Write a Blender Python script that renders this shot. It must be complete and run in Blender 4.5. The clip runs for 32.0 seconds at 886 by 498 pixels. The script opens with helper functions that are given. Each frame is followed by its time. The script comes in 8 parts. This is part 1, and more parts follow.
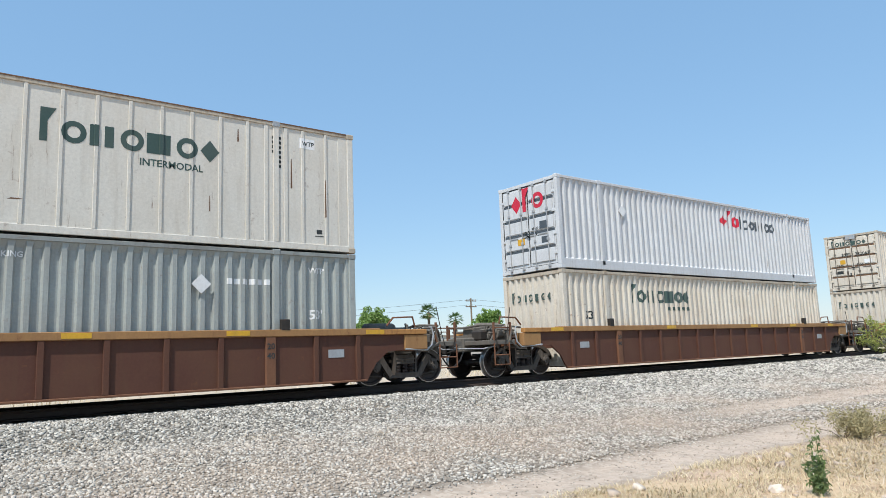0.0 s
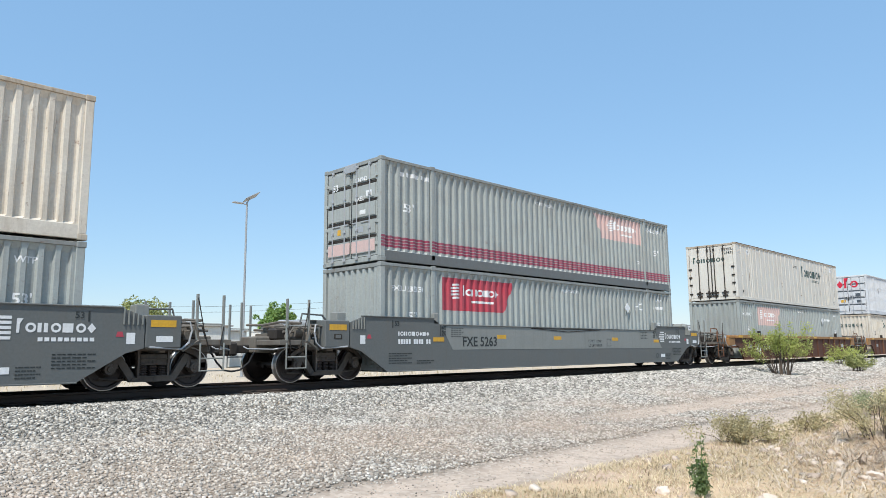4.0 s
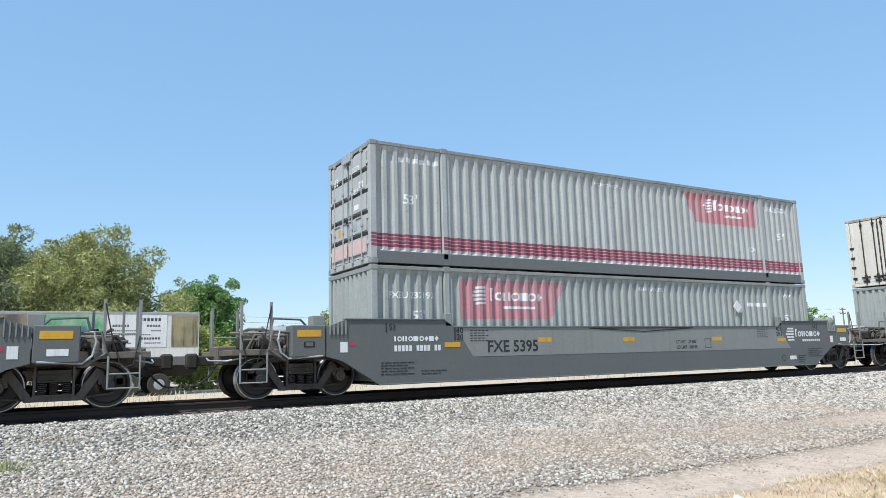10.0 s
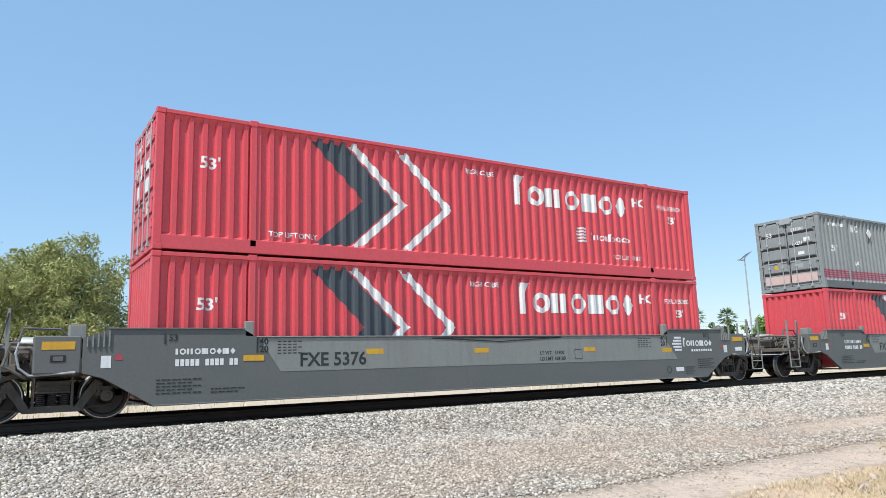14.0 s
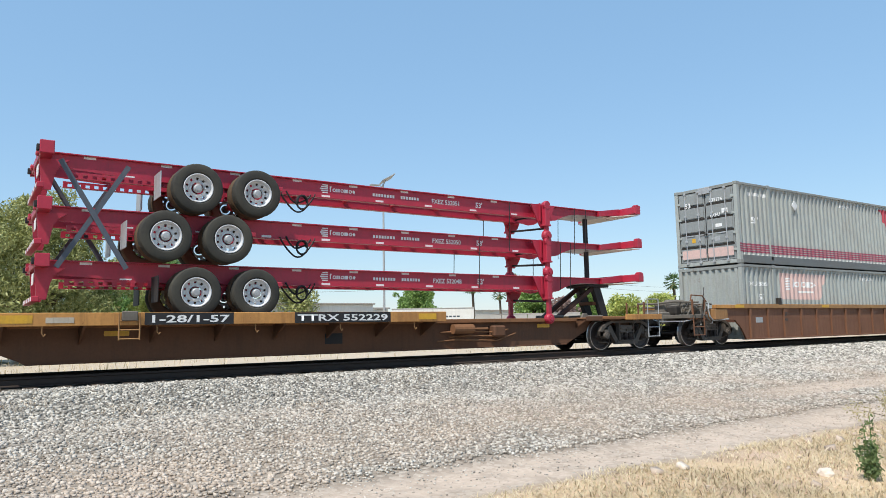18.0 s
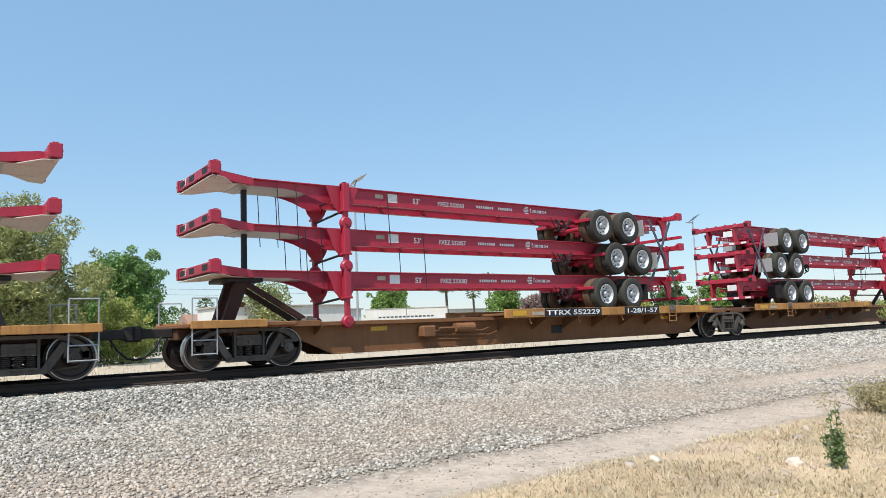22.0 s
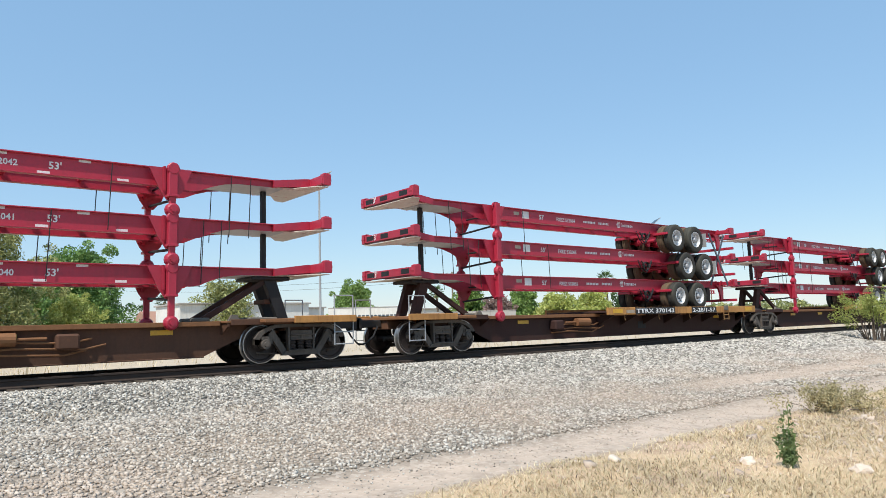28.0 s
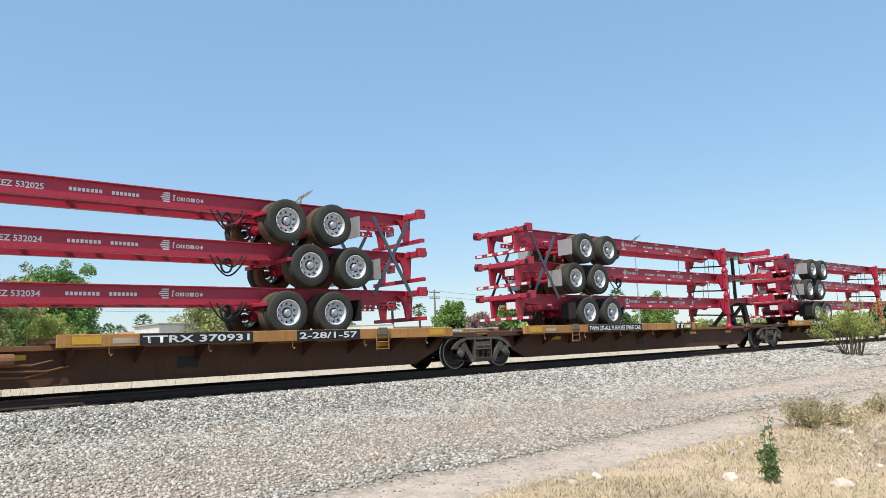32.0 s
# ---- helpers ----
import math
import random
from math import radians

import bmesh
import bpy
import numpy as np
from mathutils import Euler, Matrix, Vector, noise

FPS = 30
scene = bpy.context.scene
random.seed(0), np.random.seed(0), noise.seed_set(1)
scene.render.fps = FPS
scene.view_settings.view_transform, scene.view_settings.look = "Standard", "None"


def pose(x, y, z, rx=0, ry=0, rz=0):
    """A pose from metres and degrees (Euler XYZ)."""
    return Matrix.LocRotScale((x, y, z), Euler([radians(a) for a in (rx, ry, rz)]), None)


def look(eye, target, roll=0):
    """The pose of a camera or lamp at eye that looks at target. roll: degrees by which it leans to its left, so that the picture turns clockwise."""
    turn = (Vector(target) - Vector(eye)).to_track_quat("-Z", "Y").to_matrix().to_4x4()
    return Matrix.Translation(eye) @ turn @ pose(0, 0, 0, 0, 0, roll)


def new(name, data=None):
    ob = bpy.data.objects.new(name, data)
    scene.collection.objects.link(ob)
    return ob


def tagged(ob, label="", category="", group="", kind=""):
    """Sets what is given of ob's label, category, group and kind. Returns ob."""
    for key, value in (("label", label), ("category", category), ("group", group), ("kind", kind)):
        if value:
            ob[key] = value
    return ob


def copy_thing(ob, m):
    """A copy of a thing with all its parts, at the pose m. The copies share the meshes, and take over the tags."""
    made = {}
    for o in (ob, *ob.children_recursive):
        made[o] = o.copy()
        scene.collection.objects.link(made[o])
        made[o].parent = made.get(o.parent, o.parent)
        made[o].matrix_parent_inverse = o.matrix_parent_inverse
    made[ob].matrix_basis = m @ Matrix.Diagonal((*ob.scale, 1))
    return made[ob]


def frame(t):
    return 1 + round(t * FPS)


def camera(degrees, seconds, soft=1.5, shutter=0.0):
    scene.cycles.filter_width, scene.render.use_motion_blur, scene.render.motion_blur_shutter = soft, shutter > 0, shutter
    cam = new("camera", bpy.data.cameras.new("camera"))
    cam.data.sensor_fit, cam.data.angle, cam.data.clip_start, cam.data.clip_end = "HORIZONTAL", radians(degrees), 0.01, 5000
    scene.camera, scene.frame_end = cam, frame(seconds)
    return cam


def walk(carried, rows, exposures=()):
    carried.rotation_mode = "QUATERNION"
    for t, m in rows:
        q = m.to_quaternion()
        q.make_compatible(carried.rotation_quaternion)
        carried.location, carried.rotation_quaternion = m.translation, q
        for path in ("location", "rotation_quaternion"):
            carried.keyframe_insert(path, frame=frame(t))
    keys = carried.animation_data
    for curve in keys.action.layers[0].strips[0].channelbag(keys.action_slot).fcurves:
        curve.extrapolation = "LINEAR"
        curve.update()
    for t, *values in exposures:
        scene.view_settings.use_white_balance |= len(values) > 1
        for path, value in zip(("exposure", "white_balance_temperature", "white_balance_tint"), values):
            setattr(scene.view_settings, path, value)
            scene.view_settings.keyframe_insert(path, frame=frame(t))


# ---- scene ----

# ---- camera ----
EYE = (0.0, -15.59, 0.747)
cam = camera(64.54, 32.0, soft=0.5)
PATH = [
    (0, -37.47, 8.37, 2.19), (0.5, -37.78, 8.04, 1.81), (1, -38.06, 7.65, 1.57), (1.5, -38.11, 7.24, 2.07),
    (2, -37.80, 7.57, 2.34), (2.5, -38.29, 7.64, 2.52), (3, -38.19, 7.30, 2.98), (3.5, -39.99, 7.68, 1.56),
    (5.5, -60.88, 7.66, 2.87), (6, -58.17, 8.15, 2.38), (6.2, -51.78, 8.93, 2.46), (6.5, -39.30, 10.46, 2.60),
    (7, -29.86, 10.75, 2.12), (7.5, -31.07, 9.96, 2.02), (8, -29.98, 9.87, 1.02), (8.5, -26.75, 9.90, 2.12),
    (9, -28.53, 9.46, 2.20), (9.5, -29.23, 8.70, 2.00), (10, -30.30, 8.83, 1.54), (10.5, -32.88, 9.28, 1.82),
    (11, -31.55, 9.17, 2.01), (11.5, -30.79, 8.95, 1.43), (12, -31.45, 9.69, 1.23), (12.5, -32.15, 10.14, 1.72),
    (13, -31.79, 9.90, 1.92), (13.5, -32.33, 9.63, 1.99), (14, -32.38, 9.54, 1.82), (14.5, -32.45, 9.48, 1.79),
    (15, -32.52, 8.81, 1.89), (15.5, -31.90, 8.76, 1.39), (17.5, -33.41, 7.25, 0.86), (18, -33.94, 6.39, 1.05),
    (18.5, -34.42, 6.00, 1.48), (19, -35.00, 5.27, 2.05), (19.5, -35.69, 5.30, 2.31), (20, -35.57, 6.24, 1.99),
    (20.5, -35.27, 6.60, 1.68), (21, -35.91, 6.46, 1.81), (21.5, -36.06, 6.63, 2.08), (22, -36.06, 6.28, 2.17),
    (22.5, -36.39, 6.40, 2.12), (23, -35.42, 6.14, 1.89), (23.5, -35.98, 5.95, 1.98), (24, -36.41, 5.83, 2.35),
    (24.5, -36.07, 5.74, 2.30), (26.5, -36.81, 6.25, 2.29), (27, -37.73, 6.01, 2.16), (27.5, -37.94, 5.93, 2.48),
    (28, -39.04, 6.15, 1.68), (28.5, -38.00, 7.29, 1.31), (29, -37.31, 8.28, 1.68), (29.5, -38.11, 7.86, 1.54),
    (30, -38.43, 8.09, 2.01), (30.5, -39.32, 7.96, 2.07), (31, -39.47, 7.52, 2.53), (31.5, -39.85, 7.42, 2.65),
    (32, -40.45, 7.56, 2.12),
]

walk(cam, [(t, pose(*EYE, 90 + pitch, roll, yaw)) for t, yaw, pitch, roll in PATH], [(0, 0.03, 6280, 9), (1.5, 0.05, 6270, 9), (3, 0.13, 6250, 9), (5, 0.04, 6240, 9), (6, 0.03, 6230, 9), (8, 0.10, 6190, 9), (10, 0.14, 6180, 9), (12.5, 0.14, 6290, 9), (14, 0.15, 6330, 9), (15, 0.02, 6380, 9), (18, 0.08, 6450, 9), (32, 0.06, 6480, 9)])

# the train's way along the track: speed every four seconds
SPEED = (10.93, 10.46, 10.94, 10.80, 10.82, 10.60, 10.52, 10.38, 10.42)


def gone(t):
    way = 0.0
    for i in range(8):
        span = min(max(t - 4 * i, 0.0), 4.0)
        a = SPEED[i]
        b = a + (SPEED[i + 1] - a) * span / 4
        way += (a + b) / 2 * span
    for start, more in ((3.5, 0.6), (24.5, 0.9)):
        k = min(max((t - start) / 2, 0.0), 1.0)
        way += more * k * k * (3 - 2 * k)
    return way


# ---- sun and sky ----
SUN_TO = Vector((-0.55, -0.27, 1.0)).normalized()
world = bpy.data.worlds.new("sky")
scene.world = world
world.use_nodes = True
wn = world.node_tree.nodes
sky = wn.new("ShaderNodeTexSky")
sky.sky_type = "NISHITA"
sky.sun_disc = False
sky.sun_elevation = math.asin(SUN_TO.z)
sky.sun_rotation = math.atan2(SUN_TO.x, SUN_TO.y)
sky.air_density, sky.dust_density, sky.ozone_density = 1.25, 0.12, 0.7
haze_free = wn.new("ShaderNodeMix")
haze_free.data_type = "RGBA"
haze_free.inputs[0].default_value = 0.6
haze_free.inputs[7].default_value = (1.62, 3.05, 4.85, 1)
world.node_tree.links.new(sky.outputs[0], haze_free.inputs[6])
world.node_tree.links.new(haze_free.outputs[2], wn["Background"].inputs[0])
wn["Background"].inputs[1].default_value = 0.16
sun_data = bpy.data.lights.new("sun", "SUN")
sun_data.energy, sun_data.angle, sun_data.color = 5.0, radians(0.55), (1.0, 0.95, 0.87)
sun = new("sun", sun_data)
sun.matrix_world = look(SUN_TO * 60, (0, 0, 0))

# ---- materials ----


def nodes_of(name):
    m = bpy.data.materials.new(name)
    m.use_nodes = True
    nt = m.node_tree
    return m, nt, nt.nodes["Principled BSDF"]


def nd(nt, kind, **vals):
    n = nt.nodes.new(kind)
    for k, v in vals.items():
        n.inputs[k.replace("_", " ")].default_value = v
    return n


def mixed(nt, fac, a, b):
    """Colour a to b by fac; each a socket or a value."""
    n = nt.nodes.new("ShaderNodeMix")
    n.data_type = "RGBA"
    for i, v in ((0, fac), (6, a), (7, b)):
        if isinstance(v, bpy.types.NodeSocket):
            nt.links.new(v, n.inputs[i])
        elif i == 0:
            n.inputs[i].default_value = v
        else:
            n.inputs[i].default_value = (*v[:3], 1)
    return n.outputs[2]


def ramp(nt, sock, lo, hi):
    n = nt.nodes.new("ShaderNodeMapRange")
    nt.links.new(sock, n.inputs[0])
    n.inputs[1].default_value, n.inputs[2].default_value = lo, hi
    return n.outputs[0]


def mult(nt, a, b):
    n = nt.nodes.new("ShaderNodeMath")
    n.operation = "MULTIPLY"
    for i, v in enumerate((a, b)):
        if isinstance(v, bpy.types.NodeSocket):
            nt.links.new(v, n.inputs[i])
        else:
            n.inputs[i].default_value = v
    return n.outputs[0]


def tint(c, k):
    return tuple(min(1, v * k) for v in c)


def coat(name, color, rough=0.55, dirt=(0.30, 0.25, 0.20), grime=0.35, rust=0.0, metal=0.0, streak=0.3, grain=18.0, bump=0.08, runs=0.0):
    """Painted or bare metal with stains, run-down streaks, specks of rust and a fine grain."""
    m, nt, bs = nodes_of(name)
    tc = nt.nodes.new("ShaderNodeTexCoord")
    obj = tc.outputs["Object"]
    info = nt.nodes.new("ShaderNodeObjectInfo")
    shift = nt.nodes.new("ShaderNodeVectorMath")
    shift.operation = "MULTIPLY_ADD"
    nt.links.new(info.outputs["Random"], shift.inputs[0])
    shift.inputs[1].default_value = (37, 0, 0)
    nt.links.new(obj, shift.inputs[2])
    big = nd(nt, "ShaderNodeTexNoise", Scale=0.9, Detail=5.0, Roughness=0.6)
    nt.links.new(shift.outputs[0], big.inputs["Vector"])
    mp = nt.nodes.new("ShaderNodeMapping")
    mp.inputs["Scale"].default_value = (9, 9, 0.7)
    nt.links.new(shift.outputs[0], mp.inputs[0])
    run = nd(nt, "ShaderNodeTexNoise", Scale=1.0, Detail=4.0, Roughness=0.6)
    nt.links.new(mp.outputs[0], run.inputs["Vector"])
    fine = nd(nt, "ShaderNodeTexNoise", Scale=grain, Detail=4.0, Roughness=0.7)
    nt.links.new(shift.outputs[0], fine.inputs["Vector"])
    c = mixed(nt, ramp(nt, fine.outputs[0], 0.25, 0.75), tint(color, 0.88), tint(color, 1.1))
    c = mixed(nt, mult(nt, ramp(nt, big.outputs[0], 0.42, 0.75), grime), c, dirt)
    c = mixed(nt, mult(nt, ramp(nt, run.outputs[0], 0.50, 0.72), streak), c, tint(dirt, 0.8))
    if runs:
        thin = nt.nodes.new("ShaderNodeMapping")
        thin.inputs["Scale"].default_value = (13, 13, 1.1)
        nt.links.new(shift.outputs[0], thin.inputs[0])
        drip = nd(nt, "ShaderNodeTexNoise", Scale=1.0, Detail=6.0, Roughness=0.75)
        nt.links.new(thin.outputs[0], drip.inputs["Vector"])
        wide = mult(nt, ramp(nt, drip.outputs[0], 0.60, 0.68), ramp(nt, big.outputs[0], 0.42, 0.62))
        c = mixed(nt, mult(nt, wide, runs), c, (0.15, 0.075, 0.038))
    if rust:
        spot = nd(nt, "ShaderNodeTexNoise", Scale=5.0, Detail=6.0, Roughness=0.7)
        nt.links.new(shift.outputs[0], spot.inputs["Vector"])
        c = mixed(nt, mult(nt, ramp(nt, spot.outputs[0], 0.62, 0.70), rust), c, (0.16, 0.065, 0.03))
    nt.links.new(c, bs.inputs["Base Color"])
    nt.links.new(ramp(nt, fine.outputs[0], 1.5, -0.6), bs.inputs["Roughness"])
    rr = nt.nodes.new("ShaderNodeMapRange")
    nt.links.new(big.outputs[0], rr.inputs[0])
    rr.inputs[3].default_value, rr.inputs[4].default_value = rough - 0.1, min(1, rough + 0.15)
    nt.links.new(rr.outputs[0], bs.inputs["Roughness"])
    bs.inputs["Metallic"].default_value = metal
    bs.inputs["Specular IOR Level"].default_value = 0.5 if metal or rough < 0.5 else 0.25
    if bump:
        b = nd(nt, "ShaderNodeBump", Strength=bump, Distance=0.01)
        nt.links.new(fine.outputs[0], b.inputs["Height"])
        nt.links.new(b.outputs[0], bs.inputs["Normal"])
    return m


M = {}
M["grey"] = coat("grey_container_paint", (0.345, 0.368, 0.35), 0.5, (0.24, 0.23, 0.205), 0.4, 0.3, runs=0.35)
M["grey_dark"] = coat("dark_grey_container_paint", (0.25, 0.267, 0.265), 0.5, (0.2, 0.19, 0.18), 0.25, 0.1)
M["beige"] = coat("beige_container_paint", (0.63, 0.58, 0.495), 0.6, (0.40, 0.30, 0.20), 0.35, 0.55, streak=0.4, runs=0.85)
M["rust"] = coat("brown_rust", (0.17, 0.095, 0.055), 0.8, (0.09, 0.05, 0.032), 0.5)
M["cream"] = coat("off_white_plate_paint", (0.63, 0.60, 0.535), 0.55, (0.44, 0.36, 0.265), 0.22, 0.35, streak=0.2, runs=0.75)
M["grey_pale"] = coat("pale_grey_container_paint", (0.41, 0.43, 0.42), 0.5, (0.28, 0.26, 0.23), 0.35, 0.3, runs=0.4)
M["worn_beige"] = coat("worn_rusty_beige_paint", (0.47, 0.41, 0.325), 0.65, (0.20, 0.13, 0.08), 0.6, 0.7, streak=0.5, runs=0.9)
M["worn_grey"] = coat("worn_grey_container_paint", (0.265, 0.28, 0.268), 0.55, (0.14, 0.125, 0.11), 0.5, 0.5, runs=0.6)
M["white"] = coat("white_container_paint", (0.57, 0.58, 0.59), 0.5, (0.4, 0.38, 0.35), 0.25, 0.1, runs=0.5)
M["red"] = coat("red_container_paint", (0.62, 0.072, 0.09), 0.45, (0.48, 0.10, 0.10), 0.35, 0.0)
M["red_mark"] = coat("red_marking_paint", (0.43, 0.055, 0.08), 0.5, (0.36, 0.15, 0.16), 0.4)
M["red_dull"] = coat("sun_dulled_red_marking_paint", (0.47, 0.21, 0.23), 0.6, (0.40, 0.31, 0.31), 0.7)
M["red_faded"] = coat("faded_red_marking_paint", (0.60, 0.42, 0.38), 0.6, (0.46, 0.40, 0.38), 0.7)
M["stripe"] = coat("stripe_paint", (0.27, 0.048, 0.085), 0.5, (0.30, 0.16, 0.18), 0.5)
M["mark_white"] = coat("white_marking_paint", (0.74, 0.74, 0.73), 0.5, (0.5, 0.48, 0.45), 0.3)
M["mark_black"] = coat("black_marking_paint", (0.03, 0.035, 0.035), 0.5, (0.1, 0.1, 0.1), 0.2)
M["mark_green"] = coat("dark_green_marking_paint", (0.05, 0.085, 0.075), 0.5, (0.14, 0.15, 0.14), 0.3)
M["mark_red"] = coat("bright_red_marking_paint", (0.55, 0.02, 0.05), 0.5, (0.4, 0.1, 0.1), 0.2)
M["mark_slate"] = coat("slate_marking_paint", (0.07, 0.085, 0.10), 0.5, (0.14, 0.13, 0.13), 0.2)
M["car_grey"] = coat("grey_wagon_paint", (0.125, 0.132, 0.128), 0.5, (0.16, 0.145, 0.125), 0.3)
M["car_light"] = coat("light_grey_wagon_paint", (0.24, 0.247, 0.23), 0.5, (0.2, 0.19, 0.17), 0.3)
M["car_brown"] = coat("brown_wagon_paint", (0.10, 0.042, 0.028), 0.7, (0.135, 0.068, 0.04), 0.5, 0.5, streak=0.45)
M["rail_shade"] = coat("shaded_grey_rail_paint", (0.14, 0.15, 0.15), 0.5, (0.15, 0.14, 0.125), 0.45, 0.4, runs=0.5)
M["car_tan"] = coat("faded_tan_wagon_paint", (0.34, 0.185, 0.075), 0.65, (0.2, 0.095, 0.05), 0.5, 0.5)
M["flat_brown"] = coat("brown_flat_wagon_paint", (0.135, 0.064, 0.035), 0.7, (0.075, 0.045, 0.03), 0.5, 0.4)
M["flat_umber"] = coat("umber_flat_wagon_paint", (0.105, 0.05, 0.03), 0.7, (0.06, 0.036, 0.026), 0.5, 0.4)
M["flat_tan"] = coat("faded_brown_flat_wagon_paint", (0.235, 0.108, 0.048), 0.7, (0.13, 0.065, 0.036), 0.5, 0.4)
M["car_russet"] = coat("russet_wagon_paint", (0.195, 0.09, 0.052), 0.7, (0.11, 0.055, 0.036), 0.55, 0.5, streak=0.5)
M["yellow"] = coat("yellow_reflector", (0.62, 0.34, 0.02), 0.4, (0.35, 0.2, 0.06), 0.25)
M["deck_yellow"] = coat("worn_yellow_paint", (0.50, 0.245, 0.075), 0.6, (0.25, 0.115, 0.045), 0.8, 0.8, streak=0.55, runs=0.9)
M["steel_dark"] = coat("grimy_cast_steel", (0.030, 0.026, 0.023), 0.6, (0.07, 0.055, 0.042), 0.4, 0.2)
M["truck_steel"] = coat("dusty_cast_steel", (0.118, 0.099, 0.083), 0.6, (0.036, 0.029, 0.024), 0.85, 0.4, streak=0.5)
M["wheel"] = coat("rolled_steel", (0.040, 0.030, 0.026), 0.5, (0.05, 0.035, 0.028), 0.4, 0.2, 0.3)
M["tread"] = coat("polished_steel", (0.45, 0.44, 0.43), 0.3, (0.25, 0.2, 0.17), 0.3, 0.0, 0.9)
M["chassis"] = coat("maroon_chassis_paint", (0.40, 0.021, 0.048), 0.42, (0.22, 0.03, 0.045), 0.25)
M["gear"] = coat("dusty_brown_gear", (0.155, 0.14, 0.118), 0.7, (0.08, 0.055, 0.042), 0.5, 0.4)
M["post_brown"] = coat("brown_wagon_post_paint", (0.19, 0.088, 0.048), 0.7, (0.11, 0.052, 0.034), 0.5, 0.4)
M["galv"] = coat("galvanised_steel", (0.40, 0.41, 0.42), 0.5, (0.25, 0.24, 0.22), 0.3, 0.0, 0.3)
M["rubber"] = coat("tyre_rubber", (0.038, 0.037, 0.033), 0.85, (0.085, 0.08, 0.062), 0.7, bump=0.2)
M["rubber_brown"] = coat("dusty_brown_tyre_rubber", (0.10, 0.065, 0.04), 0.85, (0.16, 0.11, 0.07), 0.6, bump=0.2)
M["strap"] = coat("slate_strap_paint", (0.085, 0.10, 0.125), 0.5, (0.09, 0.09, 0.09), 0.4)
M["rim"] = coat("white_rim_paint", (0.60, 0.61, 0.62), 0.45, (0.35, 0.33, 0.3), 0.25)
M["black"] = coat("black_paint", (0.02, 0.02, 0.022), 0.55, (0.06, 0.055, 0.05), 0.3)
M["wood"] = coat("weathered_timber", (0.075, 0.058, 0.045), 0.85, (0.04, 0.032, 0.026), 0.5)
M["pole_wood"] = coat("grey_pole_timber", (0.24, 0.18, 0.12), 0.85, (0.14, 0.11, 0.08), 0.5)
M["flat_dark"] = coat("blackened_flat_wagon_paint", (0.050, 0.022, 0.018), 0.75, (0.06, 0.045, 0.035), 0.5, 0.3)
M["rail"] = coat("rail_steel", (0.045, 0.033, 0.027), 0.6, (0.06, 0.04, 0.03), 0.5, 0.2)
M["concrete"] = coat("concrete", (0.40, 0.38, 0.35), 0.85, (0.3, 0.27, 0.23), 0.4, bump=0.3)
M["plaster"] = coat("white_plaster", (0.68, 0.67, 0.63), 0.8, (0.45, 0.4, 0.33), 0.35, bump=0.2)
M["brickred"] = coat("reddish_render", (0.36, 0.20, 0.14), 0.85, (0.3, 0.22, 0.17), 0.4, bump=0.3)
M["bark"] = coat("bark", (0.13, 0.10, 0.075), 0.9, (0.08, 0.06, 0.05), 0.6, bump=0.6)
M["print_green"] = coat("green_leaf_print", (0.10, 0.33, 0.16), 0.5, (0.50, 0.60, 0.46), 1.0, streak=0.5, grain=5.0)
M["print_dark"] = coat("dark_picture_print", (0.12, 0.11, 0.09), 0.5, (0.50, 0.36, 0.28), 0.8, streak=0.1, grain=6.0)
M["print_straw"] = coat("straw_picture_print", (0.33, 0.29, 0.17), 0.6, (0.10, 0.10, 0.06), 0.8, streak=0.9, grain=14.0)
M["glass_dark"] = coat("solar_glass", (0.02, 0.03, 0.05), 0.15, (0.1, 0.1, 0.1), 0.1)


def leaf_mat(name, a, b):
    m, nt, bs = nodes_of(name)
    g = nt.nodes.new("ShaderNodeNewGeometry")
    n = nd(nt, "ShaderNodeTexNoise", Scale=0.6, Detail=3.0)
    nt.links.new(g.outputs["Position"], n.inputs["Vector"])
    c = mixed(nt, g.outputs["Random Per Island"], a, b)
    # patches darkened by noise, standing in for shade between leaf clumps
    c = mixed(nt, mult(nt, ramp(nt, n.outputs[0], 0.4, 0.7), 0.5), c, tint(a, 0.6))
    nt.links.new(c, bs.inputs["Base Color"])
    bs.inputs["Roughness"].default_value = 0.6
    tr = nt.nodes.new("ShaderNodeBsdfTranslucent")
    nt.links.new(c, tr.inputs[0])
    mx = nt.nodes.new("ShaderNodeMixShader")
    mx.inputs[0].default_value = 0.3
    nt.links.new(bs.outputs[0], mx.inputs[1])
    nt.links.new(tr.outputs[0], mx.inputs[2])
    nt.links.new(mx.outputs[0], nt.nodes["Material Output"].inputs[0])
    return m


M["leaf_olive"] = leaf_mat("olive_leaves", (0.17, 0.195, 0.06), (0.54, 0.545, 0.22))
M["leaf_sage"] = leaf_mat("grey_green_leaves", (0.13, 0.175, 0.075), (0.44, 0.48, 0.28))
M["leaf_green"] = leaf_mat("green_leaves", (0.14, 0.24, 0.05), (0.33, 0.46, 0.13))
M["leaf_dark"] = leaf_mat("dark_leaves", (0.055, 0.11, 0.035), (0.14, 0.22, 0.075))
M["leaf_mid"] = leaf_mat("mid_green_leaves", (0.10, 0.20, 0.05), (0.26, 0.41, 0.12))
M["leaf_lime"] = leaf_mat("lime_leaves", (0.33, 0.39, 0.09), (0.56, 0.57, 0.18))
M["leaf_dry"] = leaf_mat("dry_scrub", (0.36, 0.31, 0.155), (0.60, 0.51, 0.29))
M["leaf_plant"] = leaf_mat("dull_green_plant_leaves", (0.11, 0.165, 0.06), (0.25, 0.32, 0.13))
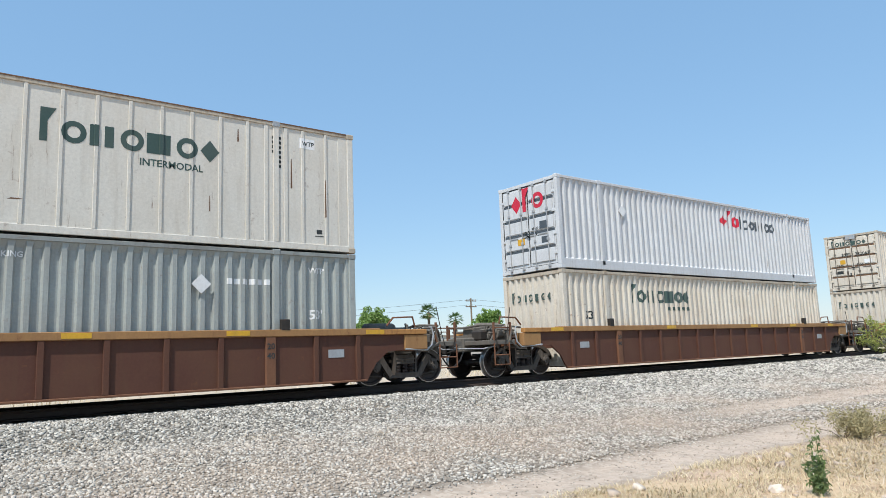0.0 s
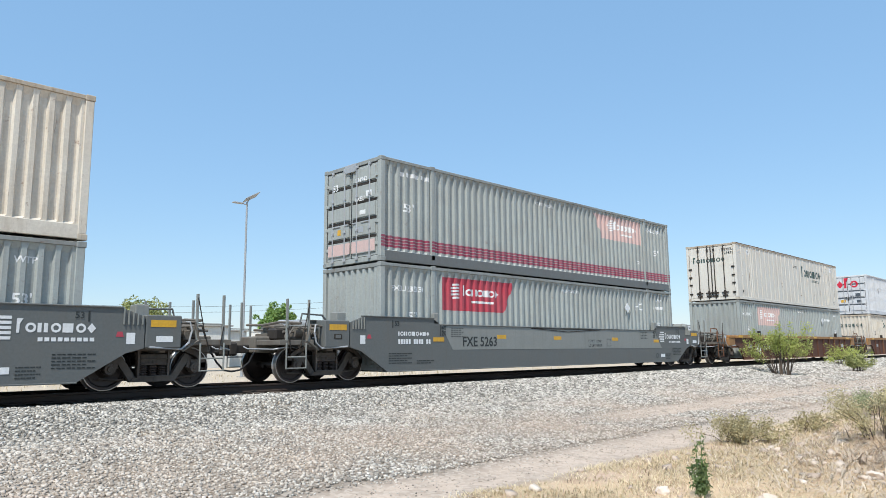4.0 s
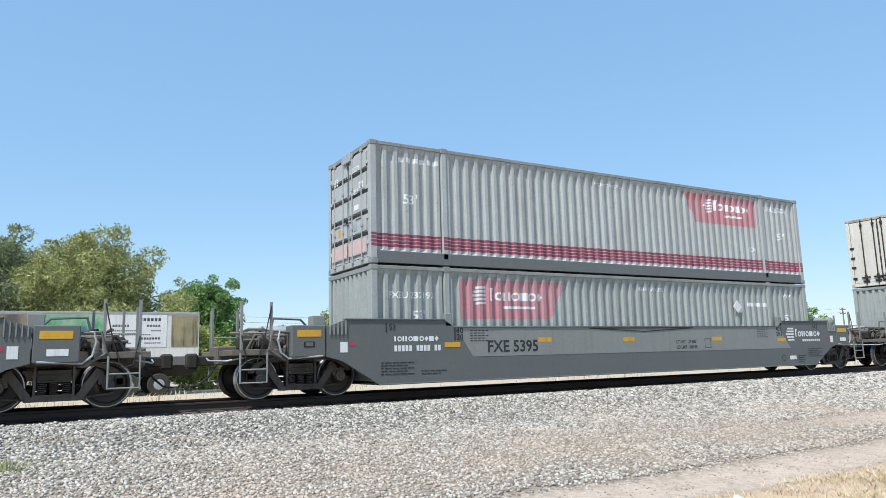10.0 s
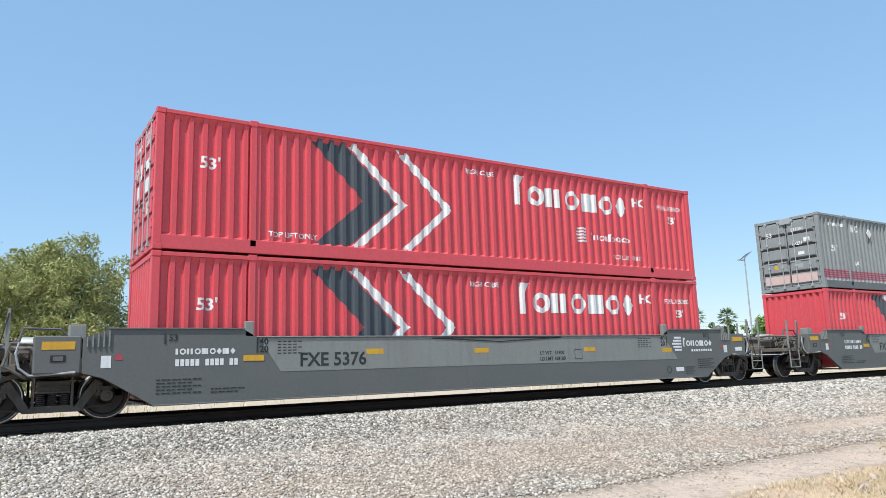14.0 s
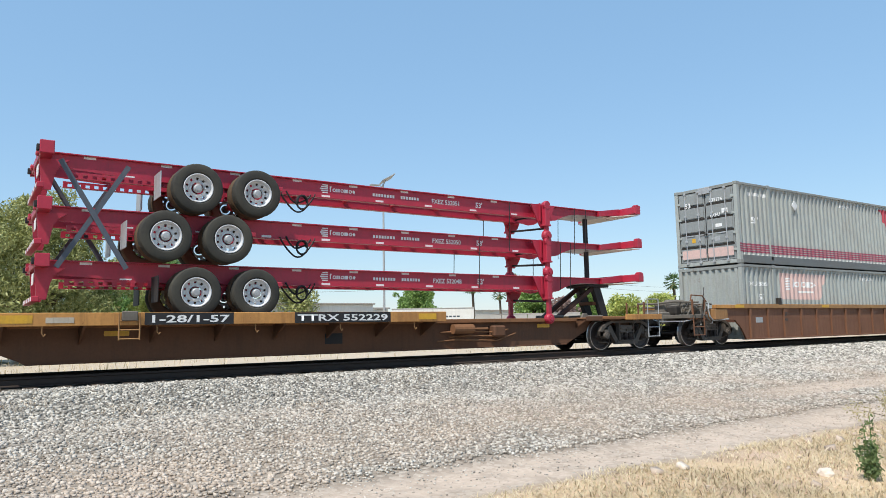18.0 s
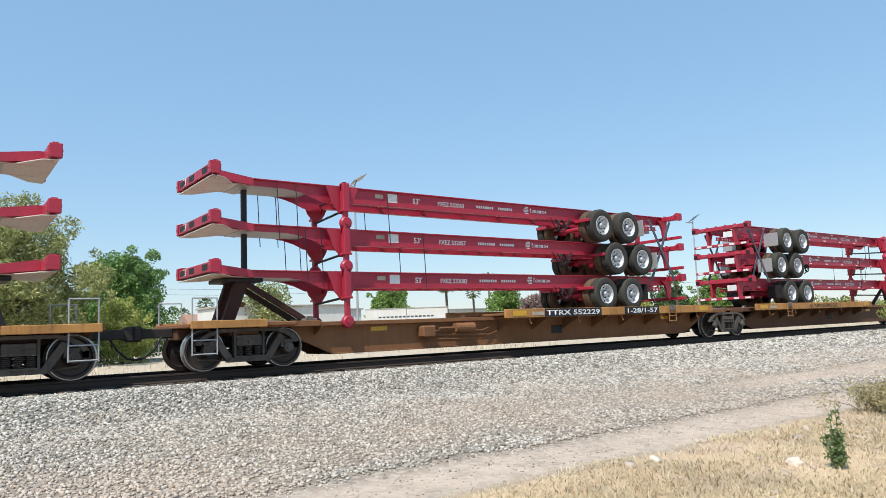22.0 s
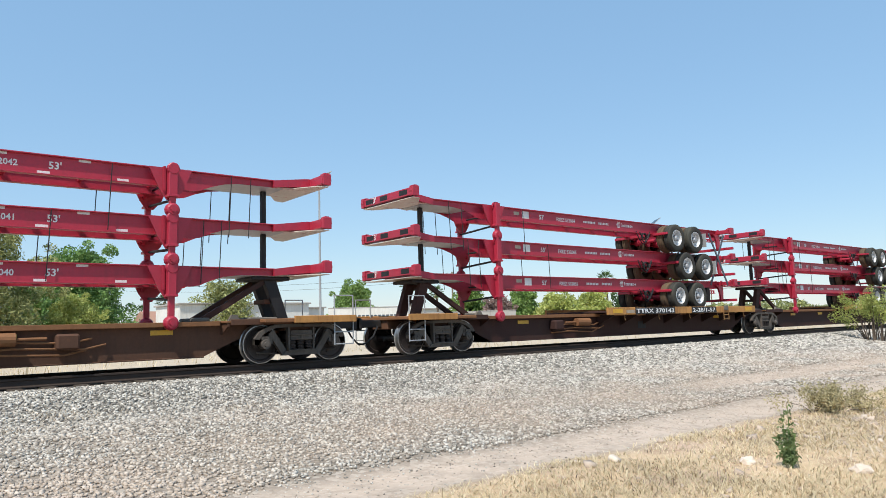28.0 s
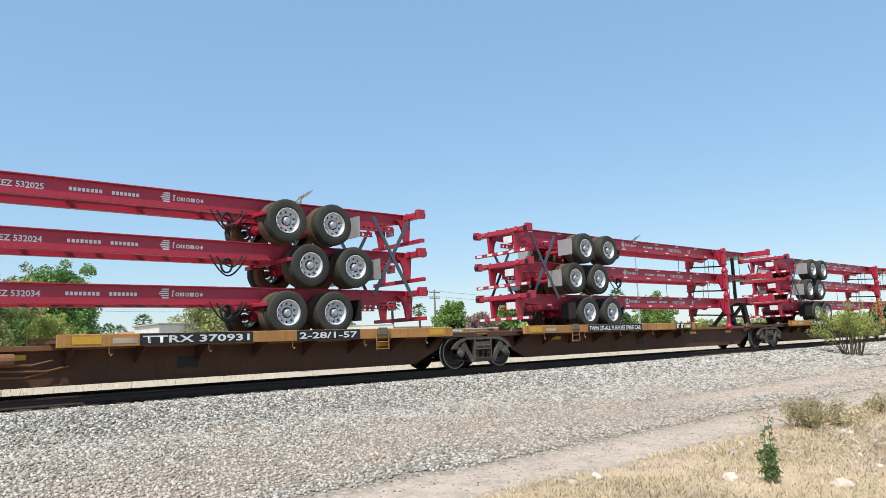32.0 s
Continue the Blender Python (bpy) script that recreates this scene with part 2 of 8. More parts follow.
M["weed"] = leaf_mat("pale_weeds", (0.26, 0.30, 0.13), (0.45, 0.45, 0.23))
M["wisp"] = leaf_mat("wispy_grass", (0.27, 0.31, 0.15), (0.50, 0.51, 0.30))
M["twig"] = leaf_mat("dead_twigs", (0.22, 0.165, 0.12), (0.50, 0.40, 0.30))
M["stalk"] = leaf_mat("dead_stalks", (0.52, 0.415, 0.31), (0.84, 0.72, 0.57))
M["straw"] = leaf_mat("dry_grass", (0.55, 0.44, 0.265), (0.84, 0.71, 0.49))
M["pink"] = leaf_mat("pinkish_blossom", (0.30, 0.20, 0.17), (0.42, 0.30, 0.26))



# ---- building helpers ----


class Shape:
    """Vertices and faces of one mesh."""

    def __init__(self):
        self.v, self.f = [], []

    def add(self, verts, faces):
        n = len(self.v)
        self.v += [tuple(p) for p in verts]
        self.f += [tuple(i + n for i in f) for f in faces]
        return self

    def box(self, x0, x1, y0, y1, z0, z1, c=0.008):
        """A box with chamfered edges."""
        c = min(c, 0.3 * min(x1 - x0, y1 - y0, z1 - z0))
        if c <= 0.0015:
            vs = [(x, y, z) for x in (x0, x1) for y in (y0, y1) for z in (z0, z1)]
            return self.add(vs, [(0, 1, 3, 2), (4, 6, 7, 5), (0, 4, 5, 1), (2, 3, 7, 6), (0, 2, 6, 4), (1, 5, 7, 3)])
        a, b = Vector((x0, y0, z0)), Vector((x1, y1, z1))
        vs, key = [], {}
        for sx in (0, 1):
            for sy in (0, 1):
                for sz in (0, 1):
                    s = (sx, sy, sz)
                    for ax in range(3):
                        p = [b[i] - c if s[i] else a[i] + c for i in range(3)]
                        p[ax] = b[ax] if s[ax] else a[ax]
                        key[s, ax] = len(vs)
                        vs.append(p)
        fs = []
        for ax in range(3):
            u, w = (ax + 1) % 3, (ax + 2) % 3
            for side in (0, 1):
                quad = []
                for cu, cw in ((0, 0), (1, 0), (1, 1), (0, 1)):
                    s = [0, 0, 0]
                    s[ax], s[u], s[w] = side, cu, cw
                    quad.append(key[tuple(s), ax])
                fs.append(quad if side else quad[::-1])
            for cu in (0, 1):
                for cw in (0, 1):
                    s0, s1 = [0, 0, 0], [0, 0, 0]
                    s0[u], s0[w], s1[u], s1[w], s1[ax] = cu, cw, cu, cw, 1
                    q = [key[tuple(s0), u], key[tuple(s1), u], key[tuple(s1), w], key[tuple(s0), w]]
                    fs.append(q if cu == cw else q[::-1])
        for sx in (0, 1):
            for sy in (0, 1):
                for sz in (0, 1):
                    q = [key[(sx, sy, sz), i] for i in range(3)]
                    fs.append(q if (sx + sy + sz) % 2 else q[::-1])
        return self.add(vs, fs)

    def plate(self, pts, y0, y1):
        """An outline in x and z, thick from y0 to y1."""
        n = len(pts)
        vs = [(x, y0, z) for x, z in pts] + [(x, y1, z) for x, z in pts]
        fs = [tuple(range(n)), tuple(range(2 * n - 1, n - 1, -1))]
        fs += [(i, i + n, (i + 1) % n + n, (i + 1) % n) for i in range(n)]
        return self.add(vs, fs)

    def cross(self, pts, x0, x1):
        """An outline in y and z, long from x0 to x1."""
        n = len(pts)
        vs = [(x0, y, z) for y, z in pts] + [(x1, y, z) for y, z in pts]
        fs = [tuple(range(n)), tuple(range(2 * n - 1, n - 1, -1))]
        fs += [(i, i + n, (i + 1) % n + n, (i + 1) % n) for i in range(n)]
        return self.add(vs, fs)

    def rod(self, p, q, r, n=8, r2=None):
        p, q = Vector(p), Vector(q)
        r2 = r if r2 is None else r2
        m = (q - p).to_track_quat("Z", "Y").to_matrix()
        vs = []
        for o, k in ((p, r), (q, r2)):
            for i in range(n):
                a = 2 * math.pi * i / n
                vs.append(o + m @ Vector((k * math.cos(a), k * math.sin(a), 0)))
        fs = [(i, (i + 1) % n, (i + 1) % n + n, i + n) for i in range(n)]
        fs += [tuple(range(n - 1, -1, -1)), tuple(range(n, 2 * n))]
        return self.add(vs, fs)

    def tube(self, pts, r, n=6):
        """A bent pipe of one piece through the points."""
        pts = [Vector(p) for p in pts]
        k = len(pts)
        vs = []
        u = None
        for i, p in enumerate(pts):
            d = ((pts[min(i + 1, k - 1)] - p).normalized() + (p - pts[max(i - 1, 0)]).normalized()).normalized()
            if u is None:
                u = d.orthogonal()
            u = (u - d * u.dot(d)).normalized()
            w = d.cross(u)
            for j in range(n):
                a = 2 * math.pi * j / n
                vs.append(p + u * (r * math.cos(a)) + w * (r * math.sin(a)))
        fs = [(i * n + j, i * n + (j + 1) % n, (i + 1) * n + (j + 1) % n, (i + 1) * n + j) for i in range(k - 1) for j in range(n)]
        fs += [tuple(range(n - 1, -1, -1)), tuple(range((k - 1) * n, k * n))]
        return self.add(vs, fs)

    def capsule(self, x0, x1, y, z, r, n=14):
        """A round-ended tank along x."""
        rings = [(x0 + r * 0.6 * (1 - math.cos(a)), r * math.sin(a)) for a in (0.02, 0.5, 1.0, 1.57)]
        rings += [(x1 - (x - x0), q) for x, q in reversed(rings)]
        vs = [(x, y + q * math.cos(6.2832 * i / n), z + q * math.sin(6.2832 * i / n)) for x, q in rings for i in range(n)]
        fs = [(k * n + i, k * n + (i + 1) % n, (k + 1) * n + (i + 1) % n, (k + 1) * n + i) for k in range(len(rings) - 1) for i in range(n)]
        return self.add(vs, fs + [tuple(range(n - 1, -1, -1)), tuple(range((len(rings) - 1) * n, len(rings) * n))])

    def turned(self, profile, n=24, at=(0, 0, 0)):
        """A profile of (radius, y) turned about the y axis."""
        k = len(profile)
        vs = []
        for i in range(n):
            a = 2 * math.pi * i / n
            for r, y in profile:
                vs.append((at[0] + r * math.cos(a), at[1] + y, at[2] + r * math.sin(a)))
        fs = [(i * k + j, i * k + j + 1, (i + 1) % n * k + j + 1, (i + 1) % n * k + j) for i in range(n) for j in range(k - 1)]
        return self.add(vs, fs)

    def mesh(self, name, smooth=False):
        me = bpy.data.meshes.new(name)
        me.from_pydata(self.v, [], self.f)
        if smooth:
            me.shade_smooth()
            me.set_sharp_from_angle(angle=radians(35))
        me.validate()
        return me


def fixed(me):
    bm = bmesh.new()
    bm.from_mesh(me)
    bmesh.ops.recalc_face_normals(bm, faces=bm.faces)
    bm.to_mesh(me)
    bm.free()
    return me


def part(name, shape, mat, parent=None, label="", smooth=False):
    me = shape if isinstance(shape, bpy.types.Mesh) else fixed(shape.mesh(name, smooth))
    if not me.materials:
        me.materials.append(M[mat])
    ob = new(name, me)
    if parent:
        ob.parent = parent
    if label:
        ob["label"] = label
    return ob


def thing(name, label, category, group="", at=(0, 0, 0), rz=0):
    ob = new(name)
    ob.matrix_basis = pose(*at, 0, 0, rz)
    return tagged(ob, label, category, group)


LETTERS = {}


def letters(text, height):
    """The flat mesh of a text of that capital height, from x = 0, in x and y."""
    if (text, height) not in LETTERS:
        cu = bpy.data.curves.new("lettering", "FONT")
        cu.body, cu.size, cu.resolution_u = text, height / 0.69, 2
        cu.offset = 0.022 * cu.size
        ob = bpy.data.objects.new("lettering", cu)
        scene.collection.objects.link(ob)
        bpy.context.view_layer.update()
        me = bpy.data.meshes.new_from_object(ob.evaluated_get(bpy.context.evaluated_depsgraph_get()))
        bpy.data.objects.remove(ob)
        LETTERS[text, height] = me
    return LETTERS[text, height]


def word_blocks(kinds, height):
    """A word mark as plain shapes: T tall block, o disc, n and l bars, m wide block, x diamond, a space. x to the right, y up."""
    s = Shape()
    x, h, w = 0.0, height, height * 0.17
    for k in kinds:
        xh = h * 0.74
        if k == "T":
            s.add([(x, 0, 0), (x + 1.15 * w, 0, 0), (x + 1.15 * w, h * 0.62, 0), (x + 2.4 * w, h, 0), (x, h, 0)], [(0, 1, 2, 3, 4)])
            x += 3.0 * w
        elif k == "o":
            n, r = 16, xh / 2
            s.add([(x + r + r * q * math.cos(6.2832 * i / n), r + r * q * math.sin(6.2832 * i / n), 0) for q in (0.92, 0.48) for i in range(n)], [(i, (i + 1) % n, (i + 1) % n + n, i + n) for i in range(n)])
            x += 2 * r + 0.3 * w
        elif k in "nml":
            wide = {"n": 1.5, "m": 4.2, "l": 1.0}[k] * w
            tall = h if k == "l" else xh
            s.add([(x, xh * 0.06, 0), (x + wide, xh * 0.06, 0), (x + wide, tall * 0.94, 0), (x, tall * 0.94, 0)], [(0, 1, 2, 3)])
            x += wide + 0.9 * w
        elif k == "x":
            s.add([(x + 1.8 * w, 0, 0), (x + 3.6 * w, xh / 2, 0), (x + 1.8 * w, xh, 0), (x, xh / 2, 0)], [(0, 1, 2, 3)])
            x += 4.0 * w
        else:
            x += 2 * w
    return s.mesh("word_mark"), x


def flat(polys):
    """Flat outlines of (x, z) as a mesh in x and y."""
    s = Shape()
    for p in polys:
        s.add([(x, y, 0) for x, y in p], [tuple(range(len(p)))])
    return s.mesh("marking")


def paint_on(name, me, mat, parent, x, z, face=-1.504, wave=None, side=-1, k=1.0, label="", kx=0.0):
    """Lays a flat mesh upright on a side wall, following the corrugation that wave gives."""
    bm = bmesh.new()
    bm.from_mesh(me)
    for v in bm.verts:
        v.co = (x + v.co.x * (kx or k), 0, z + v.co.y * k)
    if wave:
        lo, hi = min(v.co.x for v in bm.verts), max(v.co.x for v in bm.verts)
        for b in wave.breaks(lo, hi):
            bmesh.ops.bisect_plane(bm, geom=bm.verts[:] + bm.edges[:] + bm.faces[:], plane_co=(b, 0, 0), plane_no=(1, 0, 0))
    for v in bm.verts:
        v.co.y = side * ((wave.depth(v.co.x) if wave else 0) - abs(face)) * -1
    out = bpy.data.meshes.new(name)
    bm.to_mesh(out)
    bm.free()
    out.materials.append(M[mat])
    ob = new(name, out)
    ob.parent = parent
    if label:
        ob["label"] = label
    return ob


class Wave:
    """A trapezoid corrugation along x."""

    def __init__(self, pitch, deep, start, outer=0.34, slope=0.16):
        self.p, self.d, self.s, self.o, self.k = pitch, deep, start, outer, slope

    def depth(self, x):
        u = ((x - self.s) / self.p) % 1.0
        if u < self.o:
            return 0.0
        if u < self.o + self.k:
            return self.d * (u - self.o) / self.k
        if u < 1 - self.k:
            return self.d
        return self.d * (1 - u) / self.k

    def breaks(self, lo, hi):
        out = []
        i = math.floor((lo - self.s) / self.p) - 1
        while self.s + i * self.p < hi:
            for u in (0, self.o, self.o + self.k, 1 - self.k):
                b = self.s + (i + u) * self.p
                if lo + 1e-4 < b < hi - 1e-4:
                    out.append(b)
            i += 1
        return out


class Posts:
    """A flat wall with upright posts proud of it, at the given places."""

    def __init__(self, places, half=0.035, deep=0.024):
        self.at, self.h, self.d = places, half, deep

    def depth(self, x):
        near = min(abs(x - p) for p in self.at)
        return self.d * min(1.0, max(0.0, (near - self.h) / 0.008))

    def breaks(self, lo, hi):
        edges = [p + e for p in self.at for e in (-self.h - 0.008, -self.h, self.h, self.h + 0.008)]
        return sorted(b for b in edges if lo + 1e-4 < b < hi - 1e-4)


# ---- ground and track ----


def step(a, b, v):
    u = np.clip((v - a) / (b - a), 0, 1)
    return u * u * (3 - 2 * u)


def rough_field(x, y, scale, seed):
    rng = np.random.RandomState(seed)
    out = np.zeros_like(x)
    for i in range(9):
        a, ph, fr = rng.uniform(0, 6.28), rng.uniform(0, 6.28), scale * rng.uniform(0.5, 2.2)
        out += np.sin((x * math.cos(a) + y * math.sin(a)) * fr + ph)
    return out / 9


def ruts(x):
    """The two wheel tracks of the dirt way beside the railway: near and far line."""
    return -9.85 + 0.45 * step(18, 45, x), -9.35 + 1.95 * step(4, 14, x) + 0.2 * step(20, 60, x)


def rut_depth(x, y):
    """1 in a wheel track, 0 off it."""
    near, far = ruts(x)
    one = step(0.75, 0.35, np.abs(y - near))
    two = step(0.75, 0.35, np.abs(y - far)) * step(9, 16, x)
    return np.maximum(one, two)


def ground_z(x, y):
    x, y = np.asarray(x, float), np.asarray(y, float)
    z = -0.20 - 0.34 * step(-1.9, -4.4, y) - 0.16 * step(-4.4, -9.0, y) - 0.12 * step(-9, -16, y)
    z = z - 0.40 * step(1.9, 4.6, y)
    near = step(-1.7, -2.6, y) * step(200, 60, np.abs(x))
    z = z + near * (0.030 * rough_field(x, y, 1.6, 3) + 0.018 * rough_field(x, y, 5.0, 4))
    z = z - 0.05 * rut_depth(x, y)
    heap = step(8.5, 19, x) * step(-10.2, -13.2, y) * step(260, 60, x)
    z = z + heap * (1.22 + 0.22 * rough_field(x, y, 0.8, 5) + 0.10 * rough_field(x, y, 2.6, 6))
    return z


def ground_sheet():
    xs = np.unique(np.round(np.concatenate([np.linspace(-4000, -60, 14), np.arange(-60, -6, 2.0), np.arange(-6, 46, 0.3), np.arange(46, 120, 1.5), np.linspace(120, 4000, 16)]), 3))
    ys = np.unique(np.round(np.concatenate([np.linspace(-4000, -40, 10), np.arange(-40, -18, 1.5), np.arange(-18, -1.4, 0.25), np.arange(-1.4, 6, 0.5), np.arange(6, 100, 4.0), np.linspace(100, 4000, 14)]), 3))
    gx, gy = np.meshgrid(xs, ys)
    gz = ground_z(gx, gy)
    co = np.stack([gx, gy, gz], -1).reshape(-1, 3)
    nx, ny = len(xs), len(ys)
    i = (np.arange(ny - 1)[:, None] * nx + np.arange(nx - 1)[None]).ravel()
    me = bpy.data.meshes.new("ground")
    me.from_pydata(co.tolist(), [], np.stack([i, i + 1, i + nx + 1, i + nx], 1).tolist())
    me.shade_smooth()
    return me


def ground_mat():
    m, nt, bs = nodes_of("gravel_and_earth")
    g = nt.nodes.new("ShaderNodeNewGeometry")
    pos = g.outputs["Position"]
    sep = nt.nodes.new("ShaderNodeSeparateXYZ")
    nt.links.new(pos, sep.inputs[0])

    def noise_at(scale, detail=5.0):
        n = nd(nt, "ShaderNodeTexNoise", Scale=scale, Detail=detail, Roughness=0.65)
        nt.links.new(pos, n.inputs["Vector"])
        return n.outputs[0]

    def calc(op, a, b=0.0, c=0.0):
        n = nt.nodes.new("ShaderNodeMath")
        n.operation = op
        for i, v in enumerate((a, b, c)):
            if isinstance(v, bpy.types.NodeSocket):
                nt.links.new(v, n.inputs[i])
            else:
                n.inputs[i].default_value = v
        return n.outputs[0]

    def smooth(v, lo, hi):
        n = nt.nodes.new("ShaderNodeMapRange")
        n.interpolation_type = "SMOOTHSTEP"
        nt.links.new(v, n.inputs[0])
        n.inputs[1].default_value, n.inputs[2].default_value = lo, hi
        return n.outputs[0]

    x, y = sep.outputs[0], sep.outputs[1]
    wob = noise_at(0.55)
    wob2 = noise_at(2.5)
    yw = calc("ADD", y, calc("MULTIPLY_ADD", wob, 2.6, calc("MULTIPLY_ADD", wob2, 0.9, -1.75)))
    # stones under the loose ballast, darkened to stand for shade in its gaps
    vor = nd(nt, "ShaderNodeTexVoronoi", Scale=17.0)
    nt.links.new(pos, vor.inputs["Vector"])
    stone = nt.nodes.new("ShaderNodeValToRGB")
    sepc = nt.nodes.new("ShaderNodeSeparateColor")
    nt.links.new(vor.outputs["Color"], sepc.inputs[0])
    nt.links.new(sepc.outputs[0], stone.inputs[0])
    e = stone.color_ramp.elements
    e[0].color, e[1].color = (0.055, 0.05, 0.042, 1), (0.44, 0.40, 0.35, 1)
    e.new(0.5).color = (0.17, 0.155, 0.135, 1)
    grav = mixed(nt, mult(nt, smooth(yw, -3.6, -7.0), 0.5), stone.outputs[0], (0.34, 0.265, 0.195))
    patch = noise_at(0.35, 3.0)
    grav = mixed(nt, mult(nt, smooth(patch, 0.5, 0.7), 0.45), grav, (0.33, 0.26, 0.19))
    # the dirt way with its two wheel tracks
    near = calc("MULTIPLY_ADD", smooth(x, 18.0, 45.0), 0.45, -9.85)
    far = calc("ADD", calc("MULTIPLY_ADD", smooth(x, 4.0, 14.0), 1.95, -9.35), calc("MULTIPLY", smooth(x, 20.0, 60.0), 0.2))
    ys = calc("MULTIPLY_ADD", wob2, 0.6, calc("ADD", y, -0.3))
    in_near = smooth(calc("ABSOLUTE", calc("SUBTRACT", ys, near)), 0.75, 0.25)
    in_far = mult(nt, smooth(calc("ABSOLUTE", calc("SUBTRACT", ys, far)), 0.75, 0.25), smooth(x, 9.0, 16.0))
    rut = calc("MAXIMUM", in_near, in_far)
    fine = noise_at(30.0, 6.0)
    earth = mixed(nt, fine, (0.46, 0.36, 0.28), (0.66, 0.525, 0.415))
    c = mixed(nt, mult(nt, rut, mult(nt, ramp(nt, wob2, 0.15, 0.55), 0.72)), grav, earth)
    # dry grass soil past the way
    past = calc("SUBTRACT", near, calc("ADD", y, calc("MULTIPLY_ADD", wob2, 0.8, -0.4)))
    soil = mixed(nt, noise_at(7.0, 6.0), (0.40, 0.275, 0.165), (0.70, 0.53, 0.345))
    soil = mixed(nt, smooth(patch, 0.45, 0.7), soil, (0.48, 0.345, 0.265))
    soil = mixed(nt, mult(nt, smooth(noise_at(1.6, 5.0), 0.52, 0.66), 0.55), soil, (0.30, 0.20, 0.13))
    c = mixed(nt, smooth(past, 0.35, 1.0), c, soil)
    # heap of dug earth
    heap = calc("MULTIPLY", smooth(x, 9.0, 17.0), smooth(yw, -10.6, -12.2))
    dug = mixed(nt, noise_at(9.0, 7.0), (0.37, 0.265, 0.20), (0.66, 0.52, 0.41))
    dug = mixed(nt, mult(nt, smooth(noise_at(2.2, 6.0), 0.48, 0.66), 0.6), dug, (0.31, 0.215, 0.16))
    dug = mixed(nt, mult(nt, smooth(noise_at(1.1, 3.0), 0.52, 0.66), 0.7), dug, (0.47, 0.305, 0.245))
    c = mixed(nt, heap, c, dug)
    # bed between and beside the rails, painted oil-black to deepen the train's shade
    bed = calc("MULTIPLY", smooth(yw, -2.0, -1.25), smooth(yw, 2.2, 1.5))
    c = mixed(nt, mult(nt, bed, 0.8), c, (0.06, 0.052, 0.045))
    # the far side
    beyond = mixed(nt, noise_at(0.8, 6.0), (0.40, 0.32, 0.23), (0.54, 0.45, 0.34))
    c = mixed(nt, smooth(yw, 2.2, 4.0), c, beyond)
    nt.links.new(c, bs.inputs["Base Color"])
    bs.inputs["Roughness"].default_value = 0.95
    h = calc("ADD", calc("MULTIPLY", calc("SUBTRACT", 0.6, vor.outputs["Distance"]), calc("SUBTRACT", 1.0, rut)), calc("MULTIPLY", fine, 0.5))
    b = nd(nt, "ShaderNodeBump", Strength=0.6, Distance=0.03)
    nt.links.new(h, b.inputs["Height"])
    nt.links.new(b.outputs[0], bs.inputs["Normal"])
    return m


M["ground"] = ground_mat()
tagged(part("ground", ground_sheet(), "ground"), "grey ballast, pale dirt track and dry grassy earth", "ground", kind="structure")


def rail_shape(y):
    prof = [(-0.07, -0.17), (0.07, -0.17), (0.07, -0.155), (0.012, -0.135), (0.012, -0.05), (0.036, -0.035), (0.036, -0.004), (0.03, 0.0), (-0.03, 0.0), (-0.036, -0.004), (-0.036, -0.035), (-0.012, -0.05), (-0.012, -0.135), (-0.07, -0.155)]
    s = Shape()
    for i in range(30):
        s.cross([(y + a, b) for a, b in prof], -60 + 40 * i, -60 + 40 * (i + 1) - 0.01)
    return s


track = thing("railway_track", "rust-brown steel rails on timber sleepers in grey ballast", "railway track")
track["kind"] = "structure"
part("rail", rail_shape(-0.7525), "rail", track)
part("rail", rail_shape(0.7525), "rail", track)


# ---- containers ----
L2, HT = 8.07, 2.90
CORR = Wave(0.283, 0.062, -8.0, 0.30, 0.13)
FINE = Wave(0.205, 0.03, -8.0)


def corrugated(wave, x0, x1, z0, z1, y, taper=0.13):
    """One corrugated side wall facing -y, between rails; the folds run out at top and bottom."""
    s = Shape()
    xs = [x0] + wave.breaks(x0, x1) + [x1]
    rows = [(z0, 0.0), (z0 + 0.05, 1.0), (z1 - taper, 1.0), (z1, 0.0)]
    n = len(xs)
    vs = []
    for z, k in rows:
        for i, x in enumerate(xs):
            d = 0.0 if i in (0, n - 1) else wave.depth(x + 1e-6)
            vs.append((x, y + k * d, z))
    fs = [(r * n + i, r * n + i + 1, (r + 1) * n + i + 1, (r + 1) * n + i) for r in range(3) for i in range(n - 1)]
    return s.add(vs, fs)


def turned_about(shape):
    """The same shape on the other side of the container."""
    out = Shape()
    out.v = [(-x, -y, z) for x, y, z in shape.v]
    out.f = list(shape.f)
    return out


def door_leaf(side):
    """One of two rear doors at the -x end, with five pressed panels."""
    y0, y1 = (-1.14, -0.01) if side < 0 else (0.01, 1.14)
    s = Shape().box(-8.045, -8.0, y0, y1, 0.17, 2.74)
    for i in range(5):
        z = 0.22 + i * 0.505
        s.box(-8.078, -8.04, y0 + 0.07, y1 - 0.07, z + 0.05, z + 0.44, 0.012)
    return s


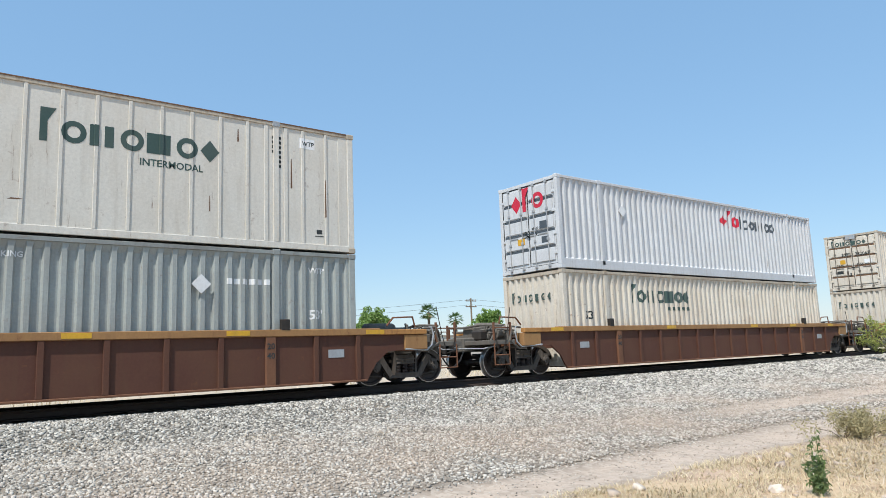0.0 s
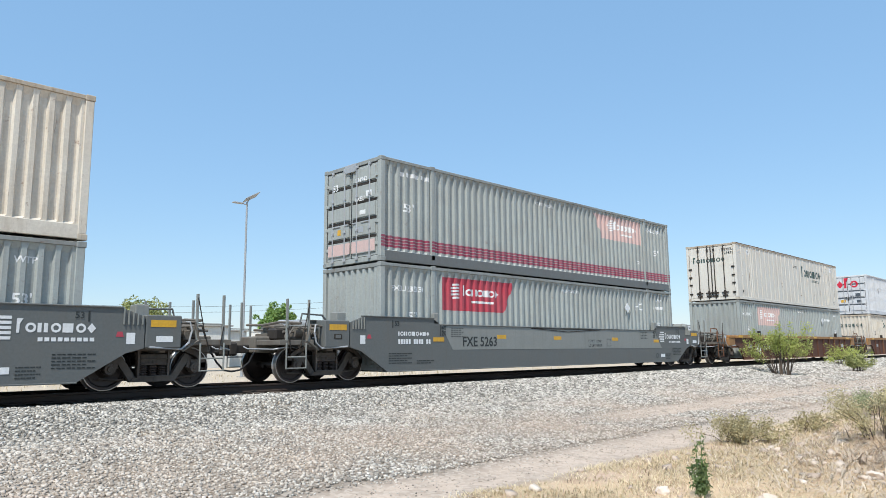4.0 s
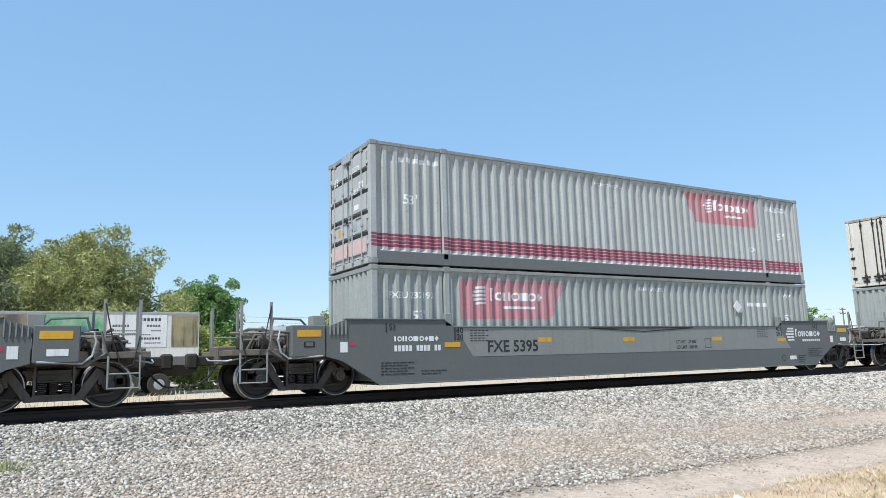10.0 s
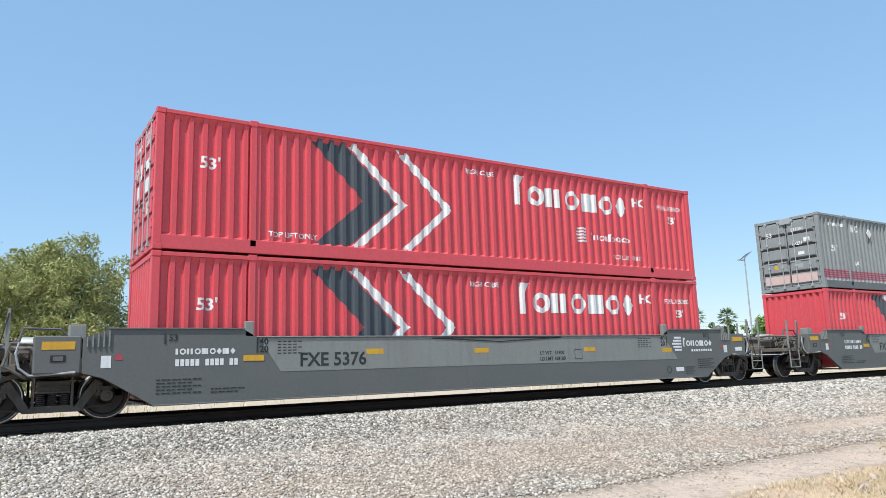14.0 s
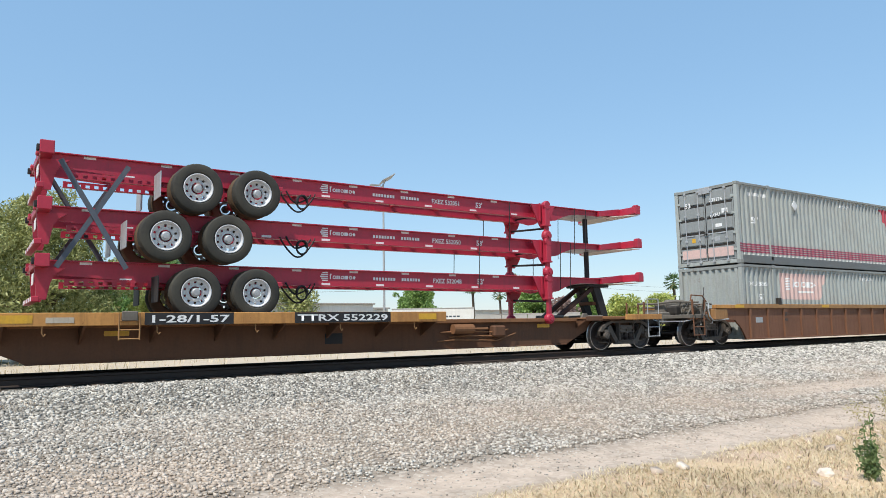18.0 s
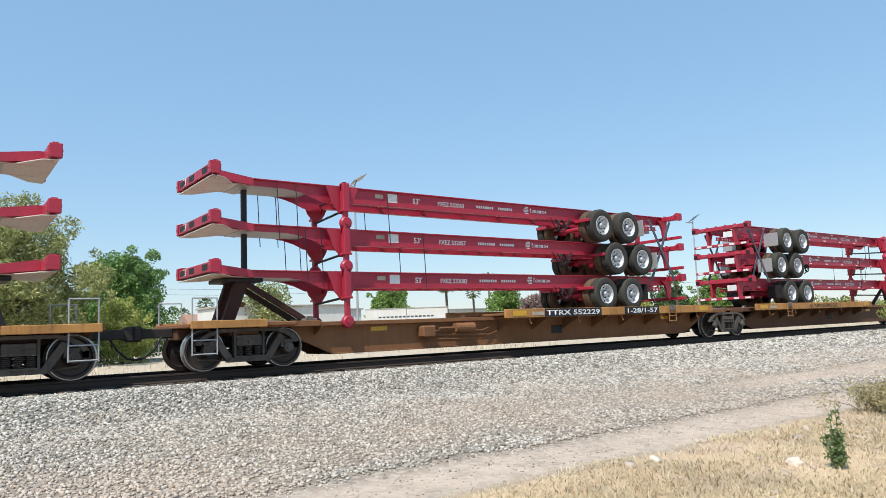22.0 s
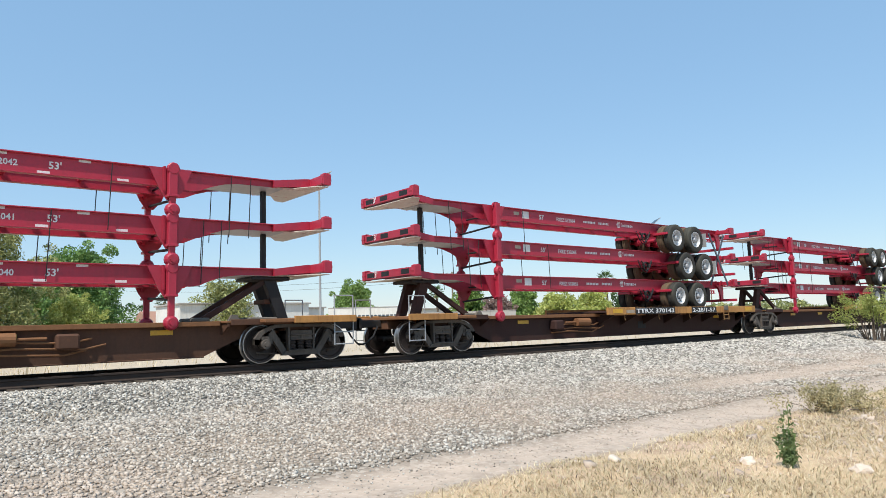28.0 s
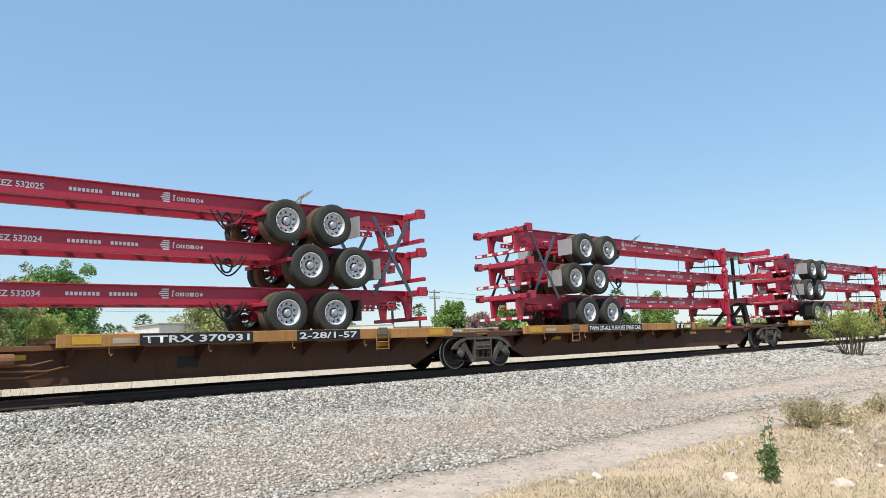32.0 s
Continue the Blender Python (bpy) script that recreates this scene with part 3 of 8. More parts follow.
def flat_doors(root, paint):
    """Two smooth rear doors with dark lock rods, cams and handles."""
    for side in (-1, 1):
        y0, y1 = sorted((side * 0.012, side * 1.14))
        door = part("door", Shape().box(-8.055, -8.0, y0, y1, 0.17, 2.75, 0.01), paint, root)
        for yy in (0.17, 0.66):
            y = side * yy
            part("lock_rod", Shape().rod((-8.085, y, 0.08), (-8.085, y, 2.82), 0.026, 8), "steel_dark", door)
            part("lock_cam", Shape().box(-8.11, -8.055, y - 0.13, y + 0.13, 0.20, 0.27, 0.01), "steel_dark", door)
            part("lock_handle", Shape().plate([(-8.10, 0.36), (-8.07, 0.36), (-8.07, 0.42), (-8.10, 0.42)], y - 0.17, y + 0.17), "steel_dark", door)
            part("lock_guide", Shape().box(-8.115, -8.055, y - 0.05, y + 0.05, 0.30, 0.50, 0.01), "steel_dark", door)
            part("lock_guide", Shape().box(-8.11, -8.055, y - 0.05, y + 0.05, 2.55, 2.66, 0.01), "steel_dark", door)
        for z in (0.33, 0.80, 1.20, 1.62):
            a, b = sorted((side * 1.04, side * 1.21))
            part("hinge", Shape().box(-8.09, -8.05, a, b, z, z + 0.085, 0.008), "steel_dark", door)
        part("door_gasket", Shape().box(-8.062, -8.054, *sorted((side * 0.006, side * 0.03)), 0.17, 2.75, 0), "black", door)


def container(label, paint, kind, end, group, lock="galv", groove_shade="", leaf=""):
    """kind: corr (corrugated) or plate (sheet and posts). end: doors or front, at the -x end."""
    root = thing("shipping_container", label, "container", group)
    # grey boxes get darker bottom rails, recess shade put into the colour
    sole = "rail_shade" if paint.startswith("grey") else paint
    edge = {"beige": "worn_beige", "cream": "worn_beige", "grey": "worn_grey", "grey_pale": "worn_grey"}.get(paint, paint)
    wave = CORR
    z0, z1 = (0.30 if kind == "corr" else 0.16), HT - 0.10
    spans = ((-L2 + 0.15, -6.16), (-6.03, 6.03), (6.16, L2 - 0.15))
    if kind == "corr":
        for a, b in spans:
            part("side_wall", corrugated(wave, a, b, z0, z1, -1.268), paint, root)
        part("side_wall", turned_about(corrugated(wave, -L2 + 0.15, L2 - 0.15, z0, z1, -1.285)), paint, root)
    else:
        for a, b in spans:
            part("side_wall", Shape().box(a, b, -1.272, -1.25, z0, z1, 0), paint, root)
            n = max(2, round((b - a) / 0.61))
            for i in range(1, n):
                x = a + (b - a) * i / n
                part("side_post", Shape().box(x - 0.035, x + 0.035, -1.296, -1.27, z0, z1, 0.008), paint, root)
        for e in (-1, 1):
            a, b = sorted((e * (L2 - 0.16), e * (L2 - 0.40)))
            part("corner_sheet", Shape().box(a, b, -1.284, -1.27, z0, z1, 0.004), paint, root)
            for x in (5.86, 6.33):
                part("lift_post", Shape().box(e * x - 0.045, e * x + 0.045, -1.292, -1.27, z0, z1, 0.006), paint, root)
        # thin brown strip puts the roof edge's shadow line into colour
        part("roof_edge", Shape().box(-L2 + 0.18, L2 - 0.18, -1.308, -1.25, HT - 0.032, HT - 0.004, 0.004), "rust", root, "rust-brown strip standing for the shade line at the roof edge")
        part("side_wall", Shape().box(-L2 + 0.15, L2 - 0.15, 1.25, 1.272, z0, z1, 0), paint, root)
    for y in (-1, 1):
        lo, hi = sorted((y * 1.30, y * 1.22))
        part("bottom_rail", Shape().box(-L2 + 0.02, L2 - 0.02, lo, hi, 0.02, z0), sole, root)
        part("top_rail", Shape().box(-L2 + 0.02, L2 - 0.02, lo, hi, HT - 0.10, HT - 0.015), edge, root)
        for x in (-L2, L2 - 0.16):
            part("corner_post", Shape().box(x, x + 0.16, y * 1.305 if y < 0 else 1.16, -1.16 if y < 0 else 1.305, 0.12, HT - 0.12, 0.012), paint, root)
            for z in (0.0, HT - 0.12):
                part("corner_casting", Shape().box(x - 0.004, x + 0.178, min(y * 1.312, y * 1.15), max(y * 1.312, y * 1.15), z, z + 0.12, 0.012), edge, root)
        for x in (-6.095, 6.095):
            part("middle_post", Shape().box(x - 0.066, x + 0.066, lo, hi, 0.16, HT - 0.10), paint, root)
            part("lifting_casting", Shape().box(x - 0.09, x + 0.09, min(y * 1.312, y * 1.16), max(y * 1.312, y * 1.16), HT - 0.115, HT + 0.012, 0.01), "galv" if kind == "plate" else edge, root)
    roof = Shape()
    for i in range(44):
        x = -L2 + 0.1 + i * 0.3615
        roof.box(x, x + 0.24, -1.22, 1.22, HT - 0.05, HT - 0.02, 0.01)
    roof.box(-L2 + 0.05, L2 - 0.05, -1.23, 1.23, HT - 0.075, HT - 0.045, 0)
    part("roof", roof, paint, root)
    part("floor_pan", Shape().box(-L2 + 0.05, L2 - 0.05, -1.22, 1.22, 0.06, 0.12, 0), paint, root)
    front = Shape()
    for e in ([1.0] if end == "doors" else [-1.0, 1.0]):
        front = Shape()
        fold = []
        for i in range(9):
            y = -1.16 + i * 0.2578
            fold += [(y, 0.0), (y + 0.045, 0.062), (y + 0.14, 0.062), (y + 0.185, 0.0)]
        fold.append((1.16, 0.0))
        n = len(fold)
        vs = [(e * (7.99 + d), y, z) for z in (0.14, HT - 0.12) for y, d in fold]
        front.add(vs, [(i, i + 1, i + n + 1, i + n) for i in range(n - 1)])
        part("end_wall", front, paint, root)
    for e in (-1, 1):
        part("end_sill", Shape().box(min(e * 8.065, e * 7.93), max(e * 8.065, e * 7.93), -1.16, 1.16, 0.02, 0.16), paint, root)
        part("end_header", Shape().box(min(e * 8.065, e * 7.93), max(e * 8.065, e * 7.93), -1.16, 1.16, HT - 0.13, HT - 0.02), edge, root)
    if kind == "plate":
        flat_doors(root, paint)
    elif end == "doors":
        for side in (-1, 1):
            door = part("door", door_leaf(side), leaf or paint, root)
            for yy in (0.0, 1.145):
                part("door_gasket", Shape().box(-8.052, -8.044, *sorted((side * yy, side * (yy + 0.014))), 0.16, 2.75, 0), "black", door)
            for z in (0.16, 2.745):
                part("door_gasket", Shape().box(-8.052, -8.044, *sorted((side * 0.01, side * 1.14)), z, z + 0.014, 0), "black", door)
            # dark strips drawn as the shade below each pressed panel
            for i in range(4 if groove_shade else 0):
                z = 0.22 + i * 0.505 + 0.455
                part("door_groove", Shape().box(-8.052, -8.044, *sorted((side * 0.05, side * 1.1)), z, z + 0.075, 0), groove_shade, door)
            for yy in (0.28, 0.84):
                y = side * yy
                part("lock_rod", Shape().rod((-8.085, y, 0.1), (-8.085, y, 2.8), 0.02, 8), lock, door)
                part("lock_handle", Shape().box(-8.10, -8.075, min(y, y - side * 0.36), max(y, y - side * 0.36), 1.12, 1.16, 0.005), lock, door)
                for z in (0.14, 0.95, 1.9, 2.74):
                    part("lock_guide", Shape().box(-8.11, -8.06, y - 0.05, y + 0.05, z - 0.04, z + 0.04, 0.006), lock, door)
            for z in (0.45, 1.05, 1.75, 2.35):
                part("hinge", Shape().box(-8.075, -8.04, min(side * 1.02, side * 1.2), max(side * 1.02, side * 1.2), z, z + 0.09, 0.006), paint, door)
    root["wavy"] = kind == "corr"
    return root


def post_places():
    out = [-6.095, 6.095]
    for a, b in ((-L2 + 0.15, -6.16), (-6.03, 6.03), (6.16, L2 - 0.15)):
        n = max(2, round((b - a) / 0.61))
        out += [a + (b - a) * i / n for i in range(1, n)]
    return out


PLATE = Posts(post_places())


def mark(root, text, x, z, h, mat="mark_white"):
    """Lettering on the near side wall, upright at x and z."""
    wavy = root["wavy"]
    return paint_on("lettering", letters(text, h), mat, root, x, z, face=-1.272 if wavy else -1.299, wave=CORR if wavy else PLATE)


def word(root, kinds, x, z, width, h, mat):
    me, w = word_blocks(kinds, h)
    wavy = root["wavy"]
    return paint_on("word_mark", me, mat, root, x, z, face=-1.273 if wavy else -1.300, wave=CORR if wavy else PLATE, k=width / w)


def patch(root, name, polys, mat, lift=0.003):
    wavy = root["wavy"]
    return paint_on(name, flat(polys), mat, root, 0, 0, face=(-1.268 if wavy else -1.2965) - lift, wave=CORR if wavy else PLATE)


# tall block, disc, two bars, disc, wide block, disc, diamond
BRAND = "Tonnomox"


def red_panel(root, x0, x1, z0, z1, slant, faded=False):
    """A red panel with a word mark; slant: which end leans, -1 or 1."""
    a, b = (0.55, 0) if slant < 0 else (0, 0.5)
    patch(root, "logo_panel", [[(x0 + a, z0), (x1 - b, z0), (x1, z1), (x0, z1)]], faded if isinstance(faded, str) else "red_faded" if faded else "red_mark")
    mat = "mark_white"
    x = x0 + 0.35 + a
    h = z1 - z0
    bars = [[(x + 0.06 * abs(i - 2), z0 + h * (0.36 + 0.1 * i)), (x + 0.42, z0 + h * (0.38 + 0.1 * i)), (x + 0.42, z0 + h * (0.44 + 0.1 * i)), (x + 0.06 * abs(i - 2), z0 + h * (0.42 + 0.1 * i))] for i in range(5)]
    patch(root, "emblem", bars, mat, 0.007)
    ob = word(root, BRAND, x + 0.52, z0 + h * 0.46, min(1.75, x1 - b - x - 0.75), 0.3, mat)
    patch(root, "small_print", [[(x + 0.95, z0 + h * 0.26), (x + 1.9, z0 + h * 0.26), (x + 1.9, z0 + h * 0.33), (x + 0.95, z0 + h * 0.33)]], mat, 0.007)


def stripes(root):
    for i in range(4):
        z = 0.40 + i * 0.083
        for a, b in ((-7.9, -6.17), (-6.02, 6.02), (6.17, 7.9)):
            patch(root, "stripe", [[(a, z), (b, z), (b, z + 0.063), (a, z + 0.063)]], "stripe")
    for a, b, face in ((-L2 + 0.012, -L2 + 0.148, -1.3075), (L2 - 0.148, L2 - 0.012, -1.3075), (-6.15, -6.04, -1.3025), (6.04, 6.15, -1.3025)):
        paint_on("stripe", flat([[(a, 0.40 + i * 0.083), (b, 0.40 + i * 0.083), (b, 0.463 + i * 0.083), (a, 0.463 + i * 0.083)] for i in range(4)]), "stripe", root, 0, 0, face=face)["kind"] = "stuff"


def placard(root, x, z):
    p = Shape().plate([(x, z - 0.2), (x + 0.2, z), (x, z + 0.2), (x - 0.2, z)], -1.31, -1.294)
    part("placard", p, "mark_white", root, "white diamond placard")


def chevrons(root):
    """Grey and white arrowheads painted on a red wall."""
    def arrow(x, w, mat, lift):
        lo, mid, hi = 0.20, 1.42, HT - 0.14
        patch(root, "chevron", [[(x, hi), (x + w, hi), (x + w + 1.35, mid), (x + 1.35, mid)], [(x + 1.35, mid), (x + w + 1.35, mid), (x + w, lo), (x, lo)]], mat, lift)
    arrow(-4.85, 0.85, "mark_slate", 0.004)
    arrow(-3.95, 0.27, "mark_white", 0.006)
    arrow(-2.65, 0.27, "mark_white", 0.006)


def door_labels(root, plates):
    """Stickers and plates on the rear doors: y, z, width, height, paint."""
    for y, z, w, h, mat in plates:
        part("door_label", Shape().box(-8.0825, -8.0785, y, y + w, z, z + h, 0), mat, root)


TRAIN = []   # (thing, x at the start, z)


def ride(ob, x, y=0.0, z=0.0, turn=0):
    TRAIN.append((ob, x, y, z, turn))
    ob.matrix_basis = pose(x, y, z, 0, 0, turn)
    return ob


UP, LO = "upper containers of the train", "lower containers of the train"


def grey_lower(label, faded, code):
    c = container(label, "grey", "corr", "front", LO)
    o = HT - 2.90
    red_panel(c, -5.72, -2.45, 1.68 + o, 2.64 + o, 1, faded)
    placard(c, 4.45, 2.1 + o)
    mark(c, code, -7.62, 2.15 + o, 0.145)
    mark(c, "HIGH STACKING", 0.2, 2.5 + o, 0.1)
    if code == "FXEU 235330":
        mark(c, "HC", 5.15, 2.05 + o, 0.27)
    for x, z, w, h in ((6.55 if code == "FXEU 235330" else 5.0, 2.12 + o, 1.0, 0.12),):
        patch(c, "small_print", [[(x + i * w / 6, z), (x + (i + 0.7) * w / 6, z), (x + (i + 0.7) * w / 6, z + h), (x + i * w / 6, z + h)] for i in range(6)], "mark_white", 0.004)
    mark(c, "53'", -7.0, 1.38, 0.2)
    mark(c, "53'", 6.9, 1.38, 0.2)
    mark(c, "WTP", 6.9, 2.42 + o, 0.12)
    return c


def grey_upper(label, paint="grey", faded=False, code="FXEU 235078", door="grey"):
    c = container(label, paint, "corr", "doors", UP, "galv", "steel_dark", door)
    part("header_box", Shape().box(-8.13, -8.06, -0.25, 0.22, 2.62, 2.86, 0.01), "galv", c)
    stripes(c)
    red_panel(c, 2.4, 5.85, 1.78, 2.70, -1, faded)
    if code in ("FXEU 235091", "FXEU 235174"):
        placard(c, -4.4, 2.3)
    if code == "FXEU 235091":
        mark(c, "HC", -5.75, 2.3, 0.28)
        mark(c, "DA", -5.7, 0.95, 0.17)
    mark(c, "53'", -7.2, 1.45, 0.22)
    mark(c, "53'", 6.9, 1.45, 0.22)
    mark(c, code, 6.3, 2.4, 0.15)
    mark(c, "HIGH STACKING", -1.2, 2.5, 0.1)
    door_labels(c, ((-0.92, 1.84, 0.24, 0.16, "mark_white"), (-0.66, 1.36, 0.26, 0.12, "mark_white"), (0.46, 0.88, 0.15, 0.16, "yellow"), (-0.55, 0.86, 0.22, 0.16, "galv")))
    mark(c, "DA", 5.45, 0.98, 0.15)
    for a, b in ((-1.06, -0.04), (0.04, 1.06)):
        part("door_band", Shape().box(-8.0805, -8.0785, a, b, 0.30, 0.62, 0), "red_faded", c)
    door_words(c, (("53", 0.85, 2.2, 0.18), (code[5:], -0.2, 2.3, 0.12), ("FXEU", -0.2, 1.75, 0.12)), "mark_white")
    for x, z, w, h in ((-7.3, 2.45, 1.3, 0.12),):
        patch(c, "small_print", [[(x + i * w / 7, z), (x + (i + 0.7) * w / 7, z), (x + (i + 0.7) * w / 7, z + h), (x + i * w / 7, z + h)] for i in range(7)], "mark_white", 0.004)
    return c


def red_box(label, group, end, hc=True):
    c = container(label, "red", "corr", end, group)
    chevrons(c)
    word(c, BRAND, 1.0, 1.78 if hc else 1.68, 4.3, 0.78, "mark_white")
    mark(c, "HC", 5.5, 2.15, 0.26)
    mark(c, "53'", 7.0, 1.75, 0.22)
    mark(c, "53'", -7.2, 1.75, 0.24)
    mark(c, "HIGH CUBE", -0.6, 2.45, 0.12)
    mark(c, "FXEU 938804" if end == "doors" else "FXEU 937082" if hc else "FXEU 937146", 6.62, 2.17, 0.13)
    if end == "doors":
        door_labels(c, ((-0.75, 1.78, 0.4, 0.22, "mark_white"), (-0.75, 1.30, 0.42, 0.3, "mark_white"), (0.1, 1.72, 0.16, 0.34, "mark_white"), (0.42, 1.36, 0.2, 0.28, "mark_white"), (-0.85, 0.8, 0.34, 0.26, "beige")))
        door_words(c, (("53'", 0.85, 1.86, 0.2), ("HIGH", -0.25, 2.48, 0.12), ("CUBE", -0.25, 2.33, 0.12)), "mark_white")
        door_mark(c, BRAND, 0.98, 2.42, 0.8, 0.16, "mark_white")
        mark(c, "TOP LIFT ONLY", -5.75, 0.42, 0.11)
        bars = [[(3.1 + 0.05 * abs(i - 2), 0.92 + i * 0.09), (3.55, 0.93 + i * 0.09), (3.55, 0.99 + i * 0.09), (3.1 + 0.05 * abs(i - 2), 0.97 + i * 0.09)] for i in range(5)]
        patch(c, "emblem", bars, "mark_white", 0.006)
        word(c, "TnnlomToonoo", 3.7, 1.0, 1.6, 0.25, "mark_white")
        mark(c, "TOP LIFT ONLY", 4.55, 0.5, 0.12)
    return c


def plate_box(label, named):
    c = container(label, "cream", "plate", "doors", UP)
    c["wavy"] = False
    if named:
        word(c, BRAND, 1.45, 1.75, 3.4, 0.62, "mark_green")
        patch(c, "small_print", [[(6.0 + 0.14 * j, 2.5 - 0.11 * i), (6.08 + 0.14 * j, 2.5 - 0.11 * i), (6.08 + 0.14 * j, 2.57 - 0.11 * i), (6.0 + 0.14 * j, 2.57 - 0.11 * i)] for j in range(2) for i in range(4 + 3 * j)], "mark_black")
        mark(c, "INTERMODAL", 3.2, 1.52, 0.14, "mark_green")
        door_mark(c, BRAND, 0.95, 1.95, 1.7, 0.3, "mark_green", -8.0575)
    door_words(c, (("FXEU", -0.72, 2.50, 0.13), ("234317" if named else "234385", -0.70, 2.32, 0.13)), "mark_black", -8.0572)
    for x in (-7.45, 7.05):
        patch(c, "small_print", [[(x, 0.34), (x + 0.22, 0.34), (x + 0.22, 0.36), (x, 0.36)], [(x + 0.04, 0.40), (x + 0.18, 0.40), (x + 0.18, 0.50), (x + 0.04, 0.50)]], "mark_black")
    for x in (-6.62, 6.66):
        patch(c, "label_plate", [[(x, 2.38), (x + 0.4, 2.38), (x + 0.4, 2.62), (x, 2.62)]], "mark_white", 0.001)
    for x, z, w, h in ((-7.55, 2.3, 0.03, 0.3), (-7.3, 2.05, 0.025, 0.12), (-7.4, 1.2, 0.12, 0.03), (-6.45, 1.0, 0.05, 0.5), (4.6, 0.7, 0.03, 0.35), (-2.0, 0.95, 0.3, 0.025), (-2.0, 1.12, 0.3, 0.025), (7.3, 0.8, 0.04, 0.9), (6.45, 1.4, 0.04, 0.7), (-4.2, 1.9, 0.1, 0.05), (1.0, 0.6, 0.25, 0.03), (5.2, 2.3, 0.04, 0.3)):
        patch(c, "rust_scrape", [[(x, z), (x + w, z + 0.01), (x + w * 0.7, z + h), (x + w * 0.2, z + h * 0.95)]], "rust", 0.0015)
    if not named:
        for x0, wide in ((0.3, 0.9), (1.9, 0.6)):
            pts = [(x0 + wide * i / 60 + 0.08 * math.sin(i * 0.75), -1.281, 0.48 + 0.12 * math.sin(i * 0.6 + x0) * (0.6 + 0.4 * math.sin(i * 0.23))) for i in range(61)]
            part("scrawl", Shape().tube(pts, 0.007, 4), "mark_green", c, "thin dark spray-paint scrawl")
    mark(c, "WTP", -6.55, 2.45, 0.1, "mark_black")
    mark(c, "WTP", 6.73, 2.45, 0.1, "mark_black")
    mark(c, "53/102", 0.1, 2.2, 0.13, "mark_black")
    return c


def beige_box(label, end, group, x):
    c = container(label, "beige", "corr", end, group, "gear", "rust")
    word(c, BRAND, x, 2.0 if end == "doors" else 1.9, 3.3, 0.5, "mark_green")
    patch(c, "small_print", [[(x + 1.9 + i * 0.14, 1.68), (x + 2.0 + i * 0.14, 1.68), (x + 2.0 + i * 0.14, 1.8), (x + 1.9 + i * 0.14, 1.8)] for i in range(10)], "mark_green", 0.004)
    mark(c, "53'", -7.1, 1.4, 0.24, "mark_black")
    if end == "doors":
        part("header_box", Shape().box(-8.13, -8.06, -0.25, 0.22, 2.62, 2.86, 0.01), "galv", c)
        mark(c, "DA", -5.7, 0.55, 0.15, "mark_black")
        door_mark(c, BRAND, 0.95, 2.3, 1.7, 0.3, "mark_green")
        door_words(c, (("FXEU", 0.5, 1.75, 0.16), ("232067", -0.15, 1.75, 0.16), ("53", 0.35, 0.7, 0.18), ("TARE", 0.8, 1.25, 0.1), ("MAX WT", -0.2, 1.25, 0.1)), "mark_black")
        door_labels(c, ((-0.9, 1.32, 0.34, 0.2, "mark_white"), (0.35, 1.36, 0.26, 0.22, "yellow"), (0.5, 0.86, 0.3, 0.16, "mark_black")))
    else:
        door_mark(c, BRAND, 0.95, 2.0, 1.8, 0.34, "mark_green", -8.04)
    return c


def white_box(label):
    c = container(label, "white", "corr", "doors", UP, "galv", "mark_slate")
    word(c, "xTo", 0.95, 1.95, 1.35, 0.5, "mark_red")
    word(c, "loonnnoo", 2.35, 1.95, 2.7, 0.42, "mark_slate")
    placard(c, -5.0, 2.0)
    door_labels(c, ((0.18, 0.9, 0.32, 0.2, "yellow"), (-0.86, 1.3, 0.36, 0.24, "mark_slate"), (-0.86, 0.85, 0.3, 0.2, "mark_slate")))
    door_mark(c, "xTo", 0.72, 1.95, 1.5, 0.5, "mark_red")
    door_words(c, (("53", 0.2, 1.1, 0.2), ("MAX GROSS", -0.15, 1.3, 0.09), ("TARE", -0.15, 1.1, 0.09)), "mark_black")
    return c


def door_words(root, words, mat, face=-8.0805):
    """Lettering on the rear doors: text, y of its start, z, height."""
    for text, y, z, h in words:
        out = letters(text, h).copy()
        out.name = "lettering"
        for v in out.vertices:
            v.co = (face, y - v.co.x, z + v.co.y)
        out.materials.append(M[mat])
        new("lettering", out).parent = root


def door_mark(root, kinds, y, z, width, h, mat, face=-8.0815):
    """A word mark of plain shapes across the two rear doors."""
    me, w = word_blocks(kinds, h)
    bm = bmesh.new()
    bm.from_mesh(me)
    for v in bm.verts:
        v.co = (face, y - v.co.x * width / w, z + v.co.y * width / w)
    out = bpy.data.meshes.new("word_mark")
    bm.to_mesh(out)
    bm.free()
    out.materials.append(M[mat])
    ob = new("word_mark", out)
    ob.parent = root
    return ob



# ---- wagon running gear ----
WHEEL_R = 0.43
MESH = {}


def shared(key, make, mat, smooth=False):
    if key not in MESH:
        MESH[key] = fixed(make().mesh(key, smooth))
        MESH[key].materials.append(M[mat])
    return MESH[key]


def wheelset_mesh():
    me = fixed(wheelset_shape().mesh("wheelset", True))
    me.materials.append(M["wheel"])
    me.materials.append(M["tread"])
    for f in me.polygons:
        c = f.center
        r = math.hypot(c.x, c.z)
        if r > WHEEL_R - 0.022 and abs(abs(c.y) - 0.755) < 0.064:
            f.material_index = 1
    return me


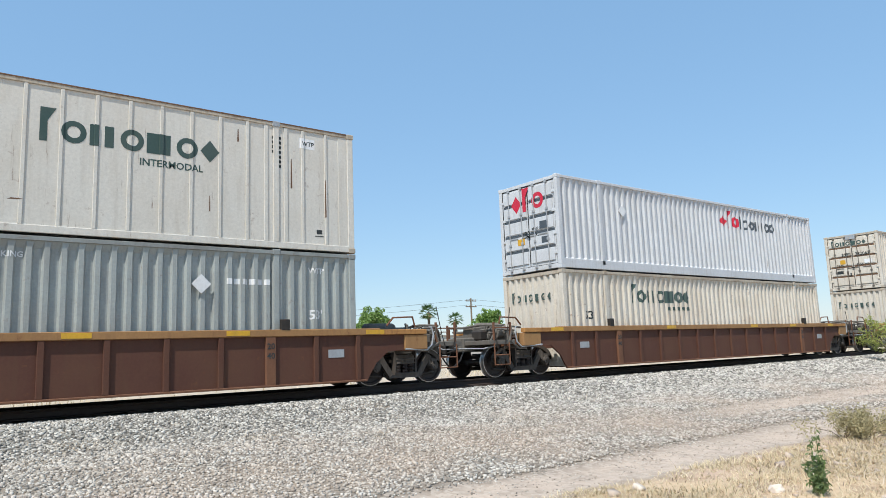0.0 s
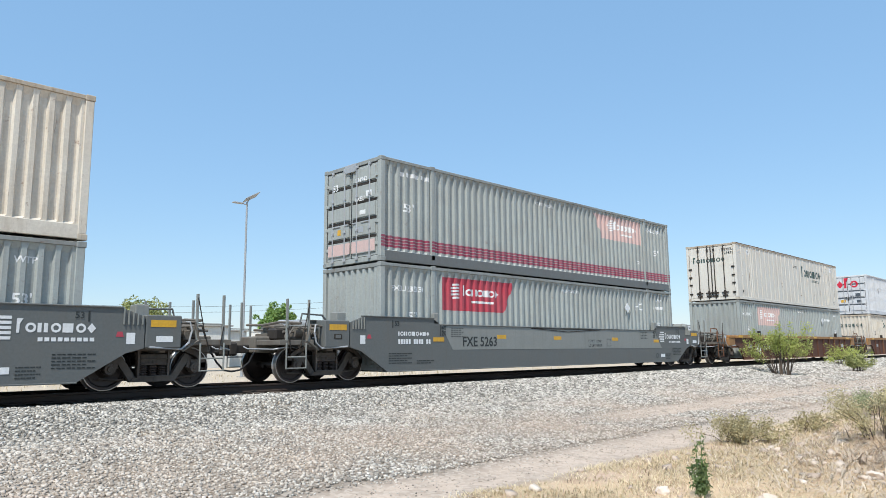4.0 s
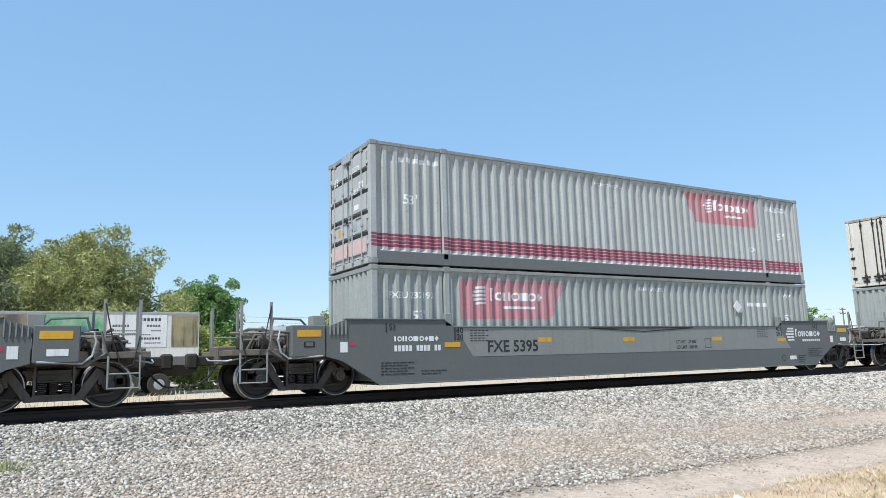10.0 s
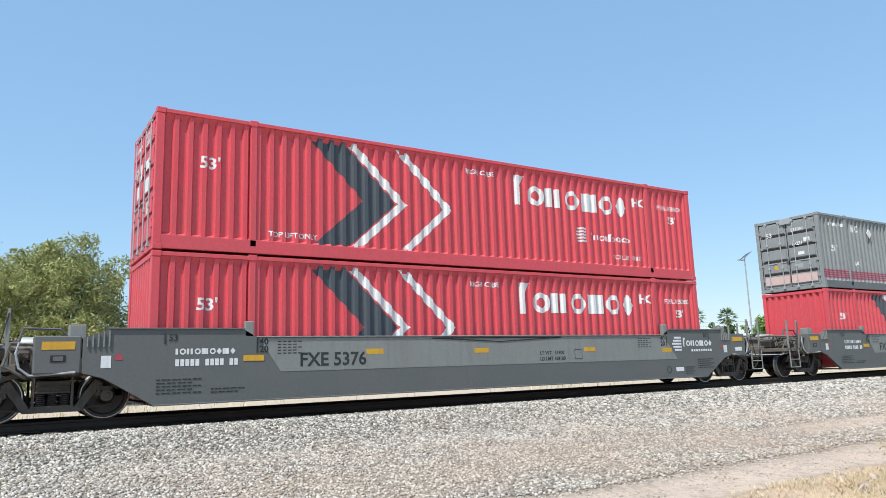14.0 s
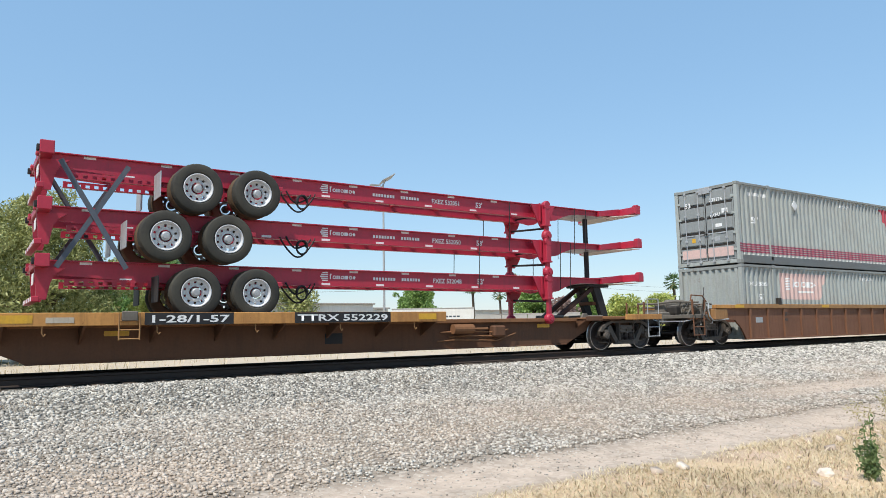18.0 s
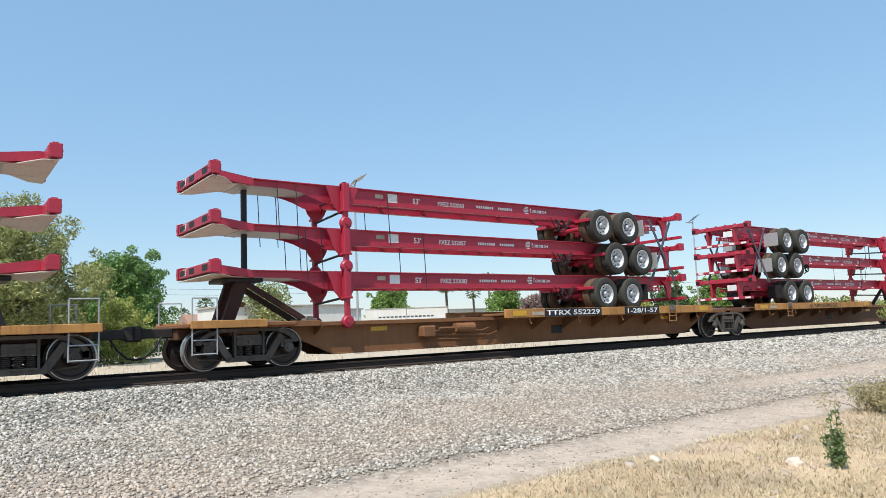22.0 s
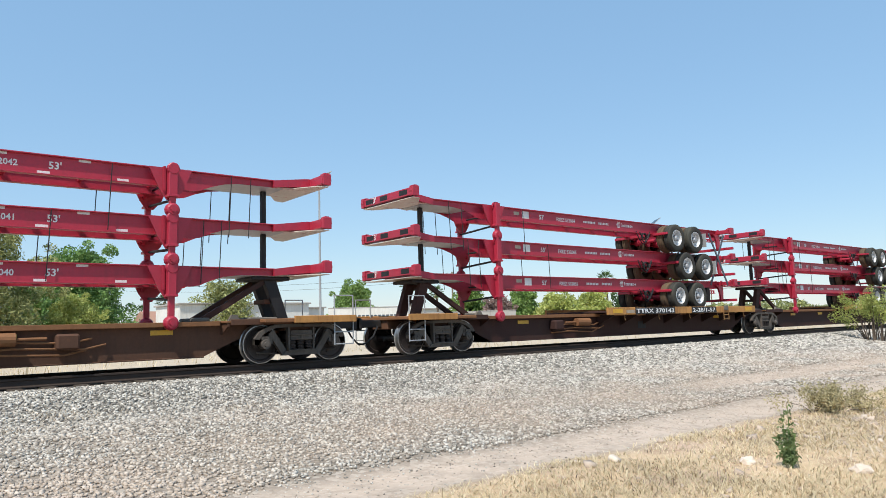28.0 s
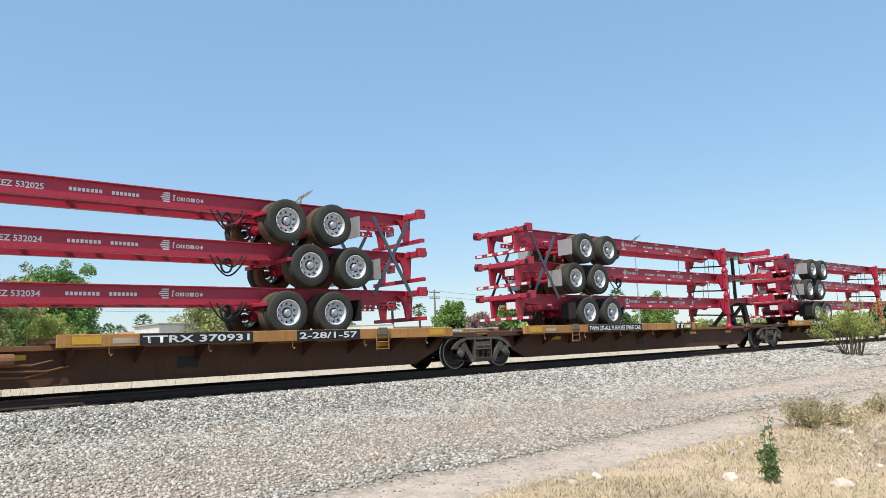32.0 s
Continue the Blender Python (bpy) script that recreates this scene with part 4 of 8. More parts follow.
def wheelset_shape():
    s = Shape()
    for k in (-1, 1):
        y = k * 0.755
        prof = [(0.0, y + k * 0.08), (0.10, y + k * 0.08), (0.12, y + k * 0.055), (0.17, y + k * 0.02), (0.33, y + k * 0.03), (0.36, y + k * 0.062), (0.408, y + k * 0.064), (WHEEL_R - 0.005, y + k * 0.062), (WHEEL_R, y + k * 0.05), (WHEEL_R + 0.006, y - k * 0.045), (WHEEL_R + 0.026, y - k * 0.055), (WHEEL_R + 0.026, y - k * 0.07), (0.37, y - k * 0.078), (0.33, y - k * 0.03), (0.17, y - k * 0.04), (0.10, y - k * 0.09), (0.08, y - k * 0.1)]
        s.turned(prof, 28)
        for i in range(6):
            a = i * math.pi / 3
            s.rod((0.24 * math.cos(a), y + k * 0.02, 0.24 * math.sin(a)), (0.24 * math.cos(a), y + k * 0.05, 0.24 * math.sin(a)), 0.022, 6)
    s.rod((0, -1.06, 0), (0, 1.06, 0), 0.075, 12)
    return s


def side_frame_shape(y):
    """A cast side frame: flat top chord, arms down to the spring seat, open windows and bearing jaws."""
    s = Shape()
    lo, hi = y - 0.065, y + 0.065
    arch = [(0.0, 0.86), (0.62, 0.86), (0.84, 0.80), (1.02, 0.70), (1.13, 0.55), (1.12, 0.42), (1.035, 0.42), (1.02, 0.53), (0.94, 0.635), (0.81, 0.715), (0.60, 0.785), (0.0, 0.795)]
    for k in (-1, 1):
        n = len(arch) // 2
        for a, b in zip(range(0, n), range(len(arch) - 1, n - 1, -1)):
            if a + 1 >= n:
                break
            p = [arch[a], arch[a + 1], arch[b - 1], arch[b]]
            s.plate([(k * x, z) for x, z in p], lo, hi)
        s.plate([(k * x, z) for x, z in ((1.13, 0.55), (1.12, 0.42), (1.035, 0.42), (1.02, 0.53))], lo, hi)
        s.plate([(k * x, z) for x, z in ((0.755, 0.70), (0.67, 0.735), (0.36, 0.27), (0.36, 0.16), (0.46, 0.17), (0.73, 0.56))], lo + 0.01, hi - 0.01)
        s.plate([(k * x, z) for x, z in ((0.72, 0.55), (0.70, 0.45), (0.76, 0.42), (0.79, 0.53), (0.80, 0.66), (0.74, 0.68))], lo, hi)
        s.plate([(k * x, z) for x, z in ((0.285, 0.26), (0.33, 0.26), (0.33, 0.79), (0.285, 0.79))], lo - 0.012, hi)
        s.plate([(k * x, z) for x, z in ((0.77, 0.60), (0.98, 0.60), (0.96, 0.52), (0.79, 0.52))], lo - 0.03, hi + 0.02)
        s.rod((k * 0.875, lo - 0.02, 0.43), (k * 0.875, hi + 0.03, 0.43), 0.105, 14)
    s.plate([(-0.47, 0.165), (0.47, 0.165), (0.41, 0.255), (-0.41, 0.255)], lo - 0.02, hi + 0.02)
    s.plate([(-0.34, 0.255), (0.34, 0.255), (0.34, 0.285), (-0.34, 0.285)], lo - 0.05, hi + 0.05)
    return s


def springs_shape(y):
    s = Shape()
    prof = []
    for i in range(6):
        prof += [(0.062, 0.035 * i), (0.086, 0.035 * i + 0.008), (0.086, 0.035 * i + 0.024)]
    s.turned(prof + [(0.06, 0.21)], 10)
    s.v = [(px, y + pz, 0.285 + py) for px, py, pz in s.v]
    return s


def truck(car, x):
    t = part("truck", shared("truck", lambda: Shape().box(-0.22, 0.22, -1.0, 1.0, 0.50, 0.66, 0.03).box(-0.28, 0.28, -0.45, 0.45, 0.46, 0.74, 0.03).box(-1.0, 1.0, -0.3, -0.22, 0.34, 0.42, 0.01).box(-1.0, 1.0, 0.22, 0.3, 0.34, 0.42, 0.01).box(-0.42, -0.34, -0.72, 0.72, 0.30, 0.44, 0.01).box(0.34, 0.42, -0.72, 0.72, 0.30, 0.44, 0.01), "steel_dark"), "steel_dark", car, "grimy two-axle truck")
    t.location = (x, 0, 0)
    for y in (-0.99, 0.99):
        part("side_frame", shared("side_frame%g" % y, lambda: side_frame_shape(y), "truck_steel"), "truck_steel", t)
        for sx in ((-0.2, 0, 0.2) if y < 0 else (0.0,)):
            part("spring", shared("spring%g" % y, lambda: springs_shape(y), "wheel"), "wheel", t).location.x = sx
        if y < 0:
            part("bolster_end", shared("bolster_end", lambda: Shape().box(-0.275, 0.275, -1.085, -0.9, 0.50, 0.54, 0.01).box(-0.275, 0.275, -1.085, -0.9, 0.60, 0.635, 0.01).box(-0.275, 0.275, -1.05, -0.9, 0.53, 0.72, 0.01).box(-0.02, 0.02, -1.08, -0.95, 0.53, 0.62, 0.005), "truck_steel"), "truck_steel", t)
            part("brake_beam_rod", shared("brake_beam_rod", lambda: Shape().tube([(-1.0, -0.85, 0.24), (-0.35, -0.88, 0.20), (0.35, -0.88, 0.20), (1.0, -0.85, 0.26)], 0.02), "truck_steel"), "truck_steel", t)
    for wx in (-0.875, 0.875):
        cap = part("bearing_cap", shared("bearing_cap", lambda: Shape().turned([(0.0, -0.03), (0.05, -0.03), (0.06, -0.012), (0.105, -0.01), (0.115, 0.03)], 14), "truck_steel"), "truck_steel", t)
        cap.location = (wx, -1.10, 0.43)
        if "wheelset" not in MESH:
            MESH["wheelset"] = wheelset_mesh()
        w = part("wheelset", MESH["wheelset"], "wheel", t)
        w.matrix_parent_inverse = Matrix.Translation((wx, 0, WHEEL_R))
    return t


def coupler(car, x, d):
    s = Shape().box(min(x, x - d * 0.75), max(x, x - d * 0.75), -0.1, 0.1, 0.72, 0.92, 0.02)
    s.box(min(x - d * 0.12, x + d * 0.10), max(x - d * 0.12, x + d * 0.10), -0.17, 0.15, 0.66, 0.98, 0.04)
    part("coupler", s, "steel_dark", car)
    hose = Shape().tube([(x - d * 0.45, -0.35, 0.75), (x - d * 0.3, -0.37, 0.5), (x - d * 0.1, -0.33, 0.33), (x + d * 0.1, -0.3, 0.30)], 0.022)
    part("brake_hose", hose, "black", car)


def ladder(car, x, y, z0, z1, mat, w=0.4, rungs=3):
    s = Shape()
    for dx in (0, w):
        s.rod((x + dx, y, z0), (x + dx, y, z1), 0.014)
    for i in range(rungs):
        z = z0 + (z1 - z0) * (i + 0.15) / rungs
        s.rod((x, y, z), (x + w, y, z), 0.012)
    part("ladder", s, mat, car)


def reflectors(car, places, y=-1.508, w=0.42, h=0.115):
    for x, z in places:
        part("reflector", Shape().box(x, x + w, y, y + 0.006, z, z + h, 0), "yellow", car)


def end_gear(car, d, mat, tall=True, dome=False):
    """Platform, air tank, pipes, handrails and steps over the truck at one end."""
    def bx(s, a, b, y0, y1, z0, z1, c=0.01):
        return s.box(min(d * a, d * b), max(d * a, d * b), y0, y1, z0, z1, c)
    part("end_platform", bx(bx(Shape(), 8.6, 11.2, -0.35, 0.35, 0.72, 1.12, 0.03), 10.2, 11.15, -1.38, 1.38, 0.90, 1.02), "gear", car)
    part("bolster", bx(Shape(), 9.25, 9.85, -1.42, 1.42, 0.82, 1.1, 0.03), mat, car)
    if dome:
        part("air_tank", Shape().turned([(0.0, -0.42), (0.09, -0.41), (0.16, -0.36), (0.185, -0.28), (0.185, 0.28), (0.16, 0.36), (0.09, 0.41), (0.0, 0.42)], 18, (9.5, -0.85, 1.62 if tall else 1.42)), "car_light" if mat == "car_grey" else "gear", car, smooth=True)
        for ty in (-1.05, -0.65):
            part("tank_strap", Shape().turned([(0.187, -0.02), (0.195, -0.02), (0.195, 0.02), (0.187, 0.02)], 18, (9.5, ty, 1.62 if tall else 1.42)), "gear", car)
    part("air_tank", Shape().capsule(min(d * 9.2, d * 10.2), max(d * 9.2, d * 10.2), 0.3, 1.4, 0.17), "galv" if mat == "car_grey" else "gear", car, smooth=True)
    if mat == "car_grey":
        part("valve_box", bx(Shape(), 9.12, 9.4, -1.2, -0.9, 1.44, 1.72, 0.015), "car_light", car)
    for x in (9.25, 9.75) if dome else ():
        part("tank_bracket", Shape().box(d * x - 0.03, d * x + 0.03, -0.97, -0.53, 1.1, 1.47 if tall else 1.3, 0.005), mat, car)
    for i in range(5):
        y = -1.2 + i * 0.22
        part("brake_pipe", Shape().tube([(d * (9.95 + 0.05 * i), y, 1.05), (d * (10.0 + 0.05 * i), y, 1.28 + 0.05 * i), (d * (10.6 - 0.1 * i), y + 0.1, 1.32 + 0.05 * i), (d * (10.75 - 0.1 * i), y + 0.2, 1.02)], 0.026), "steel_dark" if i % 2 else "gear", car)
    part("brake_pipe", Shape().tube([(d * 9.95, -1.35, 1.35), (d * 10.3, -1.38, 1.38), (d * 10.4, -1.38, 1.0), (d * 10.05, -1.36, 0.78)], 0.03), "gear", car)
    for i in range(3):
        z = 1.16 + 0.13 * i
        part("cross_pipe", Shape().tube([(d * (10.05 + 0.22 * i), -1.25, z), (d * (10.1 + 0.22 * i), -0.4, z + 0.05), (d * (10.08 + 0.22 * i), 0.5, z), (d * (10.1 + 0.22 * i), 1.2, z + 0.03)], 0.034), "gear", car)
    part("grab_pipe", Shape().tube([(d * 9.98, -1.30, 1.36), (d * 10.18, -1.40, 1.38), (d * 10.22, -1.42, 1.2), (d * 10.16, -1.42, 0.95), (d * 10.0, -1.42, 0.82), (d * 9.3, -1.515, 0.86)], 0.022), "galv", car)
    part("brake_valve", bx(Shape(), 10.05, 10.45, 0.1, 0.6, 1.05, 1.45, 0.05), "gear", car)
    part("brake_valve", bx(Shape(), 10.5, 10.8, -0.6, -0.2, 1.02, 1.32, 0.05), "steel_dark", car)
    part("brake_cylinder", Shape().rod((d * 9.95, -0.95, 1.22), (d * 10.5, -0.95, 1.22), 0.13, 14).rod((d * 10.5, -0.95, 1.22), (d * 10.8, -0.95, 1.22), 0.03, 8), "gear", car)
    part("release_chain", Shape().tube([(d * 10.35, -1.395, 1.9), (d * 10.5, -1.40, 1.2), (d * 10.65, -1.40, 0.72), (d * 10.85, -1.40, 0.78), (d * 10.95, -1.395, 1.3)], 0.012), "steel_dark", car)
    for x, y in ((10.35, -1.36), (10.95, -1.36), (10.95, 1.36), (10.35, 1.36), (11.12, 0.45)):
        part("handrail_post", Shape().box(d * x - 0.026, d * x + 0.026, y - 0.026, y + 0.026, 1.0, 1.98 if tall else 1.5, 0.005), "car_light" if mat == "car_grey" else mat, car)
    rail = Shape()
    for y in (-1.36, 1.36):
        rail.rod((d * 10.35, y, 1.35), (d * 10.95, y, 1.35), 0.014)
    part("handrail", rail, "car_light" if mat == "car_grey" else mat, car)
    for y in (-1.39, 1.39):
        x = d * 10.7
        step_iron = Shape().tube([(x - 0.27, y, 0.95), (x - 0.27, y, 0.36), (x + 0.27, y, 0.36), (x + 0.27, y, 0.95)], 0.022)
        step_iron.rod((x - 0.27, y, 0.62), (x + 0.27, y, 0.62), 0.016)
        part("stirrup", step_iron, "car_light" if mat == "car_grey" else mat, car)
    box = bx(Shape(), 10.15, 10.30, -1.2, 1.2, 1.0, 1.22, 0.02)
    part("cross_beam", box, "gear", car)
    part("uncoupling_lever", Shape().tube([(d * 10.9, -1.35, 0.86), (d * 11.2, -1.2, 0.80), (d * 11.35, -0.3, 0.82), (d * 11.35, 0.0, 0.9)], 0.018), "galv", car)
    part("retainer_pipe", Shape().tube([(d * 9.3, -0.7, 1.45), (d * 9.5, -0.7, 1.66), (d * 10.1, -0.7, 1.68), (d * 10.2, -0.7, 1.3)], 0.025), mat, car)
    coupler(car, d * 11.65, d)
    truck(car, d * 9.6)


def grey_well(number):
    car = thing("well_car", "grey double-stack well car with light grey side panels", "railway wagon", "grey well cars")
    side = [(-8.0, 0.22), (8.0, 0.22), (8.85, 0.74), (9.2, 0.84), (9.2, 1.46), (8.75, 1.62), (6.32, 1.62), (6.05, 1.46), (-6.05, 1.46), (-6.32, 1.62), (-8.75, 1.62), (-9.2, 1.46), (-9.2, 0.84), (-8.85, 0.74)]
    part("side_sill", Shape().plate(side, -1.50, -1.42), "car_grey", car)
    part("side_sill", Shape().plate(side, 1.42, 1.50), "car_grey", car)
    light = [(-6.0, 1.44), (-5.55, 0.76), (6.65, 0.76), (6.10, 1.44)]
    part("side_panel", Shape().plate(light, -1.505, -1.498), "car_light", car, "light grey painted panel")
    part("side_panel", Shape().plate([(-x, z) for x, z in light], 1.498, 1.505), "car_light", car, "light grey painted panel")
    for y0, y1 in ((-1.53, -1.36), (1.36, 1.53)):
        for a, b in ((-8.78, -6.3), (6.3, 8.78)):
            part("top_flange", Shape().box(a, b, y0, y1, 1.615, 1.645), "car_grey", car)
        part("top_flange", Shape().box(-6.05, 6.05, y0, y1, 1.455, 1.48), "car_light", car)
        part("bottom_flange", Shape().box(-8.0, 8.0, y0, y1, 0.195, 0.225), "car_grey", car)
    for d in (-1, 1):
        for x in (6.2,):
            for y in (-1.44, 1.44):
                part("stacking_guide", Shape().box(d * x - 0.09, d * x + 0.09, y - 0.06, y + 0.06, 1.47, 1.78, 0.015), "car_light", car)
        end = Shape()
        end.cross([(-1.42, 0.74), (1.42, 0.74), (1.42, 1.5), (-1.42, 1.5)], d * 8.42, d * 8.48)
        part("bulkhead", end, "car_grey", car)
        for y0, y1 in ((-1.50, -1.1), (1.1, 1.50)):
            part("end_box", Shape().box(min(d * 9.22, d * 9.96), max(d * 9.22, d * 9.96), y0, y1, 0.84, 1.5, 0.02), "car_grey", car)
        for i in range(5):
            x = d * (8.78 + i * 0.09)
            part("fin", Shape().plate([(x, 1.30), (x + 0.02, 1.30), (x + 0.02, 1.60 - i * 0.03), (x, 1.60 - i * 0.03)], -1.53, -1.40), "car_light", car)
        part("top_sheet", Shape().box(min(d * 8.3, d * 9.2), max(d * 8.3, d * 9.2), -1.4, 1.4, 1.44, 1.47), "car_grey", car)
        part("bolster_plate", Shape().box(d * 9.58 - 0.26, d * 9.58 + 0.26, -1.506, -1.499, 1.26, 1.40, 0), "yellow", car)
        if d > 0:
            part("data_plate", Shape().box(9.44, 9.78, -1.506, -1.499, 0.96, 1.08, 0), "mark_white", car)
        else:
            part("data_plate", Shape().box(-9.70, -9.46, -1.506, -1.499, 1.04, 1.16, 0), "steel_dark", car)
            part("latch", Shape().box(-9.66, -9.50, -1.512, -1.505, 1.06, 1.14, 0.01), "car_grey", car)
        end_gear(car, d, "car_grey", dome=d > 0 and number in ("FXE 5263", "FXE 5395"))
        part("floor_beam", Shape().box(d * 7.6 - 0.4, d * 7.6 + 0.4, -1.42, 1.42, 0.2, 0.245), "car_grey", car)
    part("floor_beam", Shape().box(-0.3, 0.3, -1.42, 1.42, 0.2, 0.245), "car_grey", car)
    brace = Shape()
    for a, b in (((-1.9, 1.42), (0.1, 1.33)), ((0.1, 1.33), (2.1, 1.42)), ((-1.9, 1.42), (2.1, 1.42))):
        brace.rod((a[0], -1.506, a[1]), (b[0], -1.506, b[1]), 0.014, 5)
    part("weld_seam", brace, "steel_dark", car)
    reflectors(car, ((-6.32, 0.99), (-3.6, 1.08), (-0.7, 1.06), (2.9, 1.04), (6.0, 0.98)))
    def put(text, x, z, h, mat="mark_black"):
        paint_on("lettering", letters(text, h), mat, car, x, z, face=-1.5085)
    put(number, -5.15, 0.86, 0.27)
    put("40", -6.0, 1.31, 0.13)
    put("20", -6.0, 1.16, 0.13)
    put("40", 5.95, 1.31, 0.13)
    put("20", 5.95, 1.16, 0.13)
    put("53", -7.75, 1.40, 0.12)
    put("53", 7.9, 1.40, 0.12)
    put("LT WT   51900", 1.35, 0.98, 0.09)
    put("LD LMT 168100", 1.35, 0.83, 0.09)
    me, w = word_blocks(BRAND, 0.26)
    paint_on("word_mark", me, "mark_white", car, 6.95, 1.12, face=-1.506, k=1.35 / w)
    paint_on("emblem", flat([[(0.05 * abs(i - 2), i * 0.09), (0.42, i * 0.09), (0.42, i * 0.09 + 0.055), (0.05 * abs(i - 2), i * 0.09 + 0.055)] for i in range(5)]), "mark_white", car, 6.45, 1.0, face=-1.506)
    paint_on("small_print", flat([[(0.11 * i, 0), (0.11 * i + 0.08, 0), (0.11 * i + 0.08, 0.07), (0.11 * i, 0.07)] for i in range(9)]), "mark_white", car, 7.3, 0.97, face=-1.506)
    me, w = word_blocks("nonnomoxmx", 0.2)
    paint_on("word_mark", me, "mark_white", car, -7.62, 1.13, face=-1.506, k=1.15 / w)
    paint_on("small_print", flat([[(0.093 * i, 0), (0.093 * i + 0.07, 0), (0.093 * i + 0.07, 0.13), (0.093 * i, 0.13)] for i in range(13) if i not in (5, 10)]), "mark_white", car, -7.62, 0.92, face=-1.506)
    for x, z, n, w in ((-7.95, 0.66, 5, 0.85), (-6.95, 0.46, 2, 0.68), (7.55, 0.72, 5, 0.78), (6.98, 0.50, 4, 0.42)):
        paint_on("small_print", flat([[(w * j / 9, -0.062 * i), (w * (j + 0.7 + 0.2 * ((i + j) % 2)) / 9, -0.062 * i), (w * (j + 0.7 + 0.2 * ((i + j) % 2)) / 9, 0.024 - 0.062 * i), (w * j / 9, 0.024 - 0.062 * i)] for i in range(n) for j in range(9 - 2 * (i % 2))]), "mark_black", car, x, z, face=-1.506)
    for x, z, h in ((-7.83, 1.34, 0.2), (8.13, 1.34, 0.2), (-6.06, 1.15, 0.3), (6.2, 1.15, 0.3)):
        paint_on("load_bar", flat([[(0, 0), (0.035, 0), (0.035, h), (0, h)]]), "mark_black", car, x, z, face=-1.5085)
    paint_on("label_plate", flat([[(0, 0), (0.34, 0), (0.34, 0.12), (0, 0.12)]]), "mark_white", car, 6.55, 0.40, face=-1.506)
    paint_on("stencil_ring", flat([[(0.1 * math.cos(i * math.pi / 8), 0.1 * math.sin(i * math.pi / 8)), (0.1 * math.cos((i + 1) * math.pi / 8), 0.1 * math.sin((i + 1) * math.pi / 8)), (0.08 * math.cos((i + 1) * math.pi / 8), 0.08 * math.sin((i + 1) * math.pi / 8)), (0.08 * math.cos(i * math.pi / 8), 0.08 * math.sin(i * math.pi / 8))] for i in range(16)]), "mark_black", car, 6.25, 0.46, face=-1.506)
    for x in (5.0, -5.62):
        paint_on("small_print", flat([[(0.11 * j, -0.06 * i), (0.11 * j + 0.075, -0.06 * i), (0.11 * j + 0.075, 0.022 - 0.06 * i), (0.11 * j, 0.022 - 0.06 * i)] for i in range(5) for j in range(5 - i % 2)]), "mark_black", car, x, 1.36, face=-1.5085)
    for x in (-8.9, 8.85):
        paint_on("label_plate", flat([[(0, 0), (0.17, 0), (0.17, 0.22), (0, 0.22)]]), "mark_white", car, x, 0.92, face=-1.506)
        paint_on("label_plate", flat([[(0, 0), (0.15, 0), (0.12, 0.1), (0.03, 0.1)]]), "red_mark", car, x + (0.22 if x < 0 else -0.20), 1.06, face=-1.506)
    paint_on("stencil_frame", flat([[(0, 0), (0.27, 0), (0.27, 0.015), (0, 0.015)], [(0, 0.25), (0.27, 0.25), (0.27, 0.265), (0, 0.265)], [(0, 0), (0.015, 0), (0.015, 0.26), (0, 0.26)], [(0.255, 0), (0.27, 0), (0.27, 0.26), (0.255, 0.26)]]), "mark_black", car, 2.55, 0.84, face=-1.5085)
    return car


